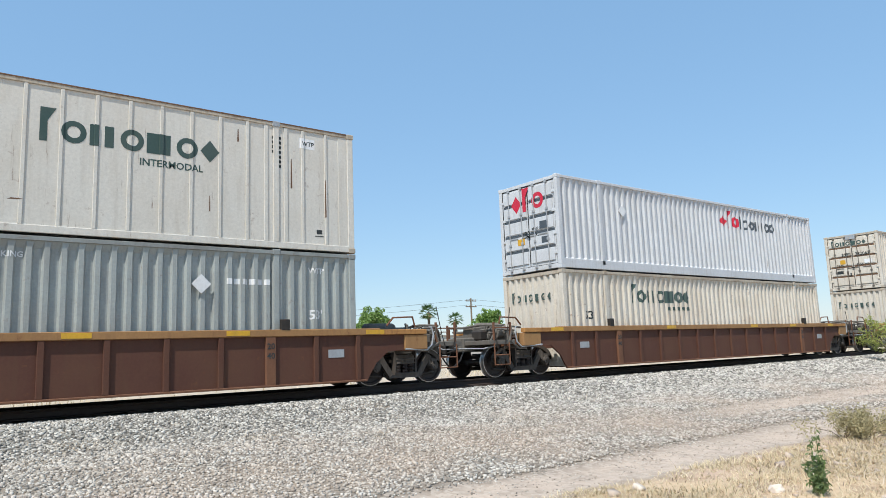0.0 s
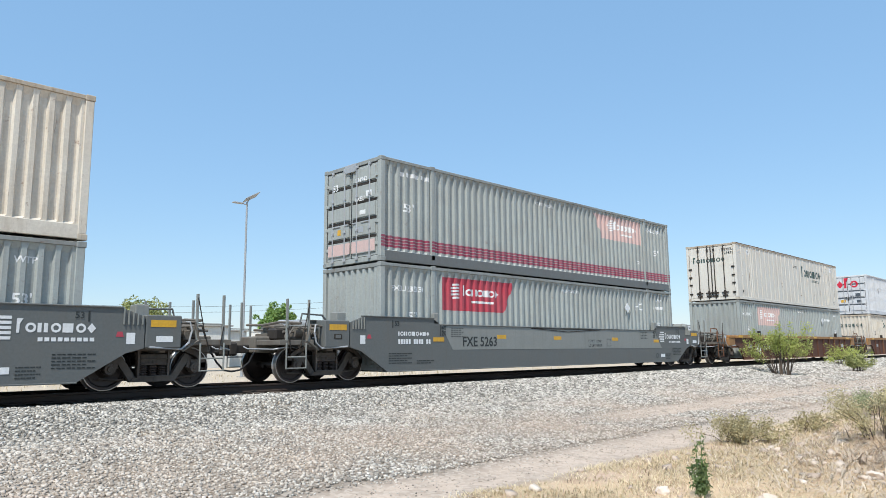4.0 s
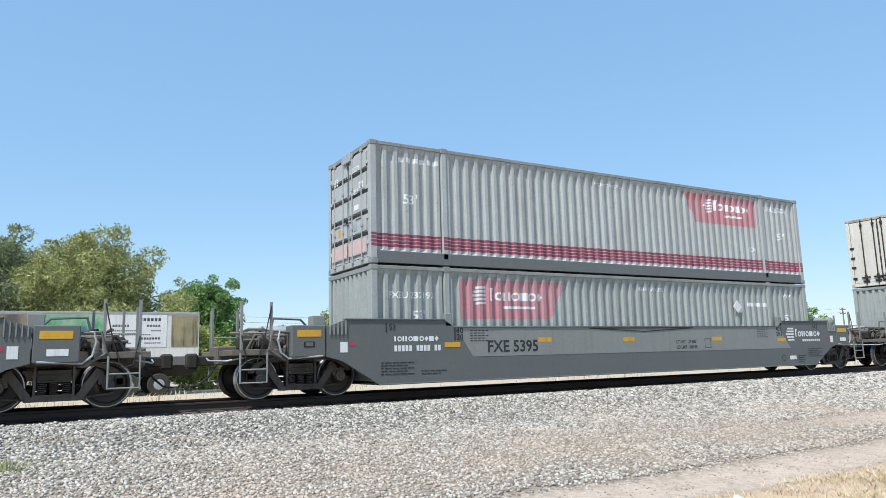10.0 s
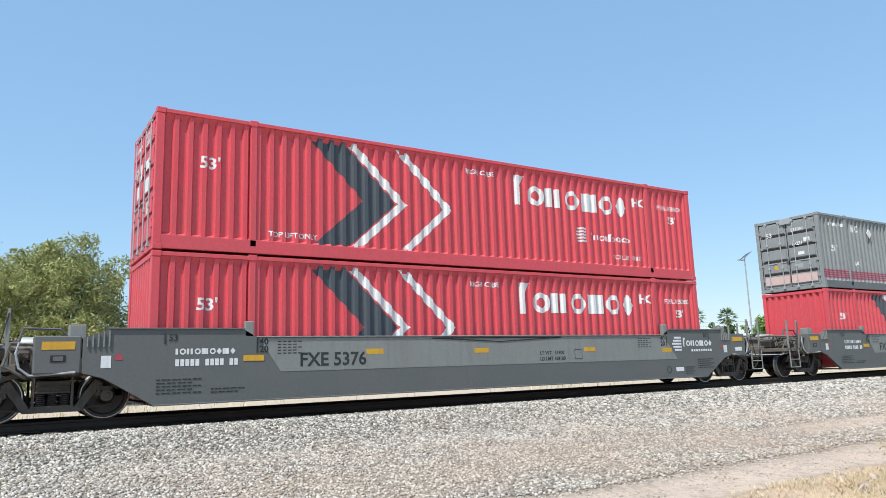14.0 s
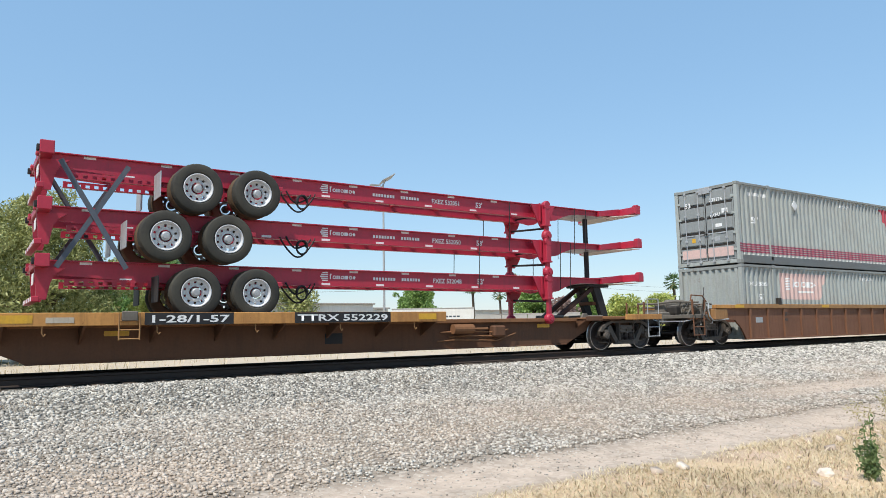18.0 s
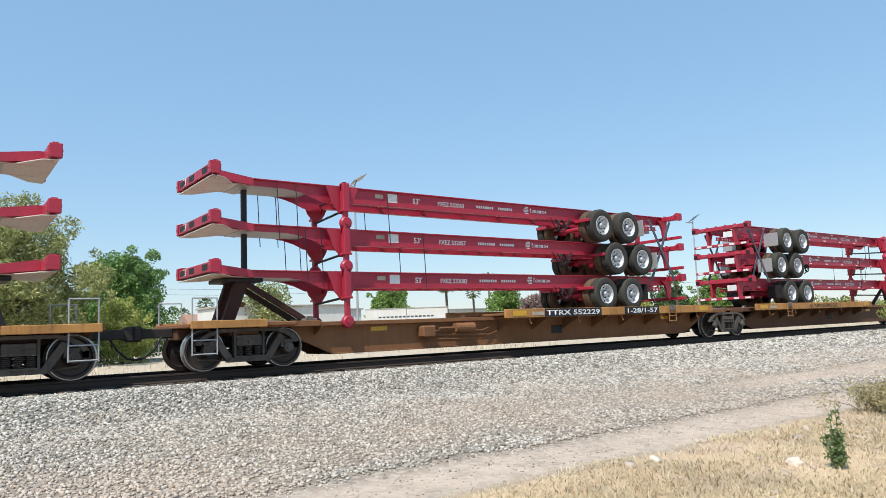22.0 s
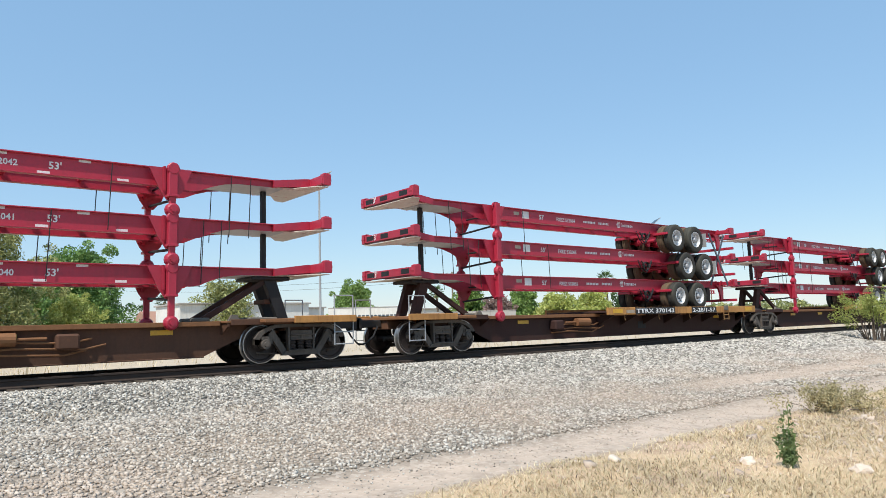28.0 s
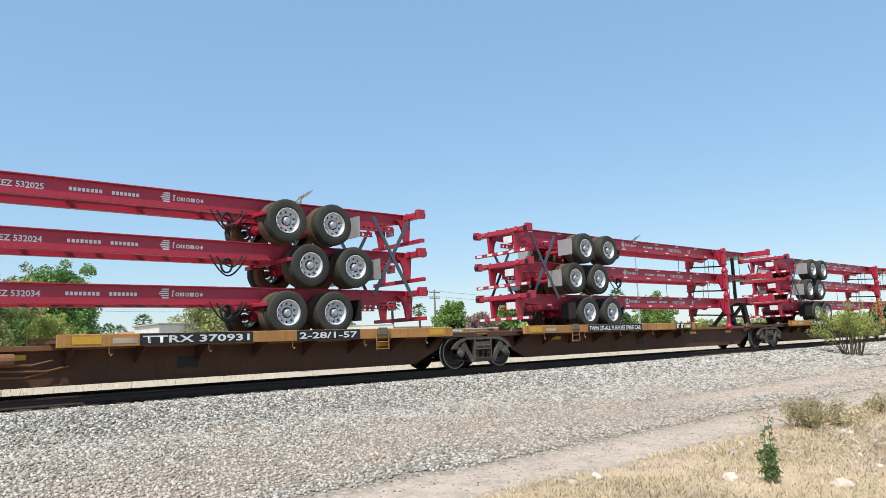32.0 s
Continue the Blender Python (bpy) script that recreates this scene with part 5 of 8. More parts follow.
def brown_well(number, marks, body="car_brown", chord="post_brown"):
    car = thing("well_car", "rusty brown double-stack well car with ribbed sides", "railway wagon", "brown well cars")
    side = [(-8.25, 0.17), (8.25, 0.17), (8.5, 0.55), (8.85, 0.82), (9.9, 0.86), (9.9, 1.22), (-9.9, 1.22), (-9.9, 0.86), (-8.85, 0.82), (-8.5, 0.55)]
    for k in (-1, 1):
        a, b = sorted((k * 1.45, k * 1.39))
        part("side_sheet", Shape().plate(side, a, b), body, car)
        a, b = sorted((k * 1.52, k * 1.36))
        part("top_chord", Shape().box(-8.6, 8.6, a, b, 1.21, 1.36, 0.012), "car_tan", car, "faded tan top chord")
        for d in (-1, 1):
            part("top_chord", Shape().box(min(d * 8.6, d * 9.95), max(d * 8.6, d * 9.95), a, b, 1.21, 1.33, 0.012), "deck_yellow", car, "worn yellow chord end")
        part("bottom_chord", Shape().box(-8.22, 8.22, a, b, 0.155, 0.20, 0.008), "post_brown", car)
        for i in range(16):
            x = -8.0 + i * 16.0 / 15
            wide = 0.11 if i in (2, 13) else 0.055
            a, b = sorted((k * 1.51, k * 1.44))
            part("side_post", Shape().box(x - wide, x + wide, a, b, 0.20, 1.21, 0.008), chord if body == "car_russet" or i in (2, 13) else body, car)
    for d in (-1, 1):
        for y in (-1.46, 1.46):
            part("stacking_guide", Shape().box(d * 6.2 - 0.1, d * 6.2 + 0.1, y - 0.07, y + 0.05, 1.34, 1.58, 0.015), "steel_dark", car)
        part("bulkhead", Shape().cross([(-1.39, 0.74), (1.39, 0.74), (1.39, 1.25), (-1.39, 1.25)], d * 8.42, d * 8.48), "car_brown", car)
        end_gear(car, d, "post_brown", False)
        part("floor_beam", Shape().box(d * 7.6 - 0.4, d * 7.6 + 0.4, -1.39, 1.39, 0.18, 0.22), "car_brown", car)
        part("end_box", Shape().box(min(d * 9.3, d * 9.98), max(d * 9.3, d * 9.98), -1.50, -1.2, 0.84, 1.2, 0.02), "car_tan", car, "faded tan end box")
        part("data_plate", Shape().box(d * 7.45 - 0.2, d * 7.45 + 0.2, -1.458, -1.449, 0.72, 0.9, 0), "galv", car)
        paint_on("lettering", letters("20", 0.12), "mark_black", car, d * 5.87 - 0.09, 0.95, face=-1.515)
        paint_on("lettering", letters("40", 0.12), "mark_black", car, d * 5.87 - 0.09, 0.75, face=-1.515)
    reflectors(car, ((-8.9, 1.23), (-3.4, 1.24), (1.9, 1.24), (4.9, 1.24), (8.2, 1.23)), y=-1.526, w=0.5, h=0.10)
    if number:
        for k, word_ in enumerate(number.split()):
            paint_on("lettering", letters(word_, 0.2), "mark_white", car, (-5.62, -4.68)[k], 0.62, face=-1.454)
        paint_on("lettering", letters("B", 0.22), "mark_white", car, 0.35, 0.72, face=-1.454)
    if marks == 9:
        me, w = word_blocks("TTx", 0.62)
        paint_on("word_mark", me, "flat_umber", car, 2.95, 0.36, face=-1.454, kx=2.3 / w)
    rng = random.Random(marks)
    for x, w in ((-6.85, 0.85), (-3.6, 0.85)) if marks == 2 else ():
        s = Shape()
        x0, z0, ph = x, 0.38, rng.uniform(0, 6)
        pts = []
        for i in range(90):
            a = i * 0.55
            pts.append((x0 + w * i / 89 + 0.13 * math.sin(a * 1.3 + ph), -1.456, z0 + 0.30 + 0.26 * math.sin(a + ph) * (0.6 + 0.4 * math.sin(i * 0.21)) + 0.05 * math.cos(2.7 * a)))
        s.tube(pts, 0.006, 4)
        part("scrawl", s, "mark_white", car, "thin pale spray-paint scrawl")
    return car


# ---- spine flat cars and the chassis they carry ----


def spine_unit(label, span, deck_rear, trucks, text1, text2, hx, body="flat_brown"):
    """One unit of a jointed flat car; span between truck centres; deck at the rear (-x) or front end."""
    car = thing("flat_car", label, "railway wagon", "jointed flat cars")
    h = span / 2
    k = -1 if deck_rear else 1
    web = [(-h + 2.1, 0.22), (h - 2.1, 0.22), (h - 1.2, 0.62), (h - 1.1, 0.93), (-h + 1.1, 0.93), (-h + 1.2, 0.62)]
    for y0, y1 in ((-0.66, -0.60), (0.60, 0.66)):
        part("side_web", Shape().plate(web, y0, y1), body, car)
    part("centre_sill", Shape().box(-h + 0.1, h - 0.1, -0.45, 0.45, 0.64, 0.92, 0.02), body, car)
    part("top_plate", Shape().box(-h + 0.9, h - 0.9, -0.72, 0.72, 0.92, 0.955, 0.008), body, car)
    part("bottom_plate", Shape().box(-h + 2.1, h - 2.1, -0.70, 0.70, 0.195, 0.225, 0.008), body, car)
    part("side_angle", Shape().box(-h + 1.8, h - 1.8, -0.80, -0.722, 0.86, 0.957, 0.006), "flat_tan", car, "faded brown edge angle")
    for e in (-1, 1):
        p, q = sorted((e * (h - 1.75), e * (h - 0.12)))
        part("end_plate", Shape().box(p, q, -1.02, 1.02, 0.915, 0.96, 0.01), "flat_tan", car, "faded brown plate over the truck")
        for y0, y1 in ((-1.05, -1.0), (1.0, 1.05)):
            part("end_angle", Shape().box(p + 0.1, q - 0.1, y0, y1, 0.865, 0.99, 0.006), body, car)
        part("end_cover", Shape().box(e * (h - 0.62) - 0.34, e * (h - 0.62) + 0.34, -0.42, 0.42, 0.965, 1.04, 0.03), "gear", car)
        part("end_lug", Shape().plate([(e * (h - 1.5) - 0.14, 0.96), (e * (h - 1.5) + 0.14, 0.96), (e * (h - 1.5) + 0.06, 1.09), (e * (h - 1.5) - 0.06, 1.09)], -0.86, -0.78), "gear", car)
        part("end_bracket", Shape().cross([(-0.66, 0.9), (-1.02, 0.9), (-1.02, 0.84), (-0.66, 0.66)], e * (h - 1.7) - 0.02, e * (h - 1.7) + 0.02), body, car)
    a, b = sorted((k * (h - 1.4), k * (h - 10.9)))
    part("deck", Shape().box(a, b, -1.30, 1.30, 0.97, 1.03, 0.01), body, car, "dark worn wheel deck")
    p, q = (b - 3.85, b - 6.85) if deck_rear else (a + 1.5, a + 4.9)
    for y0, y1 in ((-1.37, -1.29), (1.29, 1.37)):
        part("deck_edge", Shape().box(a, b, y0, y1, 0.895, 1.135, 0.01), "deck_yellow", car, "worn yellow deck edge")
    rows = ((text1, a + 3.05, 2.85), (text2, a + 8.2, 1.0)) if text2.startswith("*") else ((text1, p, 2.2), (text2, q, 1.55)) if text2 else ((text1, a + (3.9 if text1.startswith("ALL") else 3.05), 2.35 if text1.startswith("ALL") else 2.85),)
    for text, x, wide in rows:
        plain = text.startswith("ALL")
        if not plain:
            part("name_board", Shape().box(x - 0.06, x + wide + 0.08, -1.377, -1.37, 0.90, 1.13, 0), "black", car)
        if text.startswith("*"):
            me, w = word_blocks(text[1:], 0.165)
            paint_on("word_mark", me, "mark_white", car, x, 0.935, face=-1.381, kx=wide / w)
            continue
        me = letters(text, 0.135)
        span_x = max(v.co.x for v in me.vertices)
        paint_on("lettering", me, "mark_black" if plain else "mark_white", car, x, 0.945, face=-1.376 if plain else -1.381, kx=wide / span_x)
    for i in range(8):
        x = a + 0.3 + (b - a - 0.6) * i / 7
        s = Shape()
        for e in (-1, 1):
            s.cross([(e * 0.66, 0.92), (e * 1.35, 0.92), (e * 1.35, 0.87), (e * 0.66, 0.55)], x - 0.02, x + 0.02)
        part("bracket", s.box(x - 0.02, x + 0.02, -0.67, 0.67, 0.88, 0.92, 0), body, car)
    for i in range(5):
        x = a + 0.9 + (b - a - 1.8) * i / 4
        part("hanger_hook", Shape().tube([(x, -1.33, 0.90), (x, -1.33, 0.78), (x + 0.03, -1.33, 0.72), (x + 0.06, -1.33, 0.76)], 0.014, 5), "car_tan", car)
    for x in (a + 0.25, b - 0.8):
        part("reflector", Shape().box(x, x + 0.5, -1.378, -1.371, 0.95, 1.09, 0), "yellow", car)
    part("label_plate", Shape().box(a + 0.95, a + 1.4, -1.376, -1.371, 0.95, 1.05, 0), "worn_beige", car)
    for x in (-k * (h - 3.2), -k * (h - 6.0), k * (h - 3.4)):
        part("reflector", Shape().box(x, x + 0.45, -0.668, -0.661, 0.70, 0.80, 0), "yellow", car)
    rack = k * (h - 3.72)
    ladder(car, rack - 0.18, -1.40, 0.62, 1.12, "car_tan", 0.36, 3)
    part("ratchet", Shape().box(rack - 0.14, rack + 0.14, -1.43, -1.385, 0.98, 1.16, 0.02), "gear", car)
    f = -k
    # brake gear hung on the side of the sill, on the side away from the deck
    if text2 and not text2.startswith("*"):
        gx = f * (h - 5.6)
        part("brake_cylinder", Shape().rod((gx, -0.86, 0.70), (gx + f * -0.62, -0.86, 0.70), 0.125, 14).rod((gx + f * 0.02, -0.86, 0.70), (gx + f * 0.5, -0.86, 0.70), 0.03, 8), "flat_tan", car)
        part("brake_valve", Shape().box(gx + f * 0.85 - 0.2, gx + f * 0.85 + 0.2, -0.95, -0.67, 0.48, 0.78, 0.04), body, car)
        for z, dx in ((0.62, 0.0), (0.50, 0.25), (0.40, -0.1)):
            part("brake_pipe", Shape().tube([(gx - 0.9 + dx, -0.72, z), (gx - 0.3 + dx, -0.84, z + 0.03), (gx + 0.9 + dx, -0.84, z - 0.02), (gx + 1.3 + dx, -0.72, z + 0.06)], 0.02), "flat_tan", car)
    for x in (k * 0.6,):
        part("data_panel", Shape().box(x - 0.22, x + 0.22, -0.668, -0.661, 0.42, 0.66, 0), "black", car)
    # hitch stand at the other end
    for y in (-0.32, 0.32):
        part("hitch_leg", Shape().plate([(hx + f * 0.20, 0.955), (hx + f * 0.46, 0.955), (hx + f * 0.14, 1.90), (hx - f * 0.16, 1.90)], y - 0.08, y + 0.08), "black" if deck_rear else "flat_dark", car)
        part("hitch_strut", Shape().plate([(hx - f * 1.75, 0.96), (hx - f * 1.50, 0.96), (hx + f * 0.04, 1.90), (hx - f * 0.18, 1.90)], y - 0.05, y + 0.05), "flat_dark", car)
        part("hitch_foot", Shape().box(hx - f * 1.62 - 0.2, hx - f * 1.62 + 0.2, y - 0.1, y + 0.1, 0.955, 1.05, 0.03), "gear", car)
    part("hitch_brace", Shape().box(hx - 0.1, hx + 0.1, -0.3, 0.3, 1.35, 1.45, 0.01), body, car)
    part("hitch_head", Shape().box(hx - 0.48, hx + 0.48, -0.45, 0.45, 1.885, 1.972, 0.02), "black", car)
    for x in trucks:
        truck(car, x)
        part("end_beam", Shape().box(x - 0.35, x + 0.35, -0.9, 0.9, 0.72, 0.9, 0.02), body, car)
    return car


def end_of_car(car, x, d):
    """The platform past an outer truck, with coupler, steps and rails."""
    part("end_platform", Shape().box(min(x - d * 1.0, x + d * 1.35), max(x - d * 1.0, x + d * 1.35), -1.3, 1.3, 0.90, 0.985, 0.015), "flat_tan", car)
    for y0, y1 in ((-1.34, -1.29), (1.29, 1.34)):
        part("end_board", Shape().box(min(x - d * 0.3, x + d * 1.3), max(x - d * 0.3, x + d * 1.3), y0, y1, 0.88, 1.04, 0.01), "deck_yellow", car, "worn yellow end board")
    part("centre_sill", Shape().box(min(x - d * 0.5, x + d * 1.3), max(x - d * 0.5, x + d * 1.3), -0.35, 0.35, 0.66, 0.9, 0.02), "flat_brown", car)
    for y in (-1.26, 1.26):
        s = Shape()
        for dx in (0.75, 1.25):
            s.rod((x + d * dx, y, 0.35), (x + d * dx, y, 1.5), 0.016)
        for z in (0.37, 0.65, 1.5):
            s.rod((x + d * 0.75, y, z), (x + d * 1.25, y, z), 0.014)
        part("step_ladder", s, "galv", car)
    coupler(car, x + d * 2.05, d)


def dual_tyres(parent, x, z):
    for k in (-1, 1):
        for y in (0.76, 1.08):
            inner = "_brown" if y < 1 else ""
            t = part("tyre", shared("tyre" + inner, lambda: Shape().turned([(0.29, -0.10), (0.33, -0.135), (0.44, -0.145), (0.485, -0.125), (0.505, -0.09), (0.508, -0.05), (0.498, -0.045), (0.498, -0.035), (0.508, -0.03), (0.508, 0.03), (0.498, 0.035), (0.498, 0.045), (0.508, 0.05), (0.505, 0.09), (0.485, 0.125), (0.44, 0.145), (0.33, 0.135), (0.29, 0.10)], 28), "rubber" + inner, True), "rubber" + inner, parent)
            t.location = (x, k * y, z)
        r = part("rim", shared("rim%d" % k, lambda: rim_shape(k), "rim", True), "rim", parent, "white steel wheel rim")
        r.location = (x, k * 1.08, z)
        hub = part("hub", shared("hub%d" % k, lambda: Shape().turned([(0.098, k * 0.03), (0.092, k * 0.075), (0.075, k * 0.09), (0.06, k * 0.12), (0.0, k * 0.125)], 14), "galv", True), "galv", parent)
        hub.location = (x, k * 1.08, z)


def rim_shape(k):
    """A white disc wheel: rolled edge, dish with ten hand holes, bolt ring."""
    s = Shape().turned([(0.30, k * 0.125), (0.285, k * 0.13), (0.27, k * 0.09), (0.255, k * 0.035), (0.235, k * 0.025)], 30)
    s.turned([(0.188, k * 0.0), (0.15, k * 0.03), (0.12, k * 0.035), (0.125, k * 0.04)], 30)
    s.turned([(0.27, k * 0.09), (0.262, -k * 0.1)], 24)
    n = 30
    for i in range(n):
        if i % 3 == 1:
            continue
        a, b = 2 * math.pi * i / n, 2 * math.pi * (i + 1) / n
        s.add([(0.235 * math.cos(a), k * 0.025, 0.235 * math.sin(a)), (0.235 * math.cos(b), k * 0.025, 0.235 * math.sin(b)), (0.188 * math.cos(b), 0.0, 0.188 * math.sin(b)), (0.188 * math.cos(a), 0.0, 0.188 * math.sin(a))], [(0, 1, 2, 3)])
    for i in range(10):
        a = (i + 0.15) * math.pi / 5
        s.rod((0.152 * math.cos(a), k * 0.02, 0.152 * math.sin(a)), (0.152 * math.cos(a), k * 0.06, 0.152 * math.sin(a)), 0.017, 6)
    return s


def perforated(x0, x1, y):
    """A slider rail with a row of square holes."""
    s = Shape().box(x0, x1, y - 0.012, y + 0.012, -0.385, -0.34, 0).box(x0, x1, y - 0.05, y + 0.05, -0.475, -0.455, 0)
    n = int((x1 - x0) / 0.17)
    for i in range(n + 1):
        x = x0 + (x1 - x0 - 0.085) * i / n
        s.box(x, x + 0.085, y - 0.012, y + 0.012, -0.455, -0.385, 0)
    return s


def container_chassis(bogie, drop, foot_z, flap="galv"):
    """A 53-foot chassis: rear at x = 0, front at 16.15, beam tops at z = 0; bogie: where its two axles are centred; drop: the axles below the beams; foot_z: the landing feet."""
    c = thing("container_chassis", "dark red container chassis with white-rimmed dual tyres", "trailer chassis", "stacked chassis")
    for y in (-0.50, 0.50):
        web = [(0.15, -0.05), (0.15, -0.26), (2.2, -0.38), (12.75, -0.38), (13.1, -0.43), (13.3, -0.40), (13.55, -0.29), (13.85, -0.20), (14.2, -0.155), (15.9, -0.15), (15.9, 0.0), (0.3, 0.0)]
        part("main_beam", Shape().plate(web, y - 0.008, y + 0.008), "chassis", c)
        part("beam_flange", Shape().box(0.2, 15.9, y - 0.075, y + 0.075, -0.012, 0.012, 0.003), "chassis", c)
        part("beam_flange", Shape().box(2.2, 12.75, y - 0.075, y + 0.075, -0.392, -0.368, 0.003), "chassis", c)
    for i in range(9):
        x = 1.3 + i * 1.4
        part("cross_member", Shape().box(x - 0.04, x + 0.04, -0.5, 0.5, -0.25, -0.13, 0.006), "chassis", c)
    # gooseneck plate and front bolster
    part("coupler_plate", Shape().box(13.5, 15.3, -0.5, 0.5, -0.165, -0.145, 0.004), "galv", c, "pale steel coupler plate")
    tip = Shape().plate([(15.0, -0.16), (16.0, -0.06), (16.0, 0.12), (15.85, 0.12), (15.0, 0.0)], -0.62, -0.48)
    part("nose_beam", tip, "chassis", c)
    tip = Shape().plate([(15.0, -0.16), (16.0, -0.06), (16.0, 0.12), (15.85, 0.12), (15.0, 0.0)], 0.48, 0.62)
    part("nose_beam", tip, "chassis", c)
    skirt = [(14.9, 0.50), (15.45, 0.53), (15.85, 1.12), (16.12, 1.20)]
    plan = skirt + [(x, -y) for x, y in reversed(skirt)]
    nose = Shape().add([(x, y, z) for z in (-0.150, -0.135) for x, y in plan], [tuple(range(8)), tuple(range(15, 7, -1))] + [(i, i + 8, (i + 1) % 8 + 8, (i + 1) % 8) for i in range(8)])
    part("nose_plate", nose, "cream", c, "pale underside plate of the nose")
    for y in (-1.23, 1.10):
        ear = [(15.96, -0.06), (15.96, 0.11), (16.0, 0.18), (16.09, 0.18), (16.16, 0.13), (16.18, 0.02), (16.15, -0.10)]
        part("corner_ear", Shape().plate(ear, y, y + 0.13), "chassis", c)
    part("front_bolster", Shape().box(15.93, 16.15, -1.22, 1.22, -0.09, 0.12, 0.012), "chassis", c)
    for y in (-1.0, -0.3, 0.62):
        part("pocket", Shape().box(16.148, 16.154, y, y + 0.36, -0.045, 0.085, 0), "black", c)
    for y in (-1.22, 1.12):
        part("twist_lock", Shape().box(15.95, 16.17, y - 0.02, y + 0.12, -0.11, 0.16, 0.01), "chassis", c)
    me = letters("53'", 0.15)
    bm = bmesh.new()
    bm.from_mesh(me)
    for v in bm.verts:
        v.co = (16.153, -0.75 + v.co.x, -0.05 + v.co.y)
    out = bpy.data.meshes.new("lettering")
    bm.to_mesh(out)
    bm.free()
    out.materials.append(M["mark_white"])
    new("lettering", out).parent = c
    # rear bolster, legs of the bumper, bumper
    bolster = Shape().box(0.02, 0.24, -1.16, 1.16, -0.15, 0.0, 0.012)
    for i in range(6):
        bolster.rod((0.13, -1.0 + i * 0.4, -0.01), (0.13, -1.0 + i * 0.4, 0.04), 0.045, 6)
    part("rear_bolster", bolster, "chassis", c)
    for y in (-1.22, 1.08):
        part("twist_lock", Shape().box(0.0, 0.24, y, y + 0.14, -0.17, 0.07, 0.01), "chassis", c)
    for y in (-0.62, 0.54):
        part("bumper_leg", Shape().plate([(0.04, -0.14), (0.55, -0.14), (0.40, -0.25), (0.31, -0.42), (0.25, -0.74), (0.09, -0.74)], y, y + 0.08), "chassis", c)
    part("bumper", Shape().box(-0.02, 0.10, -1.15, 1.15, -0.80, -0.70, 0.01), "chassis", c)
    tapes = Shape()
    for i in range(5):
        tapes.box(-0.026, -0.021, -1.1 + i * 0.48, -0.88 + i * 0.48, -0.785, -0.715, 0)
    tagged(part("tape", tapes, "mark_white", c), kind="stuff")
    for y in (-0.8, 0.62):
        part("tail_lamp", Shape().box(-0.03, 0.02, y, y + 0.18, -0.12, -0.04, 0.01), "red_mark", c)
    part("number_plate", Shape().box(0.03, 0.045, -0.52, -0.14, -0.46, -0.24, 0.004), "mark_white", c)
    for y in (-1.19, 1.07):
        part("lamp_box", Shape().box(-0.05, 0.05, y, y + 0.12, -0.13, -0.01, 0.012), "black", c)
    # landing gear
    for k in (-1, 1):
        y = k * 0.84
        leg = Shape().box(12.51, 12.69, y - 0.08, y + 0.08, -0.62, 0.03, 0.014).box(12.49, 12.71, y - 0.1, y + 0.1, -0.66, -0.61, 0.006).box(12.54, 12.66, y - 0.055, y + 0.055, foot_z, -0.6, 0.01)
        part("landing_leg", leg, "chassis", c)
        foot = Shape().turned([(0.0, -0.10), (0.10, -0.10), (0.13, -0.08), (0.15, -0.04), (0.15, 0.05), (0.12, 0.08), (0.0, 0.08)], 16, (12.60, y, foot_z))
        foot.rod((12.6, y - 0.13, foot_z), (12.6, y + 0.11, foot_z), 0.06, 8)
        part("landing_foot", foot, "chassis", c)
        hubs = Shape().turned([(0.0, -0.09), (0.11, -0.09), (0.13, -0.07), (0.13, 0.0)], 12, (12.60, y, -0.06))
        part("gear_box", hubs, "chassis", c)
        gus = [(y - k * 0.07, 0.0), (y - k * 0.07, -0.52), (k * 0.52, -0.37), (k * 0.52, 0.0)]
        part("gusset", Shape().cross(gus, 12.44, 12.49), "chassis", c)
        part("gusset", Shape().plate([(12.15, -0.02), (13.05, -0.02), (12.85, -0.50), (12.68, -0.70), (12.52, -0.70), (12.38, -0.50)], k * 0.71 - 0.02, k * 0.71 + 0.02), "chassis", c)
    part("cross_shaft", Shape().rod((12.6, -0.82, -0.3), (12.6, 0.82, -0.3), 0.025).rod((12.6, -0.82, -0.72), (12.6, 0.82, -0.62), 0.03), "black", c)
    # bogie
    for y in (-0.5, 0.5):
        part("slider_rail", perforated(0.55, bogie + 1.35, y), "chassis", c)
        part("hanger", Shape().plate([(bogie - 0.16, -0.46), (bogie + 0.16, -0.46), (bogie + 0.06, drop - 0.12), (bogie - 0.06, drop - 0.12)], y - 0.05, y + 0.05), "chassis", c)
    part("mud_bracket", Shape().box(bogie + 1.1, bogie + 1.2, -1.15, 1.15, -0.45, -0.36, 0.01), "chassis", c)
    for dx in (-0.62, 0.62):
        axle = part("axle", shared("axle", lambda: Shape().rod((0, -0.95, 0), (0, 0.95, 0), 0.07, 10).rod((0, -0.6, 0), (0, -0.4, 0), 0.13, 10).rod((0, 0.4, 0), (0, 0.6, 0), 0.13, 10), "chassis"), "chassis", c)
        axle.location = (bogie + dx, 0, drop)
        dual_tyres(c, bogie + dx, drop)
    for k in (-1, 1):
        part("mud_flap", Shape().box(bogie - 1.36, bogie - 1.34, min(k * 0.62, k * 1.2), max(k * 0.62, k * 1.2), -0.80, -0.28, 0.004), flap, c, "plain mud flap")
    # markings on the near beam
    for i in range(17):
        x = 0.8 + i * 0.72
        paint_on("tape", flat([[(0, 0), (0.22, 0), (0.22, 0.05), (0, 0.05)]]), "mark_white", c, x, -0.36 if i % 2 else -0.06, face=-0.5095)
    return c


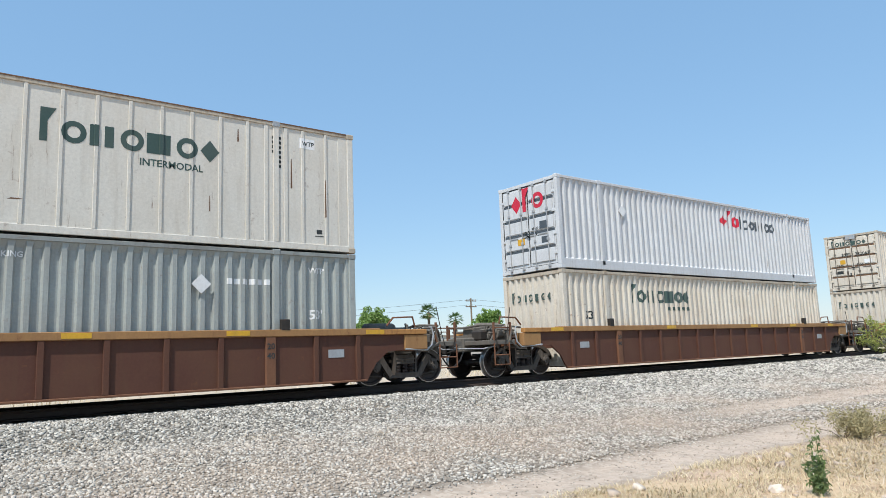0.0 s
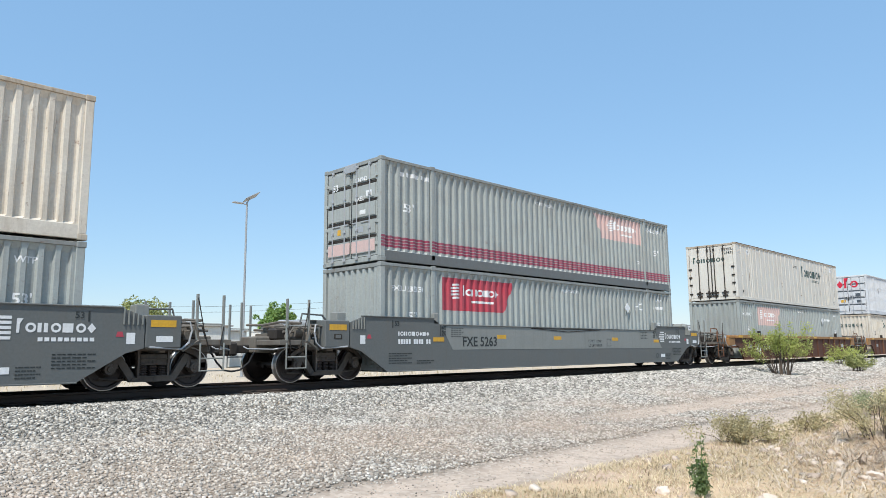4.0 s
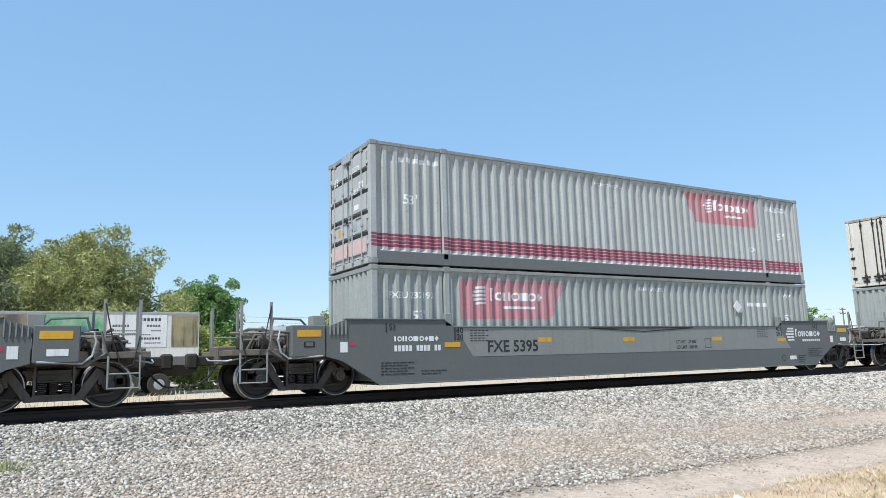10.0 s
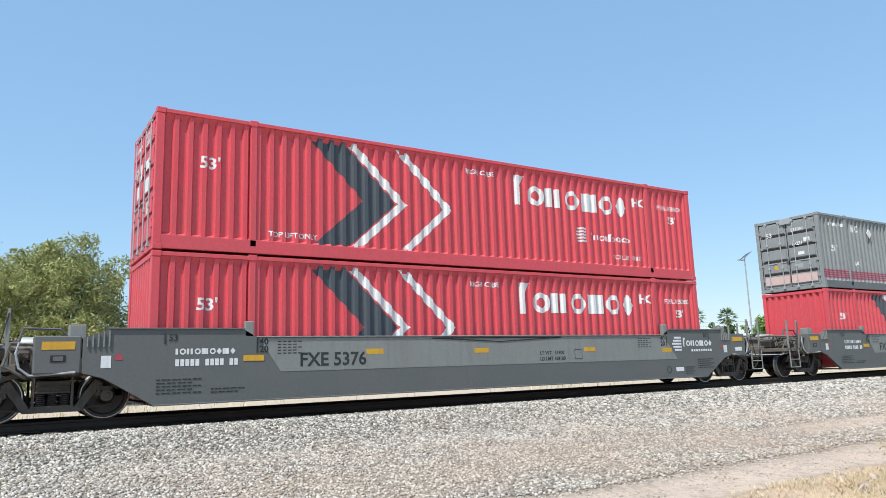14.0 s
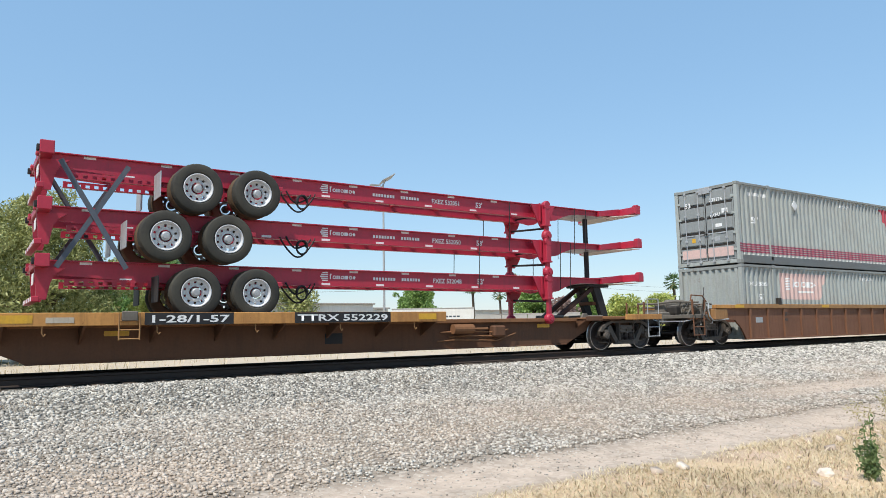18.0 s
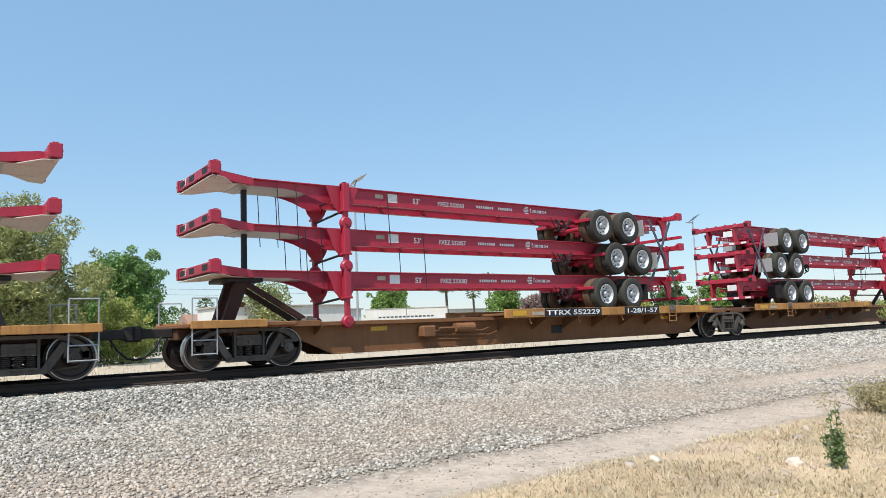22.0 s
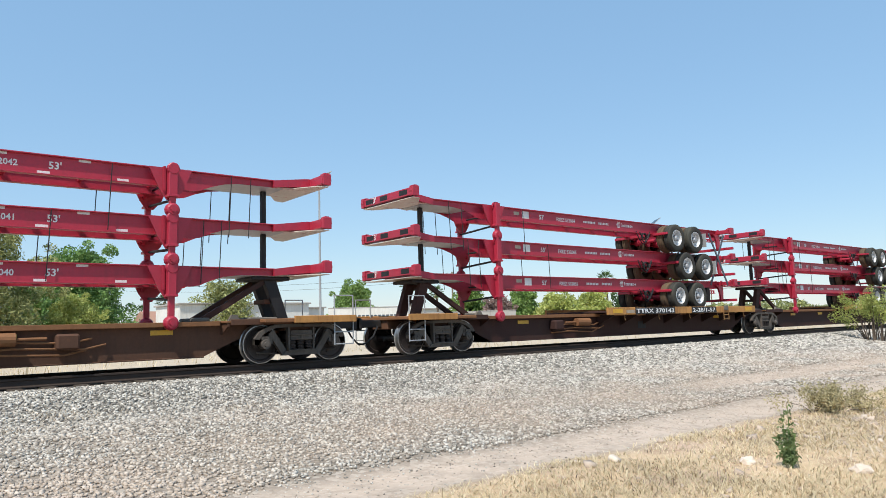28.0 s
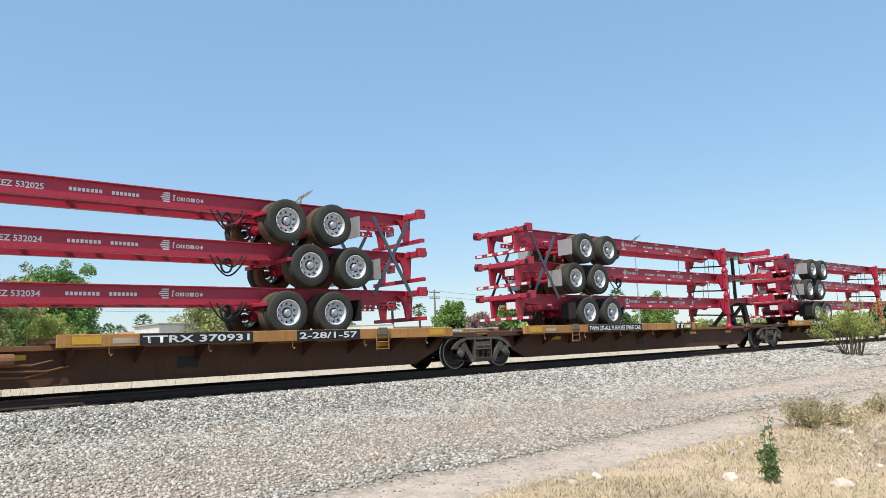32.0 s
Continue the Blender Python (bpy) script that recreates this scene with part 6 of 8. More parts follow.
def beam_words(c, text, back, number_only=False):
    """Lettering on the beam side that faces the camera; back: the chassis is turned about."""
    side = 1 if back else -1
    def put(me, x, z, h_mat, k=1.0):
        ob = paint_on("lettering", me, h_mat, c, 0, 0, face=0, k=k)
        for v in ob.data.vertices:
            px, _, pz = v.co
            v.co = (x - px if back else x + px, side * 0.5105, z + pz)
        return ob
    a, b, d, e, g = (10.35, 8.93, 7.2, 6.05, 5.8) if not back else (10.65, 9.84, 8.5, 6.45, 6.72)
    put(letters(text, 0.16), b, -0.25, "mark_white", 0.70)["serial"] = 1
    if number_only:
        return
    put(letters("53'", 0.16), a, -0.25, "mark_white", 0.85)
    bars = flat([[(0.1 * i, 0), (0.1 * i + 0.07, 0), (0.1 * i + 0.07, 0.09), (0.1 * i, 0.09)] for i in range(17) if i not in (8, 9)])
    put(bars, d, -0.22, "mark_white", 0.8)
    if back:
        put(flat([[(0, 0), (0.3, 0), (0.3, 0.22), (0, 0.22)]]), 11.42, -0.27, "mark_white")
        put(flat([[(0, 0), (0.24, 0), (0.24, 0.1), (0, 0.1)]]), 11.78, -0.19, "worn_beige")
    me, w = word_blocks(BRAND, 0.15)
    put(me, e, -0.22, "mark_white", 0.68 / w)
    em = flat([[(0.03 * abs(i - 2), 0.045 * i), (0.2, 0.045 * i), (0.2, 0.045 * i + 0.028), (0.03 * abs(i - 2), 0.045 * i + 0.028)] for i in range(5)])
    put(em, g, -0.26, "mark_white")


def hose_loops(c, x, back):
    """Sagging air hoses with a coil, below the beam in front of the bogie."""
    side = 1 if back else -1
    for j in range(2):
        pts = []
        for i in range(15):
            a = i / 14
            sag = (0.42 - 0.18 * j) * math.sin(math.pi * a) ** 0.8
            pts.append((x - 0.1 + 0.12 * j + a * (0.85 - 0.25 * j), side * (0.56 + 0.06 * j), -0.34 - sag + 0.02 * math.sin(9 * a + 2 * j)))
        part("air_hose", Shape().tube(pts, 0.02), "black", c)
    ring = [(x + 0.4 + 0.13 * math.cos(i * 0.5), side * (0.60 + 0.004 * i), -0.56 + 0.16 * math.sin(i * 0.5)) for i in range(20)]
    part("hose_coil", Shape().tube(ring, 0.024), "black", c)


def stack_bracing(tops, back):
    """Black posts, crossed straps and cables that hold a stack of three chassis together, in the chassis' own x."""
    s = thing("stack_bracing", "black steel posts and crossed straps holding stacked chassis", "bracing", "stack bracings")
    k = 1 if back else -1
    lo, mid, hi = tops
    part("post", Shape().box(14.95, 15.06, -0.06, 0.06, lo + 0.01, hi - 0.17, 0.008), "black", s)
    for y in (k * 0.98, -k * 0.9):
        for x0, x1 in ((0.36, 1.55), (1.55, 0.36)):
            q = Vector((x1 - x0, 0, hi - lo + 0.05)).normalized()
            n = Vector((-q.z, 0, q.x)) * 0.048
            a, b = Vector((x0, y + 0.02 * (x1 - x0), lo - 0.16)), Vector((x1, y + 0.02 * (x1 - x0), hi - 0.22))
            v = [a - n, a + n, b + n, b - n]
            part("strap", Shape().add([(p.x, p.y - 0.01, p.z) for p in v] + [(p.x, p.y + 0.01, p.z) for p in v], [(0, 1, 2, 3), (7, 6, 5, 4), (0, 4, 5, 1), (1, 5, 6, 2), (2, 6, 7, 3), (3, 7, 4, 0)]), "strap", s)
    for x, a, b in ((11.42, mid, hi), (13.92, mid, hi), (14.38, mid, hi), (10.35, lo, mid), (13.3, lo, mid), (13.7, lo, mid)):
        for y in (-0.6, 0.6):
            part("tie_cable", Shape().rod((x, y, a - 0.36), (x + 0.06, y, b - 0.02), 0.011, 5), "black", s)
    return s


# ---- stones, sleepers and plants ----


def place(az, far):
    """A point far metres from the eye at a bearing of az degrees from the track's normal."""
    return far * math.sin(radians(az)), EYE[1] + far * math.cos(radians(az))


def raw_mesh(name, co, faces):
    """A mesh from arrays: co (n, 3) and faces (m, k)."""
    me = bpy.data.meshes.new(name)
    k = faces.shape[1]
    me.vertices.add(len(co))
    me.vertices.foreach_set("co", co.astype(np.float32).ravel())
    me.loops.add(faces.size)
    me.loops.foreach_set("vertex_index", faces.astype(np.int32).ravel())
    me.polygons.add(len(faces))
    me.polygons.foreach_set("loop_start", np.arange(0, faces.size, k, dtype=np.int32))
    me.update(calc_edges=True)
    return me


CUBE = np.array([(-1, -1, -1), (1, -1, -1), (1, 1, -1), (-1, 1, -1), (-1, -1, 1), (1, -1, 1), (1, 1, 1), (-1, 1, 1)], float)
CUBE_F = np.array([(0, 3, 2, 1), (4, 5, 6, 7), (0, 1, 5, 4), (1, 2, 6, 5), (2, 3, 7, 6), (3, 0, 4, 7)])


def stones(name, x, y, size, rng, sink=0.3):
    """Angular broken stones lying on the ground."""
    n = len(x)
    v = CUBE[None] * rng.uniform(0.45, 1.0, (n, 8, 3))
    v *= (rng.uniform(0.6, 1.1, (n, 1, 3)) * (1, 1, 0.75)) * size[:, None, None] * 0.5
    a, b = rng.uniform(0, 6.28, n), rng.normal(0, 0.45, n)
    ca, sa, cb, sb = np.cos(a)[:, None], np.sin(a)[:, None], np.cos(b)[:, None], np.sin(b)[:, None]
    px, py, pz = v[..., 0], v[..., 1], v[..., 2]
    py, pz = py * cb - pz * sb, py * sb + pz * cb
    px, py = px * ca - py * sa, px * sa + py * ca
    co = np.stack([px + x[:, None], py + y[:, None], pz + (ground_z(x, y) + size * (0.5 - sink) * 0.6)[:, None]], -1).reshape(-1, 3)
    faces = (CUBE_F[None] + 8 * np.arange(n)[:, None, None]).reshape(-1, 4)
    return raw_mesh(name, co, faces)


def stone_mat(name, lo, mid, hi):
    m, nt, bs = nodes_of(name)
    g = nt.nodes.new("ShaderNodeNewGeometry")
    cr = nt.nodes.new("ShaderNodeValToRGB")
    nt.links.new(g.outputs["Random Per Island"], cr.inputs[0])
    e = cr.color_ramp.elements
    e[0].color, e[1].color = (*lo, 1), (*hi, 1)
    e.new(0.55).color = (*mid, 1)
    n = nd(nt, "ShaderNodeTexNoise", Scale=40.0, Detail=4.0)
    nt.links.new(g.outputs["Position"], n.inputs["Vector"])
    c = mixed(nt, mult(nt, ramp(nt, n.outputs[0], 0.35, 0.8), 0.4), cr.outputs[0], tint(mid, 0.7))
    tan = nd(nt, "ShaderNodeTexNoise", Scale=0.5, Detail=3.0)
    nt.links.new(g.outputs["Position"], tan.inputs["Vector"])
    sep = nt.nodes.new("ShaderNodeSeparateXYZ")
    nt.links.new(g.outputs["Position"], sep.inputs[0])
    away = mult(nt, ramp(nt, sep.outputs[1], -3.0, -7.5), ramp(nt, tan.outputs[0], 0.30, 0.62))
    c = mixed(nt, mult(nt, away, 0.6), c, (0.50, 0.385, 0.295))
    nt.links.new(c, bs.inputs["Base Color"])
    bs.inputs["Roughness"].default_value = 0.9
    return m


M["ballast"] = stone_mat("broken_ballast", (0.10, 0.092, 0.077), (0.40, 0.370, 0.323), (0.69, 0.645, 0.572))
M["fieldstone"] = stone_mat("pale_field_stone", (0.36, 0.28, 0.215), (0.55, 0.45, 0.36), (0.72, 0.62, 0.52))


def ballast_bed():
    rng = np.random.RandomState(11)
    n = 300000
    x, y = rng.uniform(-9, 62, n), rng.uniform(-10.4, -1.35, n)
    far = np.hypot(x - EYE[0], y - EYE[1])
    near_rut, _ = ruts(x)
    edge = y - near_rut + 0.35 * rough_field(x, y, 1.5, 8)
    in_rut = rut_depth(x, y + 0.2 * rough_field(x, y, 2.0, 18))
    keep = step(-0.9, 0.3, edge) * (1 - 0.58 * in_rut)
    keep = keep * np.clip(1.1 - 0.45 * step(-4, -8, y) * (0.6 + rough_field(x, y, 0.9, 9)), 0.15, 1)
    keep *= np.clip(14.0 / far, 0, 1) ** 0.9
    seen = x > -0.50 * (y - EYE[1]) - 0.5
    ok = (rng.uniform(0, 1, n) < keep) & seen
    x, y, far, in_rut = x[ok], y[ok], far[ok], in_rut[ok]
    size = rng.uniform(0.034, 0.070, len(x)) * (1 + 0.9 * np.clip(far / 14 - 1, 0, 3))
    size *= np.where(y < -5.5, 0.85, 1.0) * (1 - 0.55 * in_rut)
    ob = part("ballast_stones", stones("ballast_stones", x, y, size, rng), "ballast")
    tagged(ob, "loose angular grey ballast stones beside the rails", "ballast", kind="stuff")
    n = 9000
    x, y = rng.uniform(-9, 60, n), rng.uniform(1.4, 3.4, n)
    ob = part("ballast_stones", stones("ballast_stones", x, y, rng.uniform(0.04, 0.08, n), rng), "ballast")
    tagged(ob, "loose grey ballast beyond the far rail", "ballast", kind="stuff")


ballast_bed()


def field_stones():
    rng = np.random.RandomState(5)
    rock = {}
    spots = [(6.95, -11.85, 0.2), (7.35, -12.75, 0.22), (10.3, -13.6, 0.2), (9.4, -13.2, 0.22), (7.6, -14.0, 0.2), (12.2, -14.4, 0.22), (8.2, -11.6, 0.14), (14.0, -13.2, 0.3), (15.5, -13.8, 0.26), (11.0, -14.2, 0.18), (5.6, -12.9, 0.16), (17.0, -13.0, 0.34), (9.2, -14.6, 0.16), (13.0, -12.2, 0.2), (19.0, -14.0, 0.3), (16.0, -15.0, 0.3)]
    for x, y, s in spots:
        bm = bmesh.new()
        bmesh.ops.create_icosphere(bm, subdivisions=2, radius=s / 2)
        for v in bm.verts:
            v.co *= 0.8 + 0.5 * noise.noise(v.co * (2.2 / s) + Vector((x, y, 0)))
            v.co.z *= 0.62
        me = bpy.data.meshes.new("field_stone")
        bm.to_mesh(me)
        bm.free()
        ob = part("field_stone", me, "fieldstone")
        ob.location = (x, y, float(ground_z(x, y)) + s * 0.12)
        tagged(ob, "pale rounded stone half sunk in dry earth", "stone", "field stones")
    n = 15000
    x = 2 + 43 * rng.uniform(0, 1, n) ** 1.3
    y = rng.uniform(-19, -10.3, n)
    ok = (x > 8.5) & (y < -10.8) | (rng.uniform(0, 1, n) < 0.12)
    x, y = x[ok], y[ok]
    size = 0.02 + 0.14 * rng.uniform(0, 1, len(x)) ** 5
    tagged(part("rubble", stones("rubble", x, y, size, rng, 0.4), "fieldstone"), "small pale stones strewn on dug earth", "rubble", kind="stuff")


field_stones()


def blades(name, x, y, length, rng, mat, lean, label, width=0.008, base=None):
    """Loose grass blades as thin bent strips."""
    n = len(x)
    a = rng.uniform(0, 6.28, n)
    tilt = np.abs(rng.normal(lean, 0.3, n))
    z = (ground_z(x, y) if base is None else base) - 0.01
    dx, dy = np.cos(a) * np.sin(tilt) * length, np.sin(a) * np.sin(tilt) * length
    dz = np.abs(np.cos(tilt)) * length + 0.01
    w = width * rng.uniform(0.6, 1.4, n)
    wx, wy = -np.sin(a) * w, np.cos(a) * w
    p0 = np.stack([x - wx, y - wy, z], -1)
    p1 = np.stack([x + wx, y + wy, z], -1)
    p2 = np.stack([x + dx * 0.5 + wx * 0.7, y + dy * 0.5 + wy * 0.7, z + dz * 0.62], -1)
    p3 = np.stack([x + dx * 0.5 - wx * 0.7, y + dy * 0.5 - wy * 0.7, z + dz * 0.62], -1)
    p4 = np.stack([x + dx * 1.1, y + dy * 1.1, z + dz * 0.95], -1)
    co = np.stack([p0, p1, p2, p3, p4], 1).reshape(-1, 3)
    i = 5 * np.arange(n)
    me = bpy.data.meshes.new(name)
    tri = np.concatenate([np.stack([i, i + 1, i + 2], 1), np.stack([i, i + 2, i + 3], 1), np.stack([i + 3, i + 2, i + 4], 1)])
    me = raw_mesh(name, co, tri)
    return tagged(part(name, me, mat), label, "grass", kind="stuff")


def grasses():
    rng = np.random.RandomState(21)
    n = 400000
    x, y = rng.uniform(0.5, 18, n), rng.uniform(-17.5, -9.3, n)
    near_rut, _ = ruts(x)
    edge = near_rut - 0.45 - y + 0.45 * rough_field(x, y, 1.7, 12)
    bare = rough_field(x, y, 0.9, 13) + 0.6 * rough_field(x, y, 3.0, 14)
    edge_fade = step(0.5, 3.2, x + 0.8 * rough_field(x, y, 1.2, 20)) * step(-17.5, -14.8, y + 0.8 * rough_field(x, y, 1.2, 22)) * step(18, 15, x)
    keep = edge_fade * step(0.0, 0.6, edge) * np.clip(0.85 - 1.7 * bare, 0.18, 1) * (1 - 0.93 * step(7.5, 10.5, x) * step(-11.6, -12.8, y))
    ok = rng.uniform(0, 1, n) < keep
    x, y = x[ok], y[ok]
    blades("dry_grass", x, y, rng.uniform(0.025, 0.10, len(x)), rng, "straw", 1.15, "short straw-coloured dry grass", 0.005)
    n = 105000
    x, y = 8.0 + 26 * rng.uniform(0, 1, n) ** 1.6, rng.normal(-14.1, 1.5, n)
    keep = np.clip(0.5 + rough_field(x, y, 0.8, 15) * 2.0, 0.12, 1)
    ok = (rng.uniform(0, 1, n) < keep * step(7.5, 11.0, x)) & (y < -11 + 0.6 * rough_field(x, y, 1.1, 19))
    x, y = x[ok], y[ok]
    blades("dead_stalks", x, y, rng.uniform(0.05, 0.24, len(x)), rng, "stalk", 1.5, "dead grey stalks on dug earth", 0.008)
    n = 9000
    x, y = rng.uniform(17, 75, n), rng.normal(-11.9, 0.8, n)
    x2, y2 = rng.uniform(20, 70, n), rng.normal(-14.6, 0.9, n)
    x, y = np.concatenate([x, x2]), np.concatenate([y, y2])
    ok = rng.uniform(0, 1, 2 * n) < np.clip(0.15 + 1.8 * rough_field(x, y, 0.7, 16), 0, 1) * 0.6
    x, y = x[ok], y[ok]
    blades("green_grass", x, y, rng.uniform(0.12, 0.34, len(x)), rng, "weed", 0.35, "low yellow-green weeds along the earth bank", 0.012)
    xs, ys, tall = [], [], []
    for i in range(30):
        cx, cy = 13.6 + abs(rng.normal(0, 2.3)), rng.normal(-13.85, 0.4)
        k = rng.randint(40, 90)
        xs.append(rng.normal(cx, 0.09, k))
        ys.append(rng.normal(cy, 0.09, k))
        tall.append(rng.uniform(0.3, 1.0, k) * rng.uniform(0.32, 0.72))
    for i in range(34):
        cx = rng.uniform(21, 34)
        k = rng.randint(20, 44)
        xs.append(rng.normal(cx, 0.13, k))
        ys.append(rng.normal(-15.0 - 0.05 * (cx - 20) + rng.normal(0, 0.4), 0.13, k))
        tall.append(rng.uniform(0.3, 1.0, k) * rng.uniform(0.3, 0.55))
    x, y, tall = np.concatenate(xs), np.concatenate(ys), np.concatenate(tall)
    blades("tall_grass", x, y, tall, rng, "wisp", 0.55, "tufts of tall wispy green grass on the bank", 0.0042)
    n = 9000
    x, y = rng.uniform(2, 13, n), rng.uniform(-16, -10.6, n)
    ok = rng.uniform(0, 1, n) < np.clip(0.35 + 1.2 * rough_field(x, y, 1.3, 25), 0.05, 1) * step(-10.2, -11.2, y + 0.5 * rough_field(x, y, 1.7, 12)) * step(1.5, 4.0, x)
    x, y = x[ok], y[ok]
    blades("dry_weeds", x, y, rng.uniform(0.03, 0.11, len(x)), rng, "twig", 1.0, "dark dry weed stems in straw-coloured grass", 0.004)
    n = 2600
    x, y = 10 + 14 * rng.uniform(0, 1, n) ** 1.3, rng.normal(-13.9, 0.8, n)
    blades("woody_debris", x, y, rng.uniform(0.12, 0.5, n), rng, "twig", 1.5, "broken dead twigs lying on dug earth", 0.008)
    xs, ys = [], []
    for cx, cy, r, k in ((4.85, -4.3, 0.25, 220), (2.3, -3.6, 0.3, 260), (0.55, -2.9, 0.3, 220), (7.7, -2.95, 0.3, 200), (10.2, -3.4, 0.4, 220), (13.0, -3.9, 0.4, 160), (6.4, -5.4, 0.35, 120), (9.5, -5.6, 0.3, 120), (1.6, -4.4, 0.3, 120)):
        xs.append(rng.normal(cx, r * 1.1, k))
        ys.append(rng.normal(cy, r * 0.7, k))
    x, y = np.concatenate(xs), np.concatenate(ys)
    blades("ballast_weeds", x, y, rng.uniform(0.04, 0.11, len(x)), rng, "stalk", 0.9, "small dry weed tufts growing through the ballast", 0.006)
    x, y = rng.normal(-0.55, 0.32, 900), rng.normal(-4.7, 0.25, 900)
    blades("green_weed", x, y, rng.uniform(0.05, 0.2, 900), rng, "weed", 0.6, "low green weed in the ballast", 0.008)
    n = 26000
    x, y = rng.uniform(-10, 90, n), rng.uniform(4.0, 26, n)
    ok = rng.uniform(0, 1, n) < np.clip(0.25 + rough_field(x, y, 0.5, 17), 0, 1)
    x, y = x[ok], y[ok]
    blades("dry_grass", x, y, rng.uniform(0.08, 0.35, len(x)), rng, "straw", 0.6, "sparse dry grass beyond the railway", 0.014)


grasses()


def leaves(centres, radii, n, size, rng, shell=0.55, slim=0.45):
    """Leaf quads scattered through ellipsoid clumps."""
    centres, radii = np.array(centres, float), np.array(radii, float)
    w = radii.prod(1) ** 0.67
    pick = rng.choice(len(centres), n, p=w / w.sum())
    d = rng.normal(0, 1, (n, 3))
    d /= np.linalg.norm(d, axis=1)[:, None]
    r = shell + (1 - shell) * rng.uniform(0, 1, n) ** 0.6
    r *= rng.uniform(0.82, 1.12, n)
    p = centres[pick] + d * radii[pick] * r[:, None]
    u = rng.normal(0, 1, (n, 3))
    u /= np.linalg.norm(u, axis=1)[:, None]
    v = np.cross(u, rng.normal(0, 1, (n, 3)))
    v /= np.linalg.norm(v, axis=1)[:, None]
    s = size * rng.uniform(0.6, 1.4, n)[:, None]
    co = np.stack([p - u * s, p + v * s * slim, p + u * s, p - v * s * slim], 1).reshape(-1, 3)
    return raw_mesh("crown", co, (np.arange(n)[:, None] * 4 + np.arange(4)[None]))


def tree(az, far, width, top, mat, label, n=7000, size=0.16, seed=1, low=0.5, category="tree", shell=0.5, slim=0.45, fringe=14):
    """A broad-leaved tree: trunk, limbs and a crown of leaf clumps; width and top (above the rails) in metres."""
    rng = np.random.RandomState(seed)
    x, y = place(az, far)
    g = float(ground_z(x, y))
    t = thing("tree", label, category, "trees behind the railway", (x, y, g))
    h = top - g
    trunk = Shape().rod((0, 0, -0.1), (0.1, 0, h * 0.3), width * 0.045, 9, width * 0.032)
    limbs = Shape()
    cen, rad = [], []
    k = 32
    for i in range(k):
        a = i * 2.4 + rng.uniform(-0.4, 0.4)
        q = (i + 0.5) / k
        rr = width * 0.5 * (0.28 + 0.60 * math.sin(math.pi * min(1, 0.18 + q * 0.75)) ** 0.8) * rng.uniform(0.55, 0.95)
        z = h * (0.10 + low * 0.45 + (0.80 - low * 0.45) * q) * rng.uniform(0.92, 1.0)
        c = (rr * math.cos(a) * (1 - 0.55 * q), rr * math.sin(a) * (1 - 0.55 * q), z)
        cen.append(c)
        s = width * rng.uniform(0.12, 0.22) * (1.15 - 0.35 * q)
        rad.append((s, s, s * 0.8))
        limbs.rod((0.1, 0, h * 0.28), (c[0] * 0.6, c[1] * 0.6, h * 0.3 + (z - h * 0.3) * 0.6), width * 0.016, 6, width * 0.008)
        limbs.rod((c[0] * 0.6, c[1] * 0.6, h * 0.3 + (z - h * 0.3) * 0.6), c, width * 0.008, 5, 0.01)
    for i in range(fringe):
        a, q = rng.uniform(0, 6.28), rng.uniform(0.35, 1.0)
        rr = width * 0.5 * rng.uniform(0.75, 1.05) * math.sin(math.pi * min(0.98, 0.25 + 0.62 * q))
        cen.append((rr * math.cos(a), rr * math.sin(a), h * (low * 0.5 + (1.0 - low * 0.5) * q) * 0.97))
        s = width * rng.uniform(0.03 if fringe > 14 else 0.05, 0.09)
        rad.append((s, s, s * 0.8))
    part("trunk", trunk, "bark", t)
    part("limb", limbs, "bark", t)
    part("crown", leaves(cen, rad, n, size, rng, shell, slim), mat, t)
    return t


def palm(az, far, top, seed, label="slender fan palm with a shaggy green head"):
    rng = np.random.RandomState(seed)
    x, y = place(az, far)
    g = float(ground_z(x, y))
    t = thing("palm_tree", label, "palm", "palms behind the railway", (x, y, g))
    h = top - g - 1.1
    part("trunk", Shape().rod((0, 0, -0.1), (0.1, 0, h * 0.5), 0.19, 8, 0.15).rod((0.1, 0, h * 0.5), (0.0, 0, h), 0.15, 8, 0.14), "bark", t)
    head = Shape()
    for i in range(34):
        a = i * 2.4 + rng.uniform(-0.2, 0.2)
        up = 1.35 - 2.1 * i / 34 + rng.uniform(-0.1, 0.1)
        out = Vector((math.cos(a) * math.cos(up), math.sin(a) * math.cos(up), math.sin(up)))
        side = Vector((-math.sin(a), math.cos(a), 0))
        root = Vector((0, 0, h))
        hub = root + out * 0.55
        head.add([root - side * 0.02, root + side * 0.02, hub + side * 0.015, hub - side * 0.015], [(0, 1, 2, 3)])
        for m in range(9):
            b = (m - 4) * 0.27
            tip = hub + (out * math.cos(b) + side * math.sin(b)) * rng.uniform(0.55, 0.8) + Vector((0, 0, -0.14 * abs(b) - 0.08))
            w = side * math.cos(b) * 0.05 + Vector((0, 0, 0.02))
            mid = hub.lerp(tip, 0.5)
            head.add([hub, mid - w, tip, mid + w], [(0, 1, 2, 3)])
    part("crown", head.mesh("crown"), "leaf_dark", t)
    skirt = Shape()
    for i in range(26):
        a = i * 2.4
        top = Vector((0.12 * math.cos(a), 0.12 * math.sin(a), h - 0.02))
        low = Vector((0.42 * math.cos(a), 0.42 * math.sin(a), h - rng.uniform(0.5, 0.9)))
        w = Vector((-math.sin(a), math.cos(a), 0)) * 0.06
        skirt.add([top, low - w, low + w], [(0, 1, 2)])
    part("dead_fronds", skirt.mesh("dead_fronds"), "leaf_dry", t)
    return t


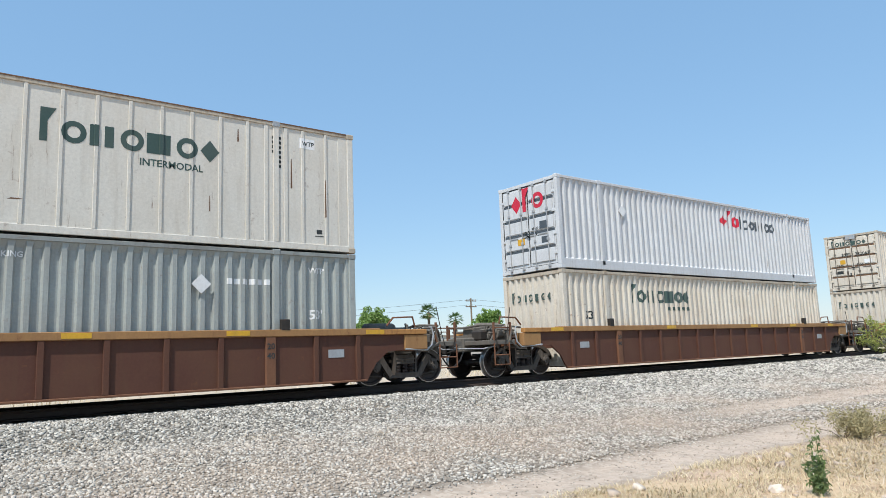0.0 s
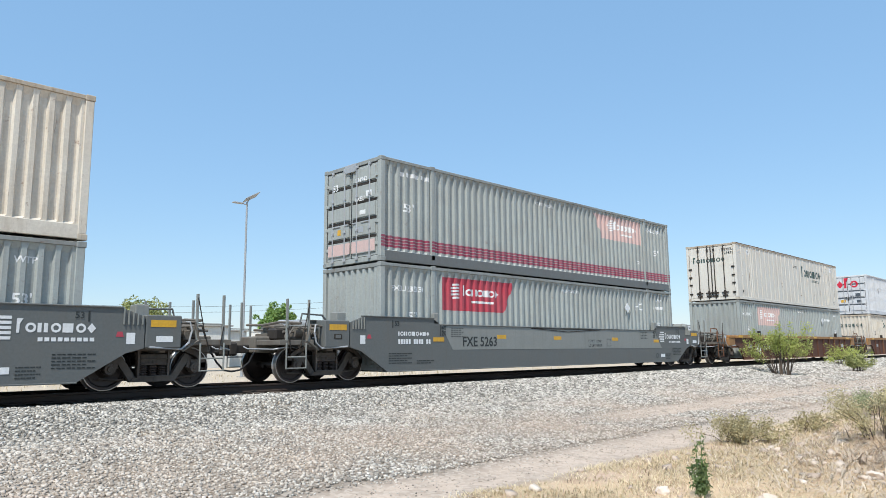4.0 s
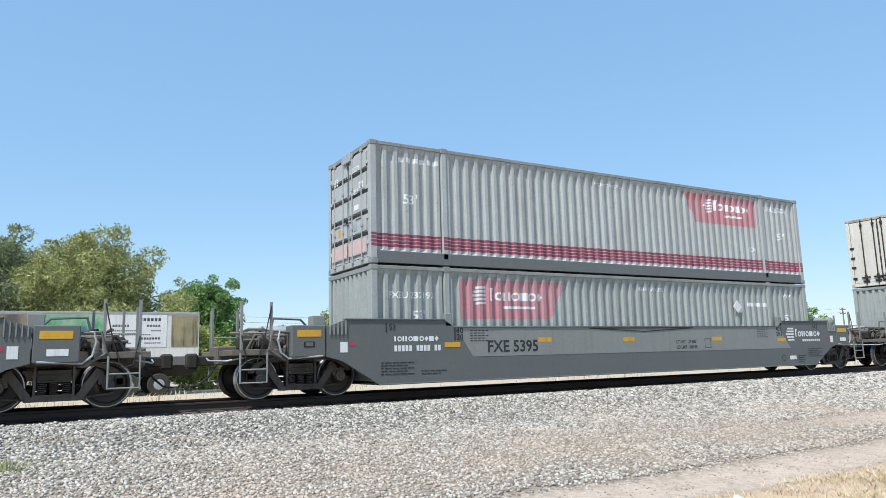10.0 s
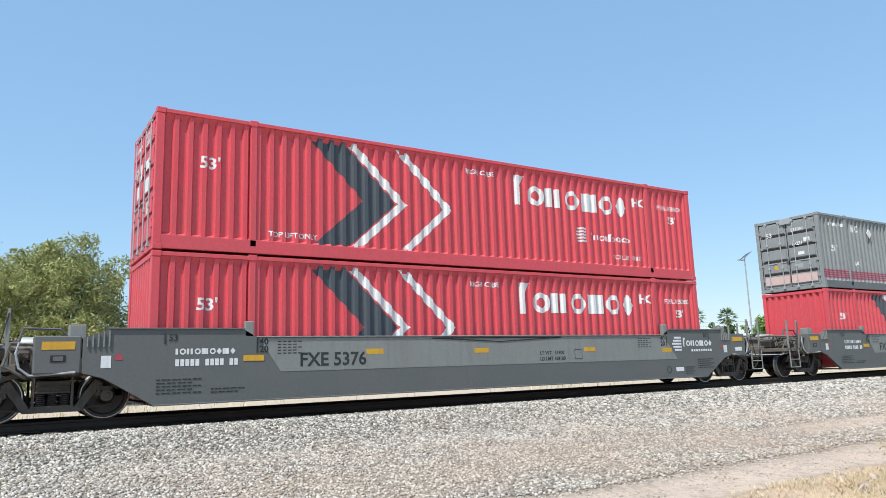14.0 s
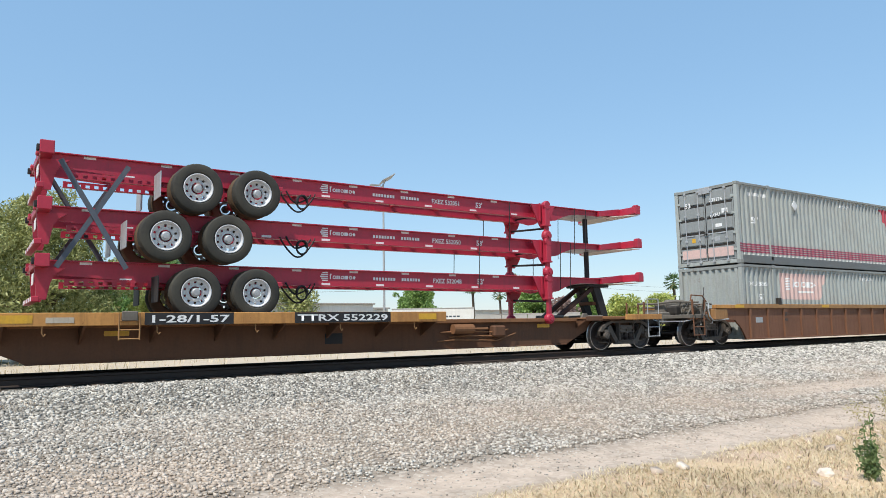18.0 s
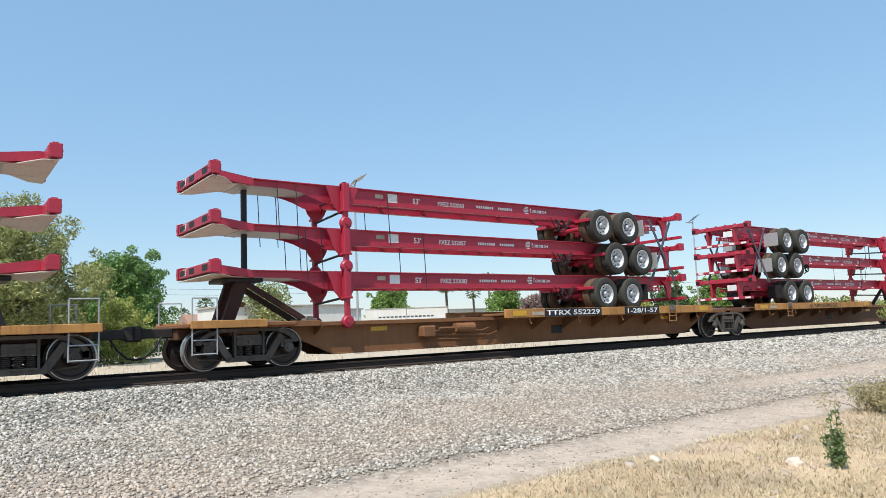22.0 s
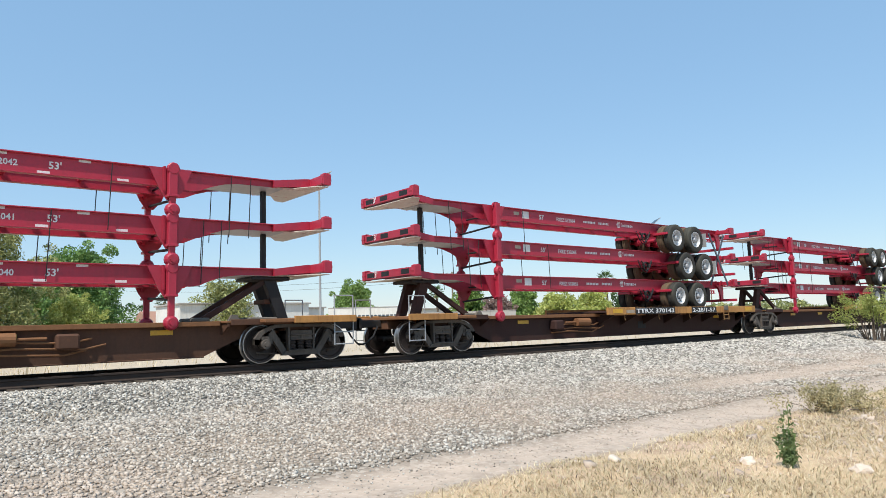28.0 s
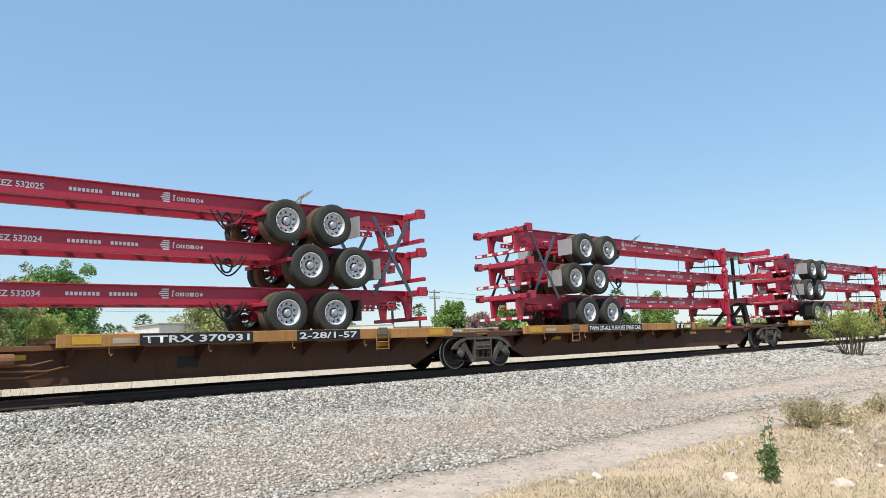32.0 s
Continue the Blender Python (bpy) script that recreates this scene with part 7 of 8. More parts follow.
tree(-2.2, 42, 7.6, 8.1, "leaf_sage", "grey-green feathery thorn tree beyond the railway", 44000, 0.10, 2, 0.15, slim=0.3, fringe=44)
tree(4.0, 40, 9.4, 7.9, "leaf_olive", "big olive-green thorn tree with a ragged crown", 64000, 0.105, 3, 0.1, slim=0.3, fringe=46)
tree(8.6, 47, 3.4, 3.9, "leaf_green", "low bright green tree by a wall", 16000, 0.1, 14, 0.05)
tree(11.9, 46, 5.8, 6.2, "leaf_mid", "dense leafy green tree", 30000, 0.10, 4, 0.1)
tree(11.6, 42, 3.9, 3.0, "leaf_lime", "bright yellow-green bushy tree in front of darker trees", 22000, 0.07, 15, 0.0)
tree(21.9, 62, 6.2, 5.3, "leaf_olive", "pale spreading tree behind a white wall", 8000, 0.13, 5, 0.4, shell=0.3)
tree(31.8, 70, 5.4, 5.5, "leaf_green", "rounded dense green tree", 22000, 0.13, 6, 0.2)
tree(26.5, 95, 3.5, 3.6, "leaf_dark", "small dark tree far off behind houses", 3500, 0.2, 16, 0.2)
tree(41.2, 85, 6.0, 5.8, "leaf_green", "green tree beside a wooden pole", 10000, 0.19, 7, 0.2)
tree(43.6, 78, 5.0, 4.1, "pink", "pinkish-brown blossoming shrub by a wall", 8000, 0.16, 8, 0.05)
tree(45.6, 90, 6.0, 5.2, "leaf_green", "green tree behind a fence", 9000, 0.19, 9, 0.1)
tree(48.6, 84, 8.0, 4.3, "leaf_lime", "yellow-green scrub tree beyond the railway", 9000, 0.18, 10, 0.0)
tree(51.2, 78, 6.5, 3.9, "leaf_lime", "yellow-green bushes along the far verge", 9000, 0.17, 11, 0.0)
tree(54.0, 95, 6.5, 5.0, "leaf_dark", "dark green tree at the field's edge", 9000, 0.2, 12, 0.1)
tree(57.2, 95, 7.0, 6.2, "leaf_green", "leafy green tree far behind the railway", 9000, 0.2, 13, 0.1)
# far trees take paler leaf colours, which stand in for haze
for i in range(13):
    tree(60 + i * 1.9, 130 + 14 * (i % 5) + 7 * i, 12 + (i * 7) % 5, 2.2 + (i * 5) % 4 * 0.35, ("leaf_olive", "weed", "leaf_olive")[i % 3], "distant scrubby tree on the plain", 1800, 0.5, 40 + i, 0.0)
tree(88.9, 480, 11, 5.4, "leaf_dark", "dark tree far along the line", 2500, 0.5, 61, 0.2)
for i in range(4):
    tree(90.0 + i * 1.5, 330 + 20 * i, 15, 2.6 + 0.4 * (i % 2), "leaf_green", "low green scrub on the horizon", 1800, 0.5, 62 + i, 0.0)
palm(17.5, 88, 5.4, 1)
palm(15.9, 110, 5.0, 7)
palm(36.4, 80, 6.4, 2)
palm(38.6, 95, 6.2, 3)
palm(52.2, 80, 6.3, 4)
palm(54.5, 84, 6.3, 5)


def bush(x, y, wide, high, mat, label, n, size, seed, upright=0.6):
    """A scrubby bush of thin twigs from the ground with leaves along them."""
    rng = np.random.RandomState(seed)
    b = thing("bush", label, "bush", "bushes by the track", (x, y, float(ground_z(x, y))))
    twigs = Shape()
    cen, rad = [], []
    for i in range(26):
        a = rng.uniform(0, 6.28)
        r = wide * 0.5 * rng.uniform(0.15, 1.0)
        z = high * rng.uniform(upright, 1.0) * (1 - 0.35 * (2 * r / wide) ** 2)
        mid = (r * 0.45 * math.cos(a), r * 0.45 * math.sin(a), z * 0.5)
        tip = (r * math.cos(a), r * math.sin(a), z)
        twigs.rod((0.1 * math.cos(a) * wide, 0.1 * math.sin(a) * wide, -0.03), mid, 0.008 * high + 0.003, 5, 0.006 * high + 0.002).rod(mid, tip, 0.006 * high + 0.002, 4, 0.002)
        for q in (0.45, 0.75, 1.0):
            cen.append(tuple(mid[j] + (tip[j] - mid[j]) * q for j in range(3)))
            s = wide * rng.uniform(0.05, 0.12)
            rad.append((s, s, s * 1.1))
    part("branchwork", twigs, "bark", b)
    part("foliage", leaves(cen, rad, n, size, rng, 0.1), mat, b)
    return b


bush(32.95, -3.9, 3.0, 2.6, "leaf_lime", "yellow-green feathery bush beside the ballast", 6500, 0.04, 31, 0.5)
bush(45.0, -3.1, 3.0, 1.3, "leaf_lime", "low yellow-green bush near the rails", 1800, 0.05, 32, 0.4)
bush(40.0, -5.0, 1.8, 0.9, "leaf_olive", "small olive bush beside the dirt track", 2000, 0.05, 33, 0.4)
bush(10.95, -10.95, 1.6, 0.38, "leaf_dry", "dry grey-green scrub at the edge of the grass", 5200, 0.02, 34, 0.4)
bush(12.3, -11.6, 1.0, 0.3, "leaf_dry", "dry brown scrub patch", 1200, 0.02, 35, 0.4)


def leafy_plant(x, y, high, label, seed):
    """An upright weed: a few stems with broad drooping leaves, thick below and tapering to a narrow head."""
    rng = np.random.RandomState(seed)
    b = thing("leafy_plant", label, "plant", "", (x, y, float(ground_z(x, y))))
    stems = Shape()
    cen, rad = [], []
    for i in range(7):
        a, lean, tall = i * 0.9 + rng.uniform(-0.3, 0.3), rng.uniform(0.02, 0.13), high * (1.0 if i == 0 else rng.uniform(0.45, 0.92))
        if i == 0:
            lean = 0.03
        top = (lean * math.cos(a), lean * math.sin(a), tall)
        stems.rod((0.01 * math.cos(a), 0.01 * math.sin(a), -0.03), top, 0.006, 5, 0.003)
        for q in np.linspace(0.18, 1.0, 9):
            cen.append((top[0] * q + rng.normal(0, 0.012), top[1] * q + rng.normal(0, 0.012), tall * q))
            r = (0.075 - 0.035 * q) * rng.uniform(0.7, 1.2)
            rad.append((r, r, r * 0.6))
    part("stem", stems, "leaf_mid", b)
    part("foliage", leaves(cen, rad, 1000, 0.021, rng, 0.2), "leaf_plant", b)
    return b


leafy_plant(7.08, -12.22, 0.60, "upright dull green leafy plant in dry grass", 36)
bush(11.65, -12.7, 1.7, 0.72, "leaf_dry", "wispy olive-brown scrub on dug earth", 5200, 0.017, 37, 0.35)
bush(13.4, -12.3, 1.3, 0.4, "wisp", "wispy pale scrub on dug earth", 1800, 0.018, 38, 0.5)
bush(9.0, -15.1, 0.55, 0.30, "leaf_sage", "small grey-green herb on bare earth", 420, 0.018, 39, 0.4)
bush(16.0, -15.0, 2.0, 0.28, "leaf_dry", "dead weeds on the earth bank", 1800, 0.03, 45, 0.4)

# ---- buildings, walls, poles beyond the railway ----


def house(az, far, wide, deep, top, wall, roof_mat, label, openings=(), turn=0, pitched=False):
    x, y = place(az, far)
    g = float(ground_z(x, y))
    b = thing("house", label, "house", "low houses behind the railway", (x, y, g), turn)
    h = top - g
    part("wall", Shape().box(-wide / 2, wide / 2, 0, deep, -0.2, h, 0.02), wall, b)
    if pitched:
        part("roof", Shape().cross([(-0.3, h - 0.02), (deep + 0.3, h - 0.02), (deep / 2, h + 1.1)], -wide / 2 - 0.3, wide / 2 + 0.3), roof_mat, b)
    else:
        part("roof", Shape().box(-wide / 2 - 0.15, wide / 2 + 0.15, -0.2, deep + 0.2, h, h + 0.14, 0.02), roof_mat, b)
    for ox, w, z0, z1, mat in openings:
        f = part("window" if z0 > 0.3 else "door", Shape().box(ox, ox + w, -0.05, 0.02, z0, z1, 0.01), mat, b)
        part("frame", Shape().box(ox - 0.08, ox + w + 0.08, -0.03, 0.01, z1, z1 + 0.1, 0.01), "concrete", f)
    return b


house(23.6, 62, 11.5, 6, 2.95, "plaster", "concrete", "long low white house behind the railway", ((-3.6, 1.4, 0.9, 1.9, "steel_dark"), (-1.2, 2.6, 0, 2.3, "brickred"), (2.4, 1.2, 0.9, 1.9, "steel_dark")))
house(18.0, 70, 3.6, 5, 1.7, "plaster", "brickred", "small white house with a red tiled roof", ((-0.8, 0.9, 0.9, 1.8, "steel_dark"),), pitched=True)
house(27.9, 66, 4.2, 5, 2.6, "plaster", "concrete", "flat-roofed white house behind the railway", ((-1.2, 0.9, 0.9, 1.9, "steel_dark"),))
house(37.6, 96, 9.0, 6, 2.9, "plaster", "concrete", "white flat-roofed house far behind the railway", ((-2.5, 1.0, 0.9, 1.9, "steel_dark"), (1.0, 1.2, 0.9, 1.9, "steel_dark")))


def yard_wall(az0, az1, far, top, mat, label, lettered=False):
    x0, y0 = place(az0, far)
    x1, y1 = place(az1, far)
    length = math.hypot(x1 - x0, y1 - y0)
    g = float(ground_z(x0, y0))
    w = thing("yard_wall", label, "wall", "yard walls", (x0, y0, g), math.degrees(math.atan2(y1 - y0, x1 - x0)))
    n = max(2, round(length / 3))
    for i in range(n):
        part("panel", Shape().box(i * length / n + 0.02, (i + 1) * length / n - 0.02, 0, 0.15, -0.2, top - g, 0.01), mat, w)
    part("coping", Shape().box(0, length, -0.03, 0.18, top - g, top - g + 0.07, 0.01), "concrete", w)
    if lettered:
        for r, k in ((0.75, 14), (0.55, 6)):
            for i in range(k):
                part("painted_bar", Shape().box(length * 0.5 - k * 0.17 + i * 0.34, length * 0.5 - k * 0.17 + i * 0.34 + 0.24, -0.008, 0.0, (top - g) * r, (top - g) * r + 0.13, 0), "mark_slate", w)


yard_wall(14.6, 17.4, 70, 1.75, "plaster", "low whitewashed yard wall")
yard_wall(29.8, 36.5, 60, 2.35, "plaster", "white yard wall with dark painted writing", True)
yard_wall(36.6, 45.0, 74, 2.0, "concrete", "grey concrete yard wall")


def lamp_post(az, far, top, label):
    x, y = place(az, far)
    g = float(ground_z(x, y))
    p = thing("street_lamp", label, "street lamp", "solar street lamps", (x, y, g))
    h = top - g
    part("pole", Shape().rod((0, 0, -0.1), (0, 0, h - 0.35), 0.075, 10, 0.05), "galv", p)
    part("base_plate", Shape().box(-0.2, 0.2, -0.2, 0.2, -0.05, 0.06, 0.01), "concrete", p)
    arm = part("lamp_head", Shape().box(-0.85, -0.25, -0.12, 0.12, h - 0.5, h - 0.42, 0.02).rod((-0.3, 0, h - 0.46), (0, 0, h - 0.5), 0.03), "galv", p)
    panel = Shape().box(-0.48, 0.48, -0.36, 0.36, -0.02, 0.02, 0.006)
    q = part("solar_panel", panel, "galv", p)
    part("cell_sheet", Shape().box(-0.45, 0.45, -0.33, 0.33, 0.021, 0.027, 0), "glass_dark", q)
    q.matrix_basis = pose(0.25, 0, h - 0.04, -16, -30, 0)
    part("bracket", Shape().rod((0, 0, h - 0.4), (0.2, 0, h - 0.07), 0.03), "galv", p)


lamp_post(29.2, 40, 0.747 + 40 * math.tan(radians(12.2)), "tall solar street lamp on a thin pole")
lamp_post(56.1, 62, 0.747 + 62 * math.tan(radians(7.6)), "solar street lamp farther along the railway")


def power_pole(az, far, top, label):
    x, y = place(az, far)
    g = float(ground_z(x, y))
    p = thing("utility_pole", label, "utility pole", "utility poles", (x, y, g))
    h = top - g
    part("pole", Shape().rod((0, 0, -0.1), (0, 0, h), 0.15, 9, 0.1), "pole_wood", p)
    for z in (h - 0.35, h - 1.1):
        part("crossarm", Shape().box(-0.9, 0.9, -0.05, 0.05, z - 0.06, z + 0.06, 0.01), "pole_wood", p)
        for q in (-0.8, -0.3, 0.3, 0.8):
            part("insulator", Shape().rod((q, 0, z + 0.06), (q, 0, z + 0.22), 0.05, 7, 0.03), "concrete", p)
    return x, y, top - 0.15


ends = [power_pole(39.9, 92, 7.6, "wooden utility pole with two crossarms"), power_pole(8.0, 98, 7.6, "wooden utility pole behind trees"), power_pole(60.0, 150, 8.0, "wooden utility pole far along the line")]
wires = thing("power_lines", "thin dark overhead power lines", "cable")
for a, b in ((1, 0), (0, 2)):
    for dz in (0, -0.7):
        pts = []
        for i in range(13):
            q = i / 12
            pts.append((ends[a][0] * (1 - q) + ends[b][0] * q, ends[a][1] * (1 - q) + ends[b][1] * q, ends[a][2] * (1 - q) + ends[b][2] * q + dz - 1.2 * math.sin(math.pi * q)))
        part("wire", Shape().tube(pts, 0.018, 4), "black", wires)

# ---- a lorry on the road behind the railway ----


def printed_lorry():
    b = thing("lorry", "long box lorry with printed green and white side panels", "lorry")
    part("box_body", Shape().cross([(-1.22, 1.35), (1.22, 1.35), (1.25, 1.4), (1.25, 3.72), (1.2, 3.8), (-1.2, 3.8), (-1.25, 3.72), (-1.25, 1.4)], -6.6, 7.2), "plaster", b)
    part("roof_edge", Shape().box(-6.6, 7.2, -1.275, -1.2, 3.70, 3.80, 0.01), "galv", b)
    part("side_rail", Shape().box(-6.6, 7.2, -1.275, -1.2, 1.35, 1.75, 0.01), "car_grey", b)
    part("chassis_frame", Shape().box(-9.0, 7.1, -0.5, 0.5, 0.85, 1.35, 0.02), "steel_dark", b)
    part("cab", Shape().plate([(-9.3, 0.6), (-9.35, 1.6), (-9.05, 2.9), (-8.6, 3.2), (-7.1, 3.2), (-7.1, 0.6)], -1.2, 1.2), "plaster", b)
    part("cab_window", Shape().plate([(-9.0, 1.75), (-8.85, 2.6), (-8.0, 2.6), (-8.0, 1.75)], -1.215, -1.195), "glass_dark", b)
    for x0, x1, mat, label in ((-6.4, -5.5, "print_green", "printed green leaf panel"), (-5.3, -2.1, "mark_white", "white printed panel"), (-1.15, 0.5, "print_dark", "dark printed panel"), (0.6, 3.15, "print_green", "printed green leaf panel"), (3.3, 5.75, "mark_white", "white printed panel"), (5.95, 7.15, "print_straw", "straw-coloured printed panel")):
        p = part("side_panel", Shape().box(x0, x1, -1.268, -1.25, 2.2, 3.66, 0.006), mat, b, label)
        if mat == "mark_white":
            lines = Shape()
            for r, (z, h, w) in enumerate(((3.38, 0.14, 0.16), (3.12, 0.10, 0.12), (2.92, 0.05, 0.09), (2.74, 0.05, 0.09), (2.54, 0.10, 0.12), (2.36, 0.05, 0.09))):
                for i in range(int((x1 - x0 - 0.3) / w)):
                    if (i * 7 + r * 5 + i // 3) % 7 > 1:
                        lines.box(x0 + 0.15 + i * w, x0 + 0.15 + (i + 0.7) * w, -1.272, -1.266, z, z + h, 0)
            part("printed_lines", lines, "mark_slate", p)["kind"] = "stuff"
    part("door_window", Shape().box(-1.95, -1.35, -1.262, -1.24, 2.3, 3.5, 0.01), "glass_dark", b)
    for x in (-8.3, 4.2, 5.5):
        for y in (-1.08, 1.08):
            w = part("wheel", Shape().turned([(0.0, -0.14), (0.28, -0.14), (0.46, -0.15), (0.5, -0.1), (0.5, 0.1), (0.46, 0.15), (0.28, 0.14), (0.0, 0.14)], 18, (x, y, 0.5)), "rubber", b)
            part("hub", Shape().turned([(0.0, -0.17), (0.1, -0.17), (0.24, -0.15)], 12, (x, y, 0.5)), "galv", w)
    return b


LORRY = printed_lorry()

# ---- sleepers ----
SLEEPER = Shape().box(-0.115, 0.115, -1.3, 1.3, -0.36, -0.172, 0.012).mesh("sleeper")
SLEEPER.materials.append(M["wood"])
for i in range(114):
    s = new("sleeper", SLEEPER)
    s.parent = track
    s.location = (-12 + i * 0.54, 0.03 * math.sin(i * 12.7), 0)


# ---- the train, from its head to its tail ----
WELLS = [
    # kind, centre at the start, joint height between the boxes, number
    ("brown", 46.95, 3.12, ""), ("brown", 23.6, 3.11, ""), ("brown", 0.36, 3.14, "DTTX 620953"),
    ("grey", -22.84, 3.14, "FXE 5263"), ("grey", -46.35, 2.90, "FXE 5327"), ("grey", -69.76, 3.22, "FXE 5208"),
    ("grey", -93.38, 2.91, "FXE 5395"), ("grey", -117.16, 3.22, "FXE 5212"), ("grey", -140.72, 3.19, "FXE 5376"),
    ("brown", -164.26, 2.79, ""),
]


LOWS = [
    lambda: beige_box("beige corrugated container on a brown well car", "front", LO, -4.8),
    lambda: beige_box("rust-streaked beige container with dark green name", "front", LO, -4.8),
    lambda: grey_lower("grey corrugated container with faded pink panel", True, "FXEU 235003"),
    lambda: grey_lower("grey corrugated container with vivid red logo panel", False, "FXEU 235330"),
    lambda: grey_lower("grey corrugated container with bleached pink panel", True, "FXEU 235147"),
    lambda: grey_lower("grey corrugated container with bright red logo panel", False, "FXEU 235191"),
    lambda: grey_lower("light grey container with dulled red logo panel", "red_dull", "FXEU 232193"),
    lambda: red_box("bright red container with white and grey chevrons", LO, "front", False),
    lambda: red_box("bright red container with chevrons in a grey well", LO, "front"),
    lambda: grey_lower("grey corrugated container with pale pink panel", True, "FXEU 235066"),
]
HIGHS = [
    lambda: beige_box("beige container with rear doors, stacked on another", "doors", UP, 1.9),
    lambda: white_box("white corrugated container with red word mark on doors"),
    lambda: plate_box("off-white sheet-and-post container with dark green name", True),
    lambda: grey_upper("grey container with red stripes and faded panel", "grey", True, "FXEU 234942"),
    lambda: beige_box("beige corrugated container with dark name and doors", "doors", UP, 1.9),
    lambda: plate_box("off-white sheet-and-post container with rust smears", False),
    lambda: grey_upper("pale grey container with red stripes and dulled red panel", "grey_pale", "red_dull", "FXEU 235078", "grey_pale"),
    lambda: grey_upper("dark grey container with red stripes and logo panel", "grey_dark", False, "FXEU 235091", "grey_dark"),
    lambda: red_box("bright red container with chevrons, stacked on another", UP, "doors"),
    lambda: grey_upper("grey container with red stripes, stacked on another", "grey", False, "FXEU 235174", "grey_dark"),
]


def boxes_for(i, low_ht):
    """The lower and the upper container of a well car; the lower may be of the lower build."""
    global HT
    HT = low_ht
    low = LOWS[i]()
    HT = 2.90
    return low, HIGHS[i]()


for i, (kind, x, joint, number) in enumerate(WELLS):
    ride(grey_well(number) if kind == "grey" else brown_well(number, i, *(("car_russet", "post_brown") if i == 9 else ())), x)
    low_ht = 2.62 if joint < 3.0 else 2.90
    low, high = boxes_for(i, low_ht)
    ride(low, x, z=joint - low_ht - 0.025)
    ride(high, x, z=joint)

# three-unit flat cars: truck centres, and for each unit whether its chassis have their wheels to the rear
FLATS = [
    ((-178.0, -195.65, -213.55, -231.4), (True, True, False), ("TTRX 552229", "1-28/1-57", "532046", "532043")),
    ((-235.6, -253.0, -271.4, -288.9), (True, False, False), ("TTRX 370143", "2-28/1-57", "532048", "532045")),
    ((-293.05, -310.7, -328.4, -346.1), (True, True, False), ("TTRX 370931", "2-28/1-57", "532025", "532034")),
]
# beam tops of the three chassis of a stack, over the rails
TOPS = (2.14, 3.18, 4.22)
CHASSIS = {}
UNITS = []
# the front end of each stack of chassis along the train
TIPS = (-177.35, -195.85, -232.26, -235.02, -271.38, -289.91, -292.35, -310.32, -346.65)
# the last two figures on the chassis of a stack, from the lowest up
NUMBERS = {0: (48, 50, 51), 1: (43, 44, 45), 2: (82, 57, 63), 5: (56, 65, 64), 8: (34, 24, 25)}
BRACE = {}
for trucks, rears, (name1, name2, _, _) in FLATS:
    for u in range(3):
        a, b = trucks[u], trucks[u + 1]
        span = a - b
        own = [-span / 2] if u else [span / 2, -span / 2]
        unit = spine_unit("rusty brown flat car unit with worn yellow deck edge", span, rears[u], own, *((name1, name2) if u != 1 else (("ALL PURPOSE SPINE CAR", "") if name1 == "TTRX 552229" else ("TWIN 28'-ALL PURPOSE SPINE CAR", "") if name1 == "TTRX 370143" else ("TWIN 28'-ALL PURPOSE SPINE CAR", "*TTx"))), TIPS[len(UNITS)] + (-1.15 if rears[u] else 0.95) - (a + b) / 2, {"TTRX 552229": "flat_tan" if u == 2 else "flat_brown", "TTRX 370143": "flat_dark"}.get(name1, "flat_umber"))
        if u == 0:
            end_of_car(unit, span / 2, 1)
        if u == 2:
            end_of_car(unit, -span / 2, -1)
        ride(unit, (a + b) / 2)
        tip = TIPS[len(UNITS)]
        UNITS.append(unit)
        for j, top in enumerate(TOPS):
            back = not rears[u]
            bogie = 2.85 if j == 1 else 3.45
            if (back, j) not in CHASSIS:
                c = container_chassis(bogie, (-0.60, -0.53, -0.56)[j], (-1.20, -0.93, -0.93)[j], "black" if j == 0 else "galv")
                beam_words(c, "FXEZ 5320%d" % NUMBERS.get(len(UNITS) - 1, (40, 41, 42))[j], back)
                hose_loops(c, 4.9, back)
                if back:
                    # this series has its landing gear a little nearer the nose
                    for ch in c.children:
                        if ch.name.split(".")[0] in ("landing_leg", "landing_foot", "gear_box", "gusset", "cross_shaft"):
                            ch.location.x += 0.22
                CHASSIS[back, j] = c
            else:
                c = copy_thing(CHASSIS[back, j], Matrix())
                for ch in [o for o in c.children if o.get("serial")]:
                    bpy.data.objects.remove(ch)
                beam_words(c, "FXEZ 5320%d" % NUMBERS.get(len(UNITS) - 1, (40, 41, 42))[j], back, True)
            if back:
                ride(c, tip + 16.15, z=top, turn=180)
            else:
                ride(c, tip - 16.15, z=top)
        back = not rears[u]
        if back not in BRACE:
            BRACE[back] = stack_bracing(TOPS, back)
            s = BRACE[back]
        else:
            s = copy_thing(BRACE[back], Matrix())
        ride(s, tip + 16.15 if back else tip - 16.15, turn=180 if back else 0)

# the head of the train, far ahead
FAR_PAINT = ("grey", "beige", "white", "cream", "grey_pale", "grey_dark")


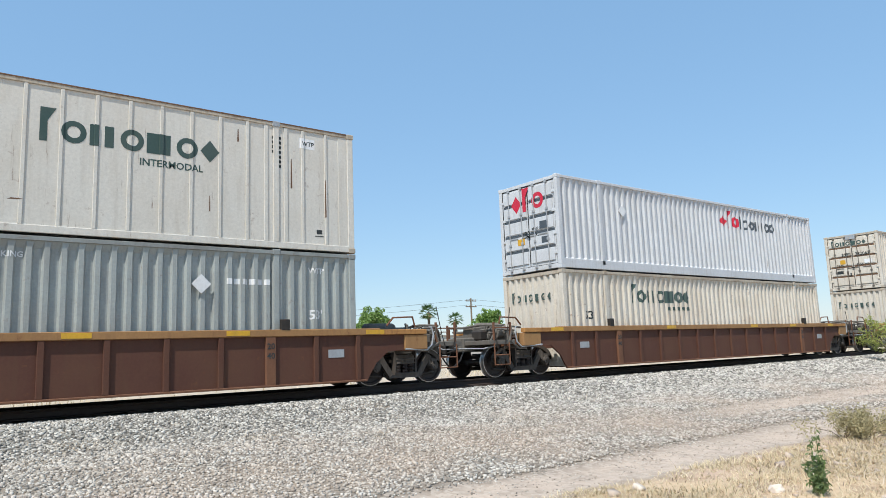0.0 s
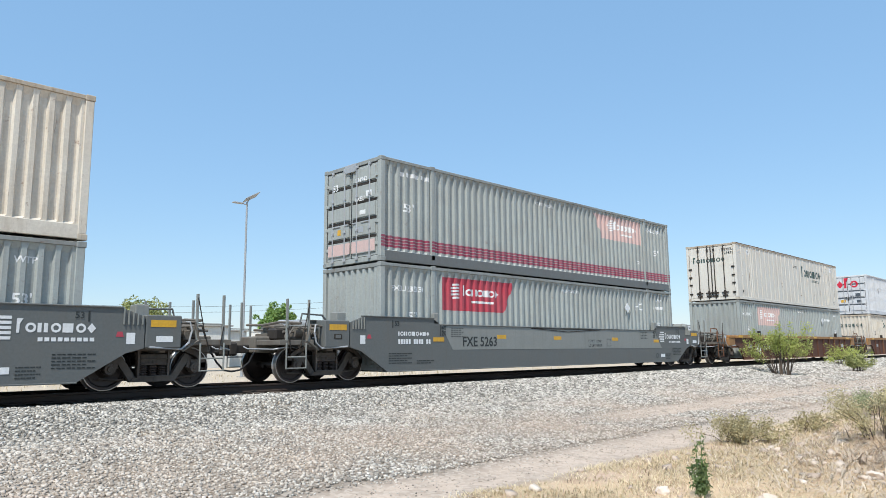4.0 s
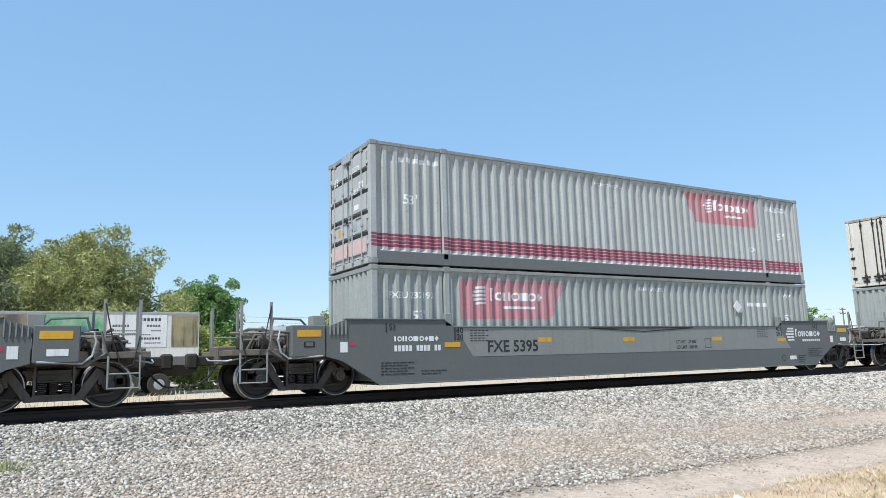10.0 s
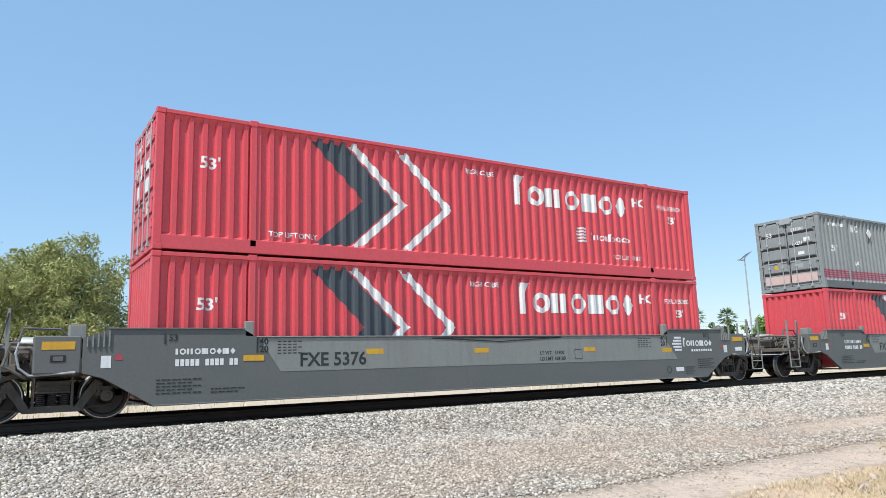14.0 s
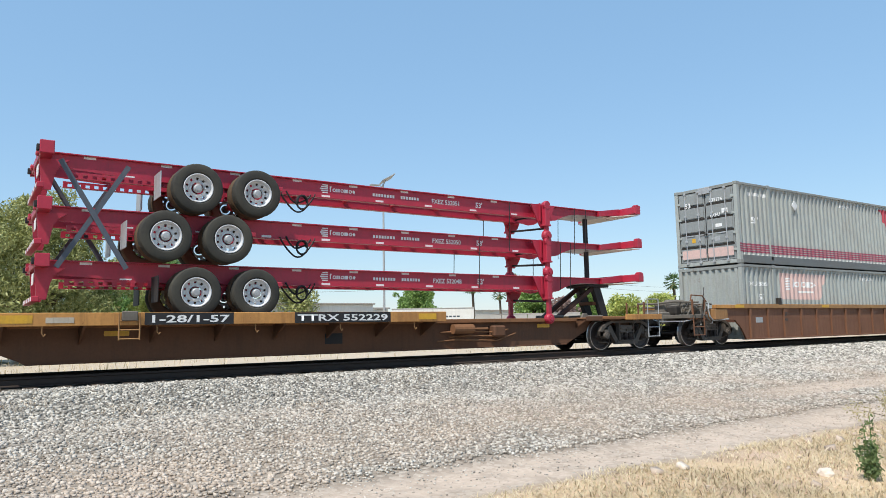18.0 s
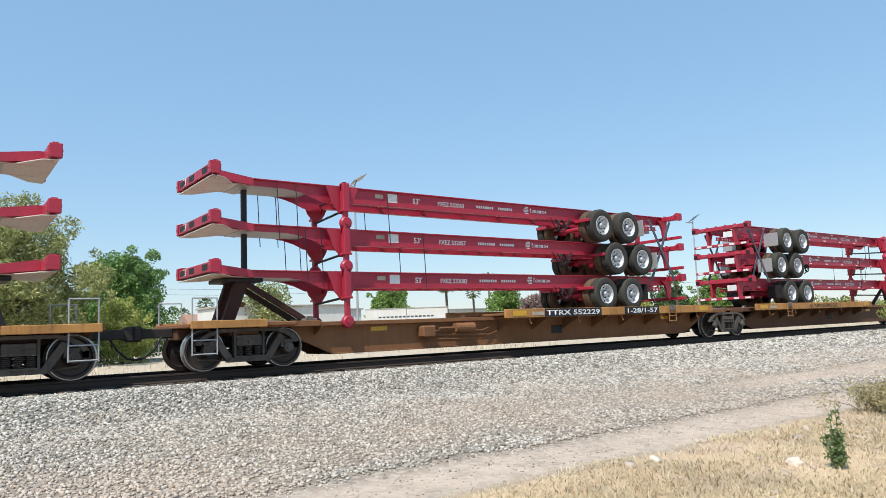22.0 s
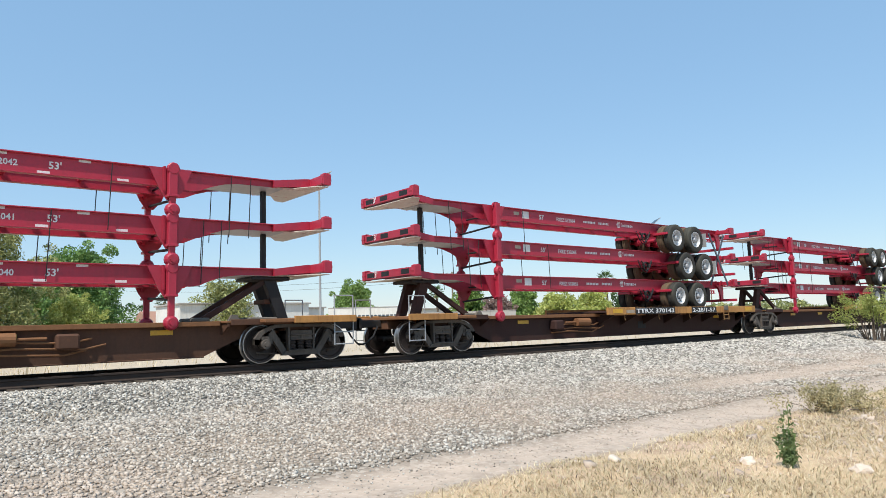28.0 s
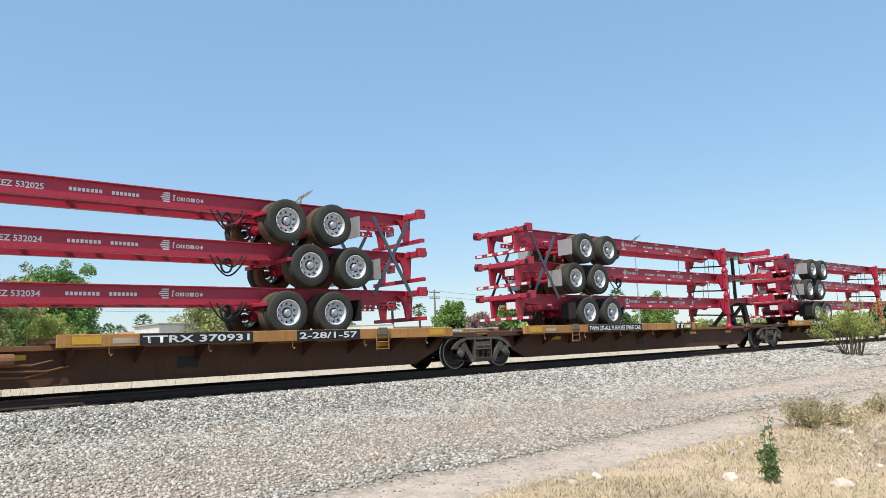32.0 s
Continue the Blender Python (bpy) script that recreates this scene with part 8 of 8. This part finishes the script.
def far_chassis():
    c = thing("container_chassis", "dark red container chassis far along the train", "trailer chassis", "far chassis")
    for y in (-0.5, 0.5):
        part("main_beam", Shape().box(0.2, 15.9, y - 0.06, y + 0.06, -0.33, 0.0, 0), "chassis", c)
    for x in (0.0, 15.86):
        part("bolster", Shape().box(x, x + 0.28, -1.22, 1.22, -0.15, 0.1, 0), "chassis", c)
    for y in (-0.92, 0.92):
        part("landing_leg", Shape().box(12.33, 12.47, y - 0.07, y + 0.07, -1.0, 0.03, 0), "chassis", c)
    for x in (2.8, 4.05):
        for y in (-0.95, 0.95):
            t = part("tyre", Shape().turned([(0.0, -0.25), (0.26, -0.26), (0.28, -0.29), (0.5, -0.27), (0.5, 0.27), (0.28, 0.29), (0.26, 0.26), (0.0, 0.25)], 14), "rubber", c)
            t.location = (x, y, -0.60)
    return c


def far_flat():
    c = thing("flat_car", "brown flat car far along the train", "railway wagon", "far wagons")
    part("sill", Shape().plate([(-7, 0.26), (7, 0.26), (8.2, 0.66), (9.1, 0.66), (9.1, 0.95), (-9.1, 0.95), (-9.1, 0.66), (-8.2, 0.66)], -0.8, 0.8), "flat_brown", c)
    part("deck", Shape().box(-8.5, 1.5, -1.36, 1.36, 0.88, 1.03, 0.01), "deck_yellow", c)
    truck(c, -9.0)
    return c


def far_box(paint):
    c = thing("shipping_container", "corrugated container far along the train", "container", "far containers")
    part("side_wall", corrugated(CORR, -7.95, 7.95, 0.16, HT - 0.1, -1.27), paint, c)
    part("body", Shape().box(-8.05, 8.05, -1.22, 1.28, 0.0, HT - 0.02, 0.02), paint, c)
    for x in (-8.07, -6.16, 6.03, 7.91):
        part("post", Shape().box(x, x + 0.16, -1.30, -1.21, 0, HT, 0), paint, c)
    for z in (0.0, HT - 0.12):
        part("rail", Shape().box(-8.06, 8.06, -1.303, -1.20, z, z + 0.12, 0), paint, c)
    return c


def far_well():
    c = thing("well_car", "grey well car far along the train", "railway wagon", "far wagons")
    for y in (-1.5, 1.42):
        part("side_sill", Shape().plate([(-8, 0.22), (8, 0.22), (8.9, 0.8), (11, 0.85), (11, 1.2), (9.2, 1.45), (-9.2, 1.45), (-11, 1.2), (-11, 0.85), (-8.9, 0.8)], y, y + 0.08), "car_grey", c)
    for d in (-1, 1):
        part("end_platform", Shape().box(min(d * 8.5, d * 11.4), max(d * 8.5, d * 11.4), -1.4, 1.4, 0.85, 1.1), "car_grey", c)
        truck(c, d * 9.6)
    return c


fc, ff, fw, fb = far_chassis(), far_flat(), far_well(), [far_box(p) for p in FAR_PAINT]
for i in range(8):
    x = 69.0 + i * 18.2
    ride(ff if i == 0 else copy_thing(ff, Matrix()), x)
    for j, top in enumerate(TOPS):
        ride(fc if i == j == 0 else copy_thing(fc, Matrix()), x - 8.1, z=top)
used = set()
for i in range(8):
    x = 217.0 + i * 23.4
    ride(fw if i == 0 else copy_thing(fw, Matrix()), x)
    for j in range(2):
        p = (i * 2 + j * 3 + (i // 3)) % 6
        ride(fb[p] if p not in used else copy_thing(fb[p], Matrix()), x, z=(0.25, 3.15)[j])
        used.add(p)

# ---- everything that moves ----


def motions():
    road = float(ground_z(2.0, 20.4))
    walk(LORRY, [(t, pose(2.0 + 11.3 * (9.8 - t), 20.4, road)) for t in range(0, 33, 4)])
    times = sorted(list(range(0, 33, 2)) + [3.5, 4.5, 5, 5.5, 24.5, 25, 25.5, 26.5])
    for ob, x, y, z, turn in TRAIN:
        walk(ob, [(t, pose(x + gone(t), y, z, 0, 0, turn)) for t in times])
    first = None
    wheels = [o for o in scene.objects if o.name.startswith("wheelset")]
    for w in wheels:
        if first is None:
            first = w
            walk(w, [(i / 30, pose(0, 0, 0, 0, math.degrees(gone(i / 30) / WHEEL_R), 0)) for i in range(0, 961)])
        else:
            w.rotation_mode = "QUATERNION"
            w.animation_data_create()
            w.animation_data.action = first.animation_data.action
            w.animation_data.action_slot = first.animation_data.action_slot


motions()
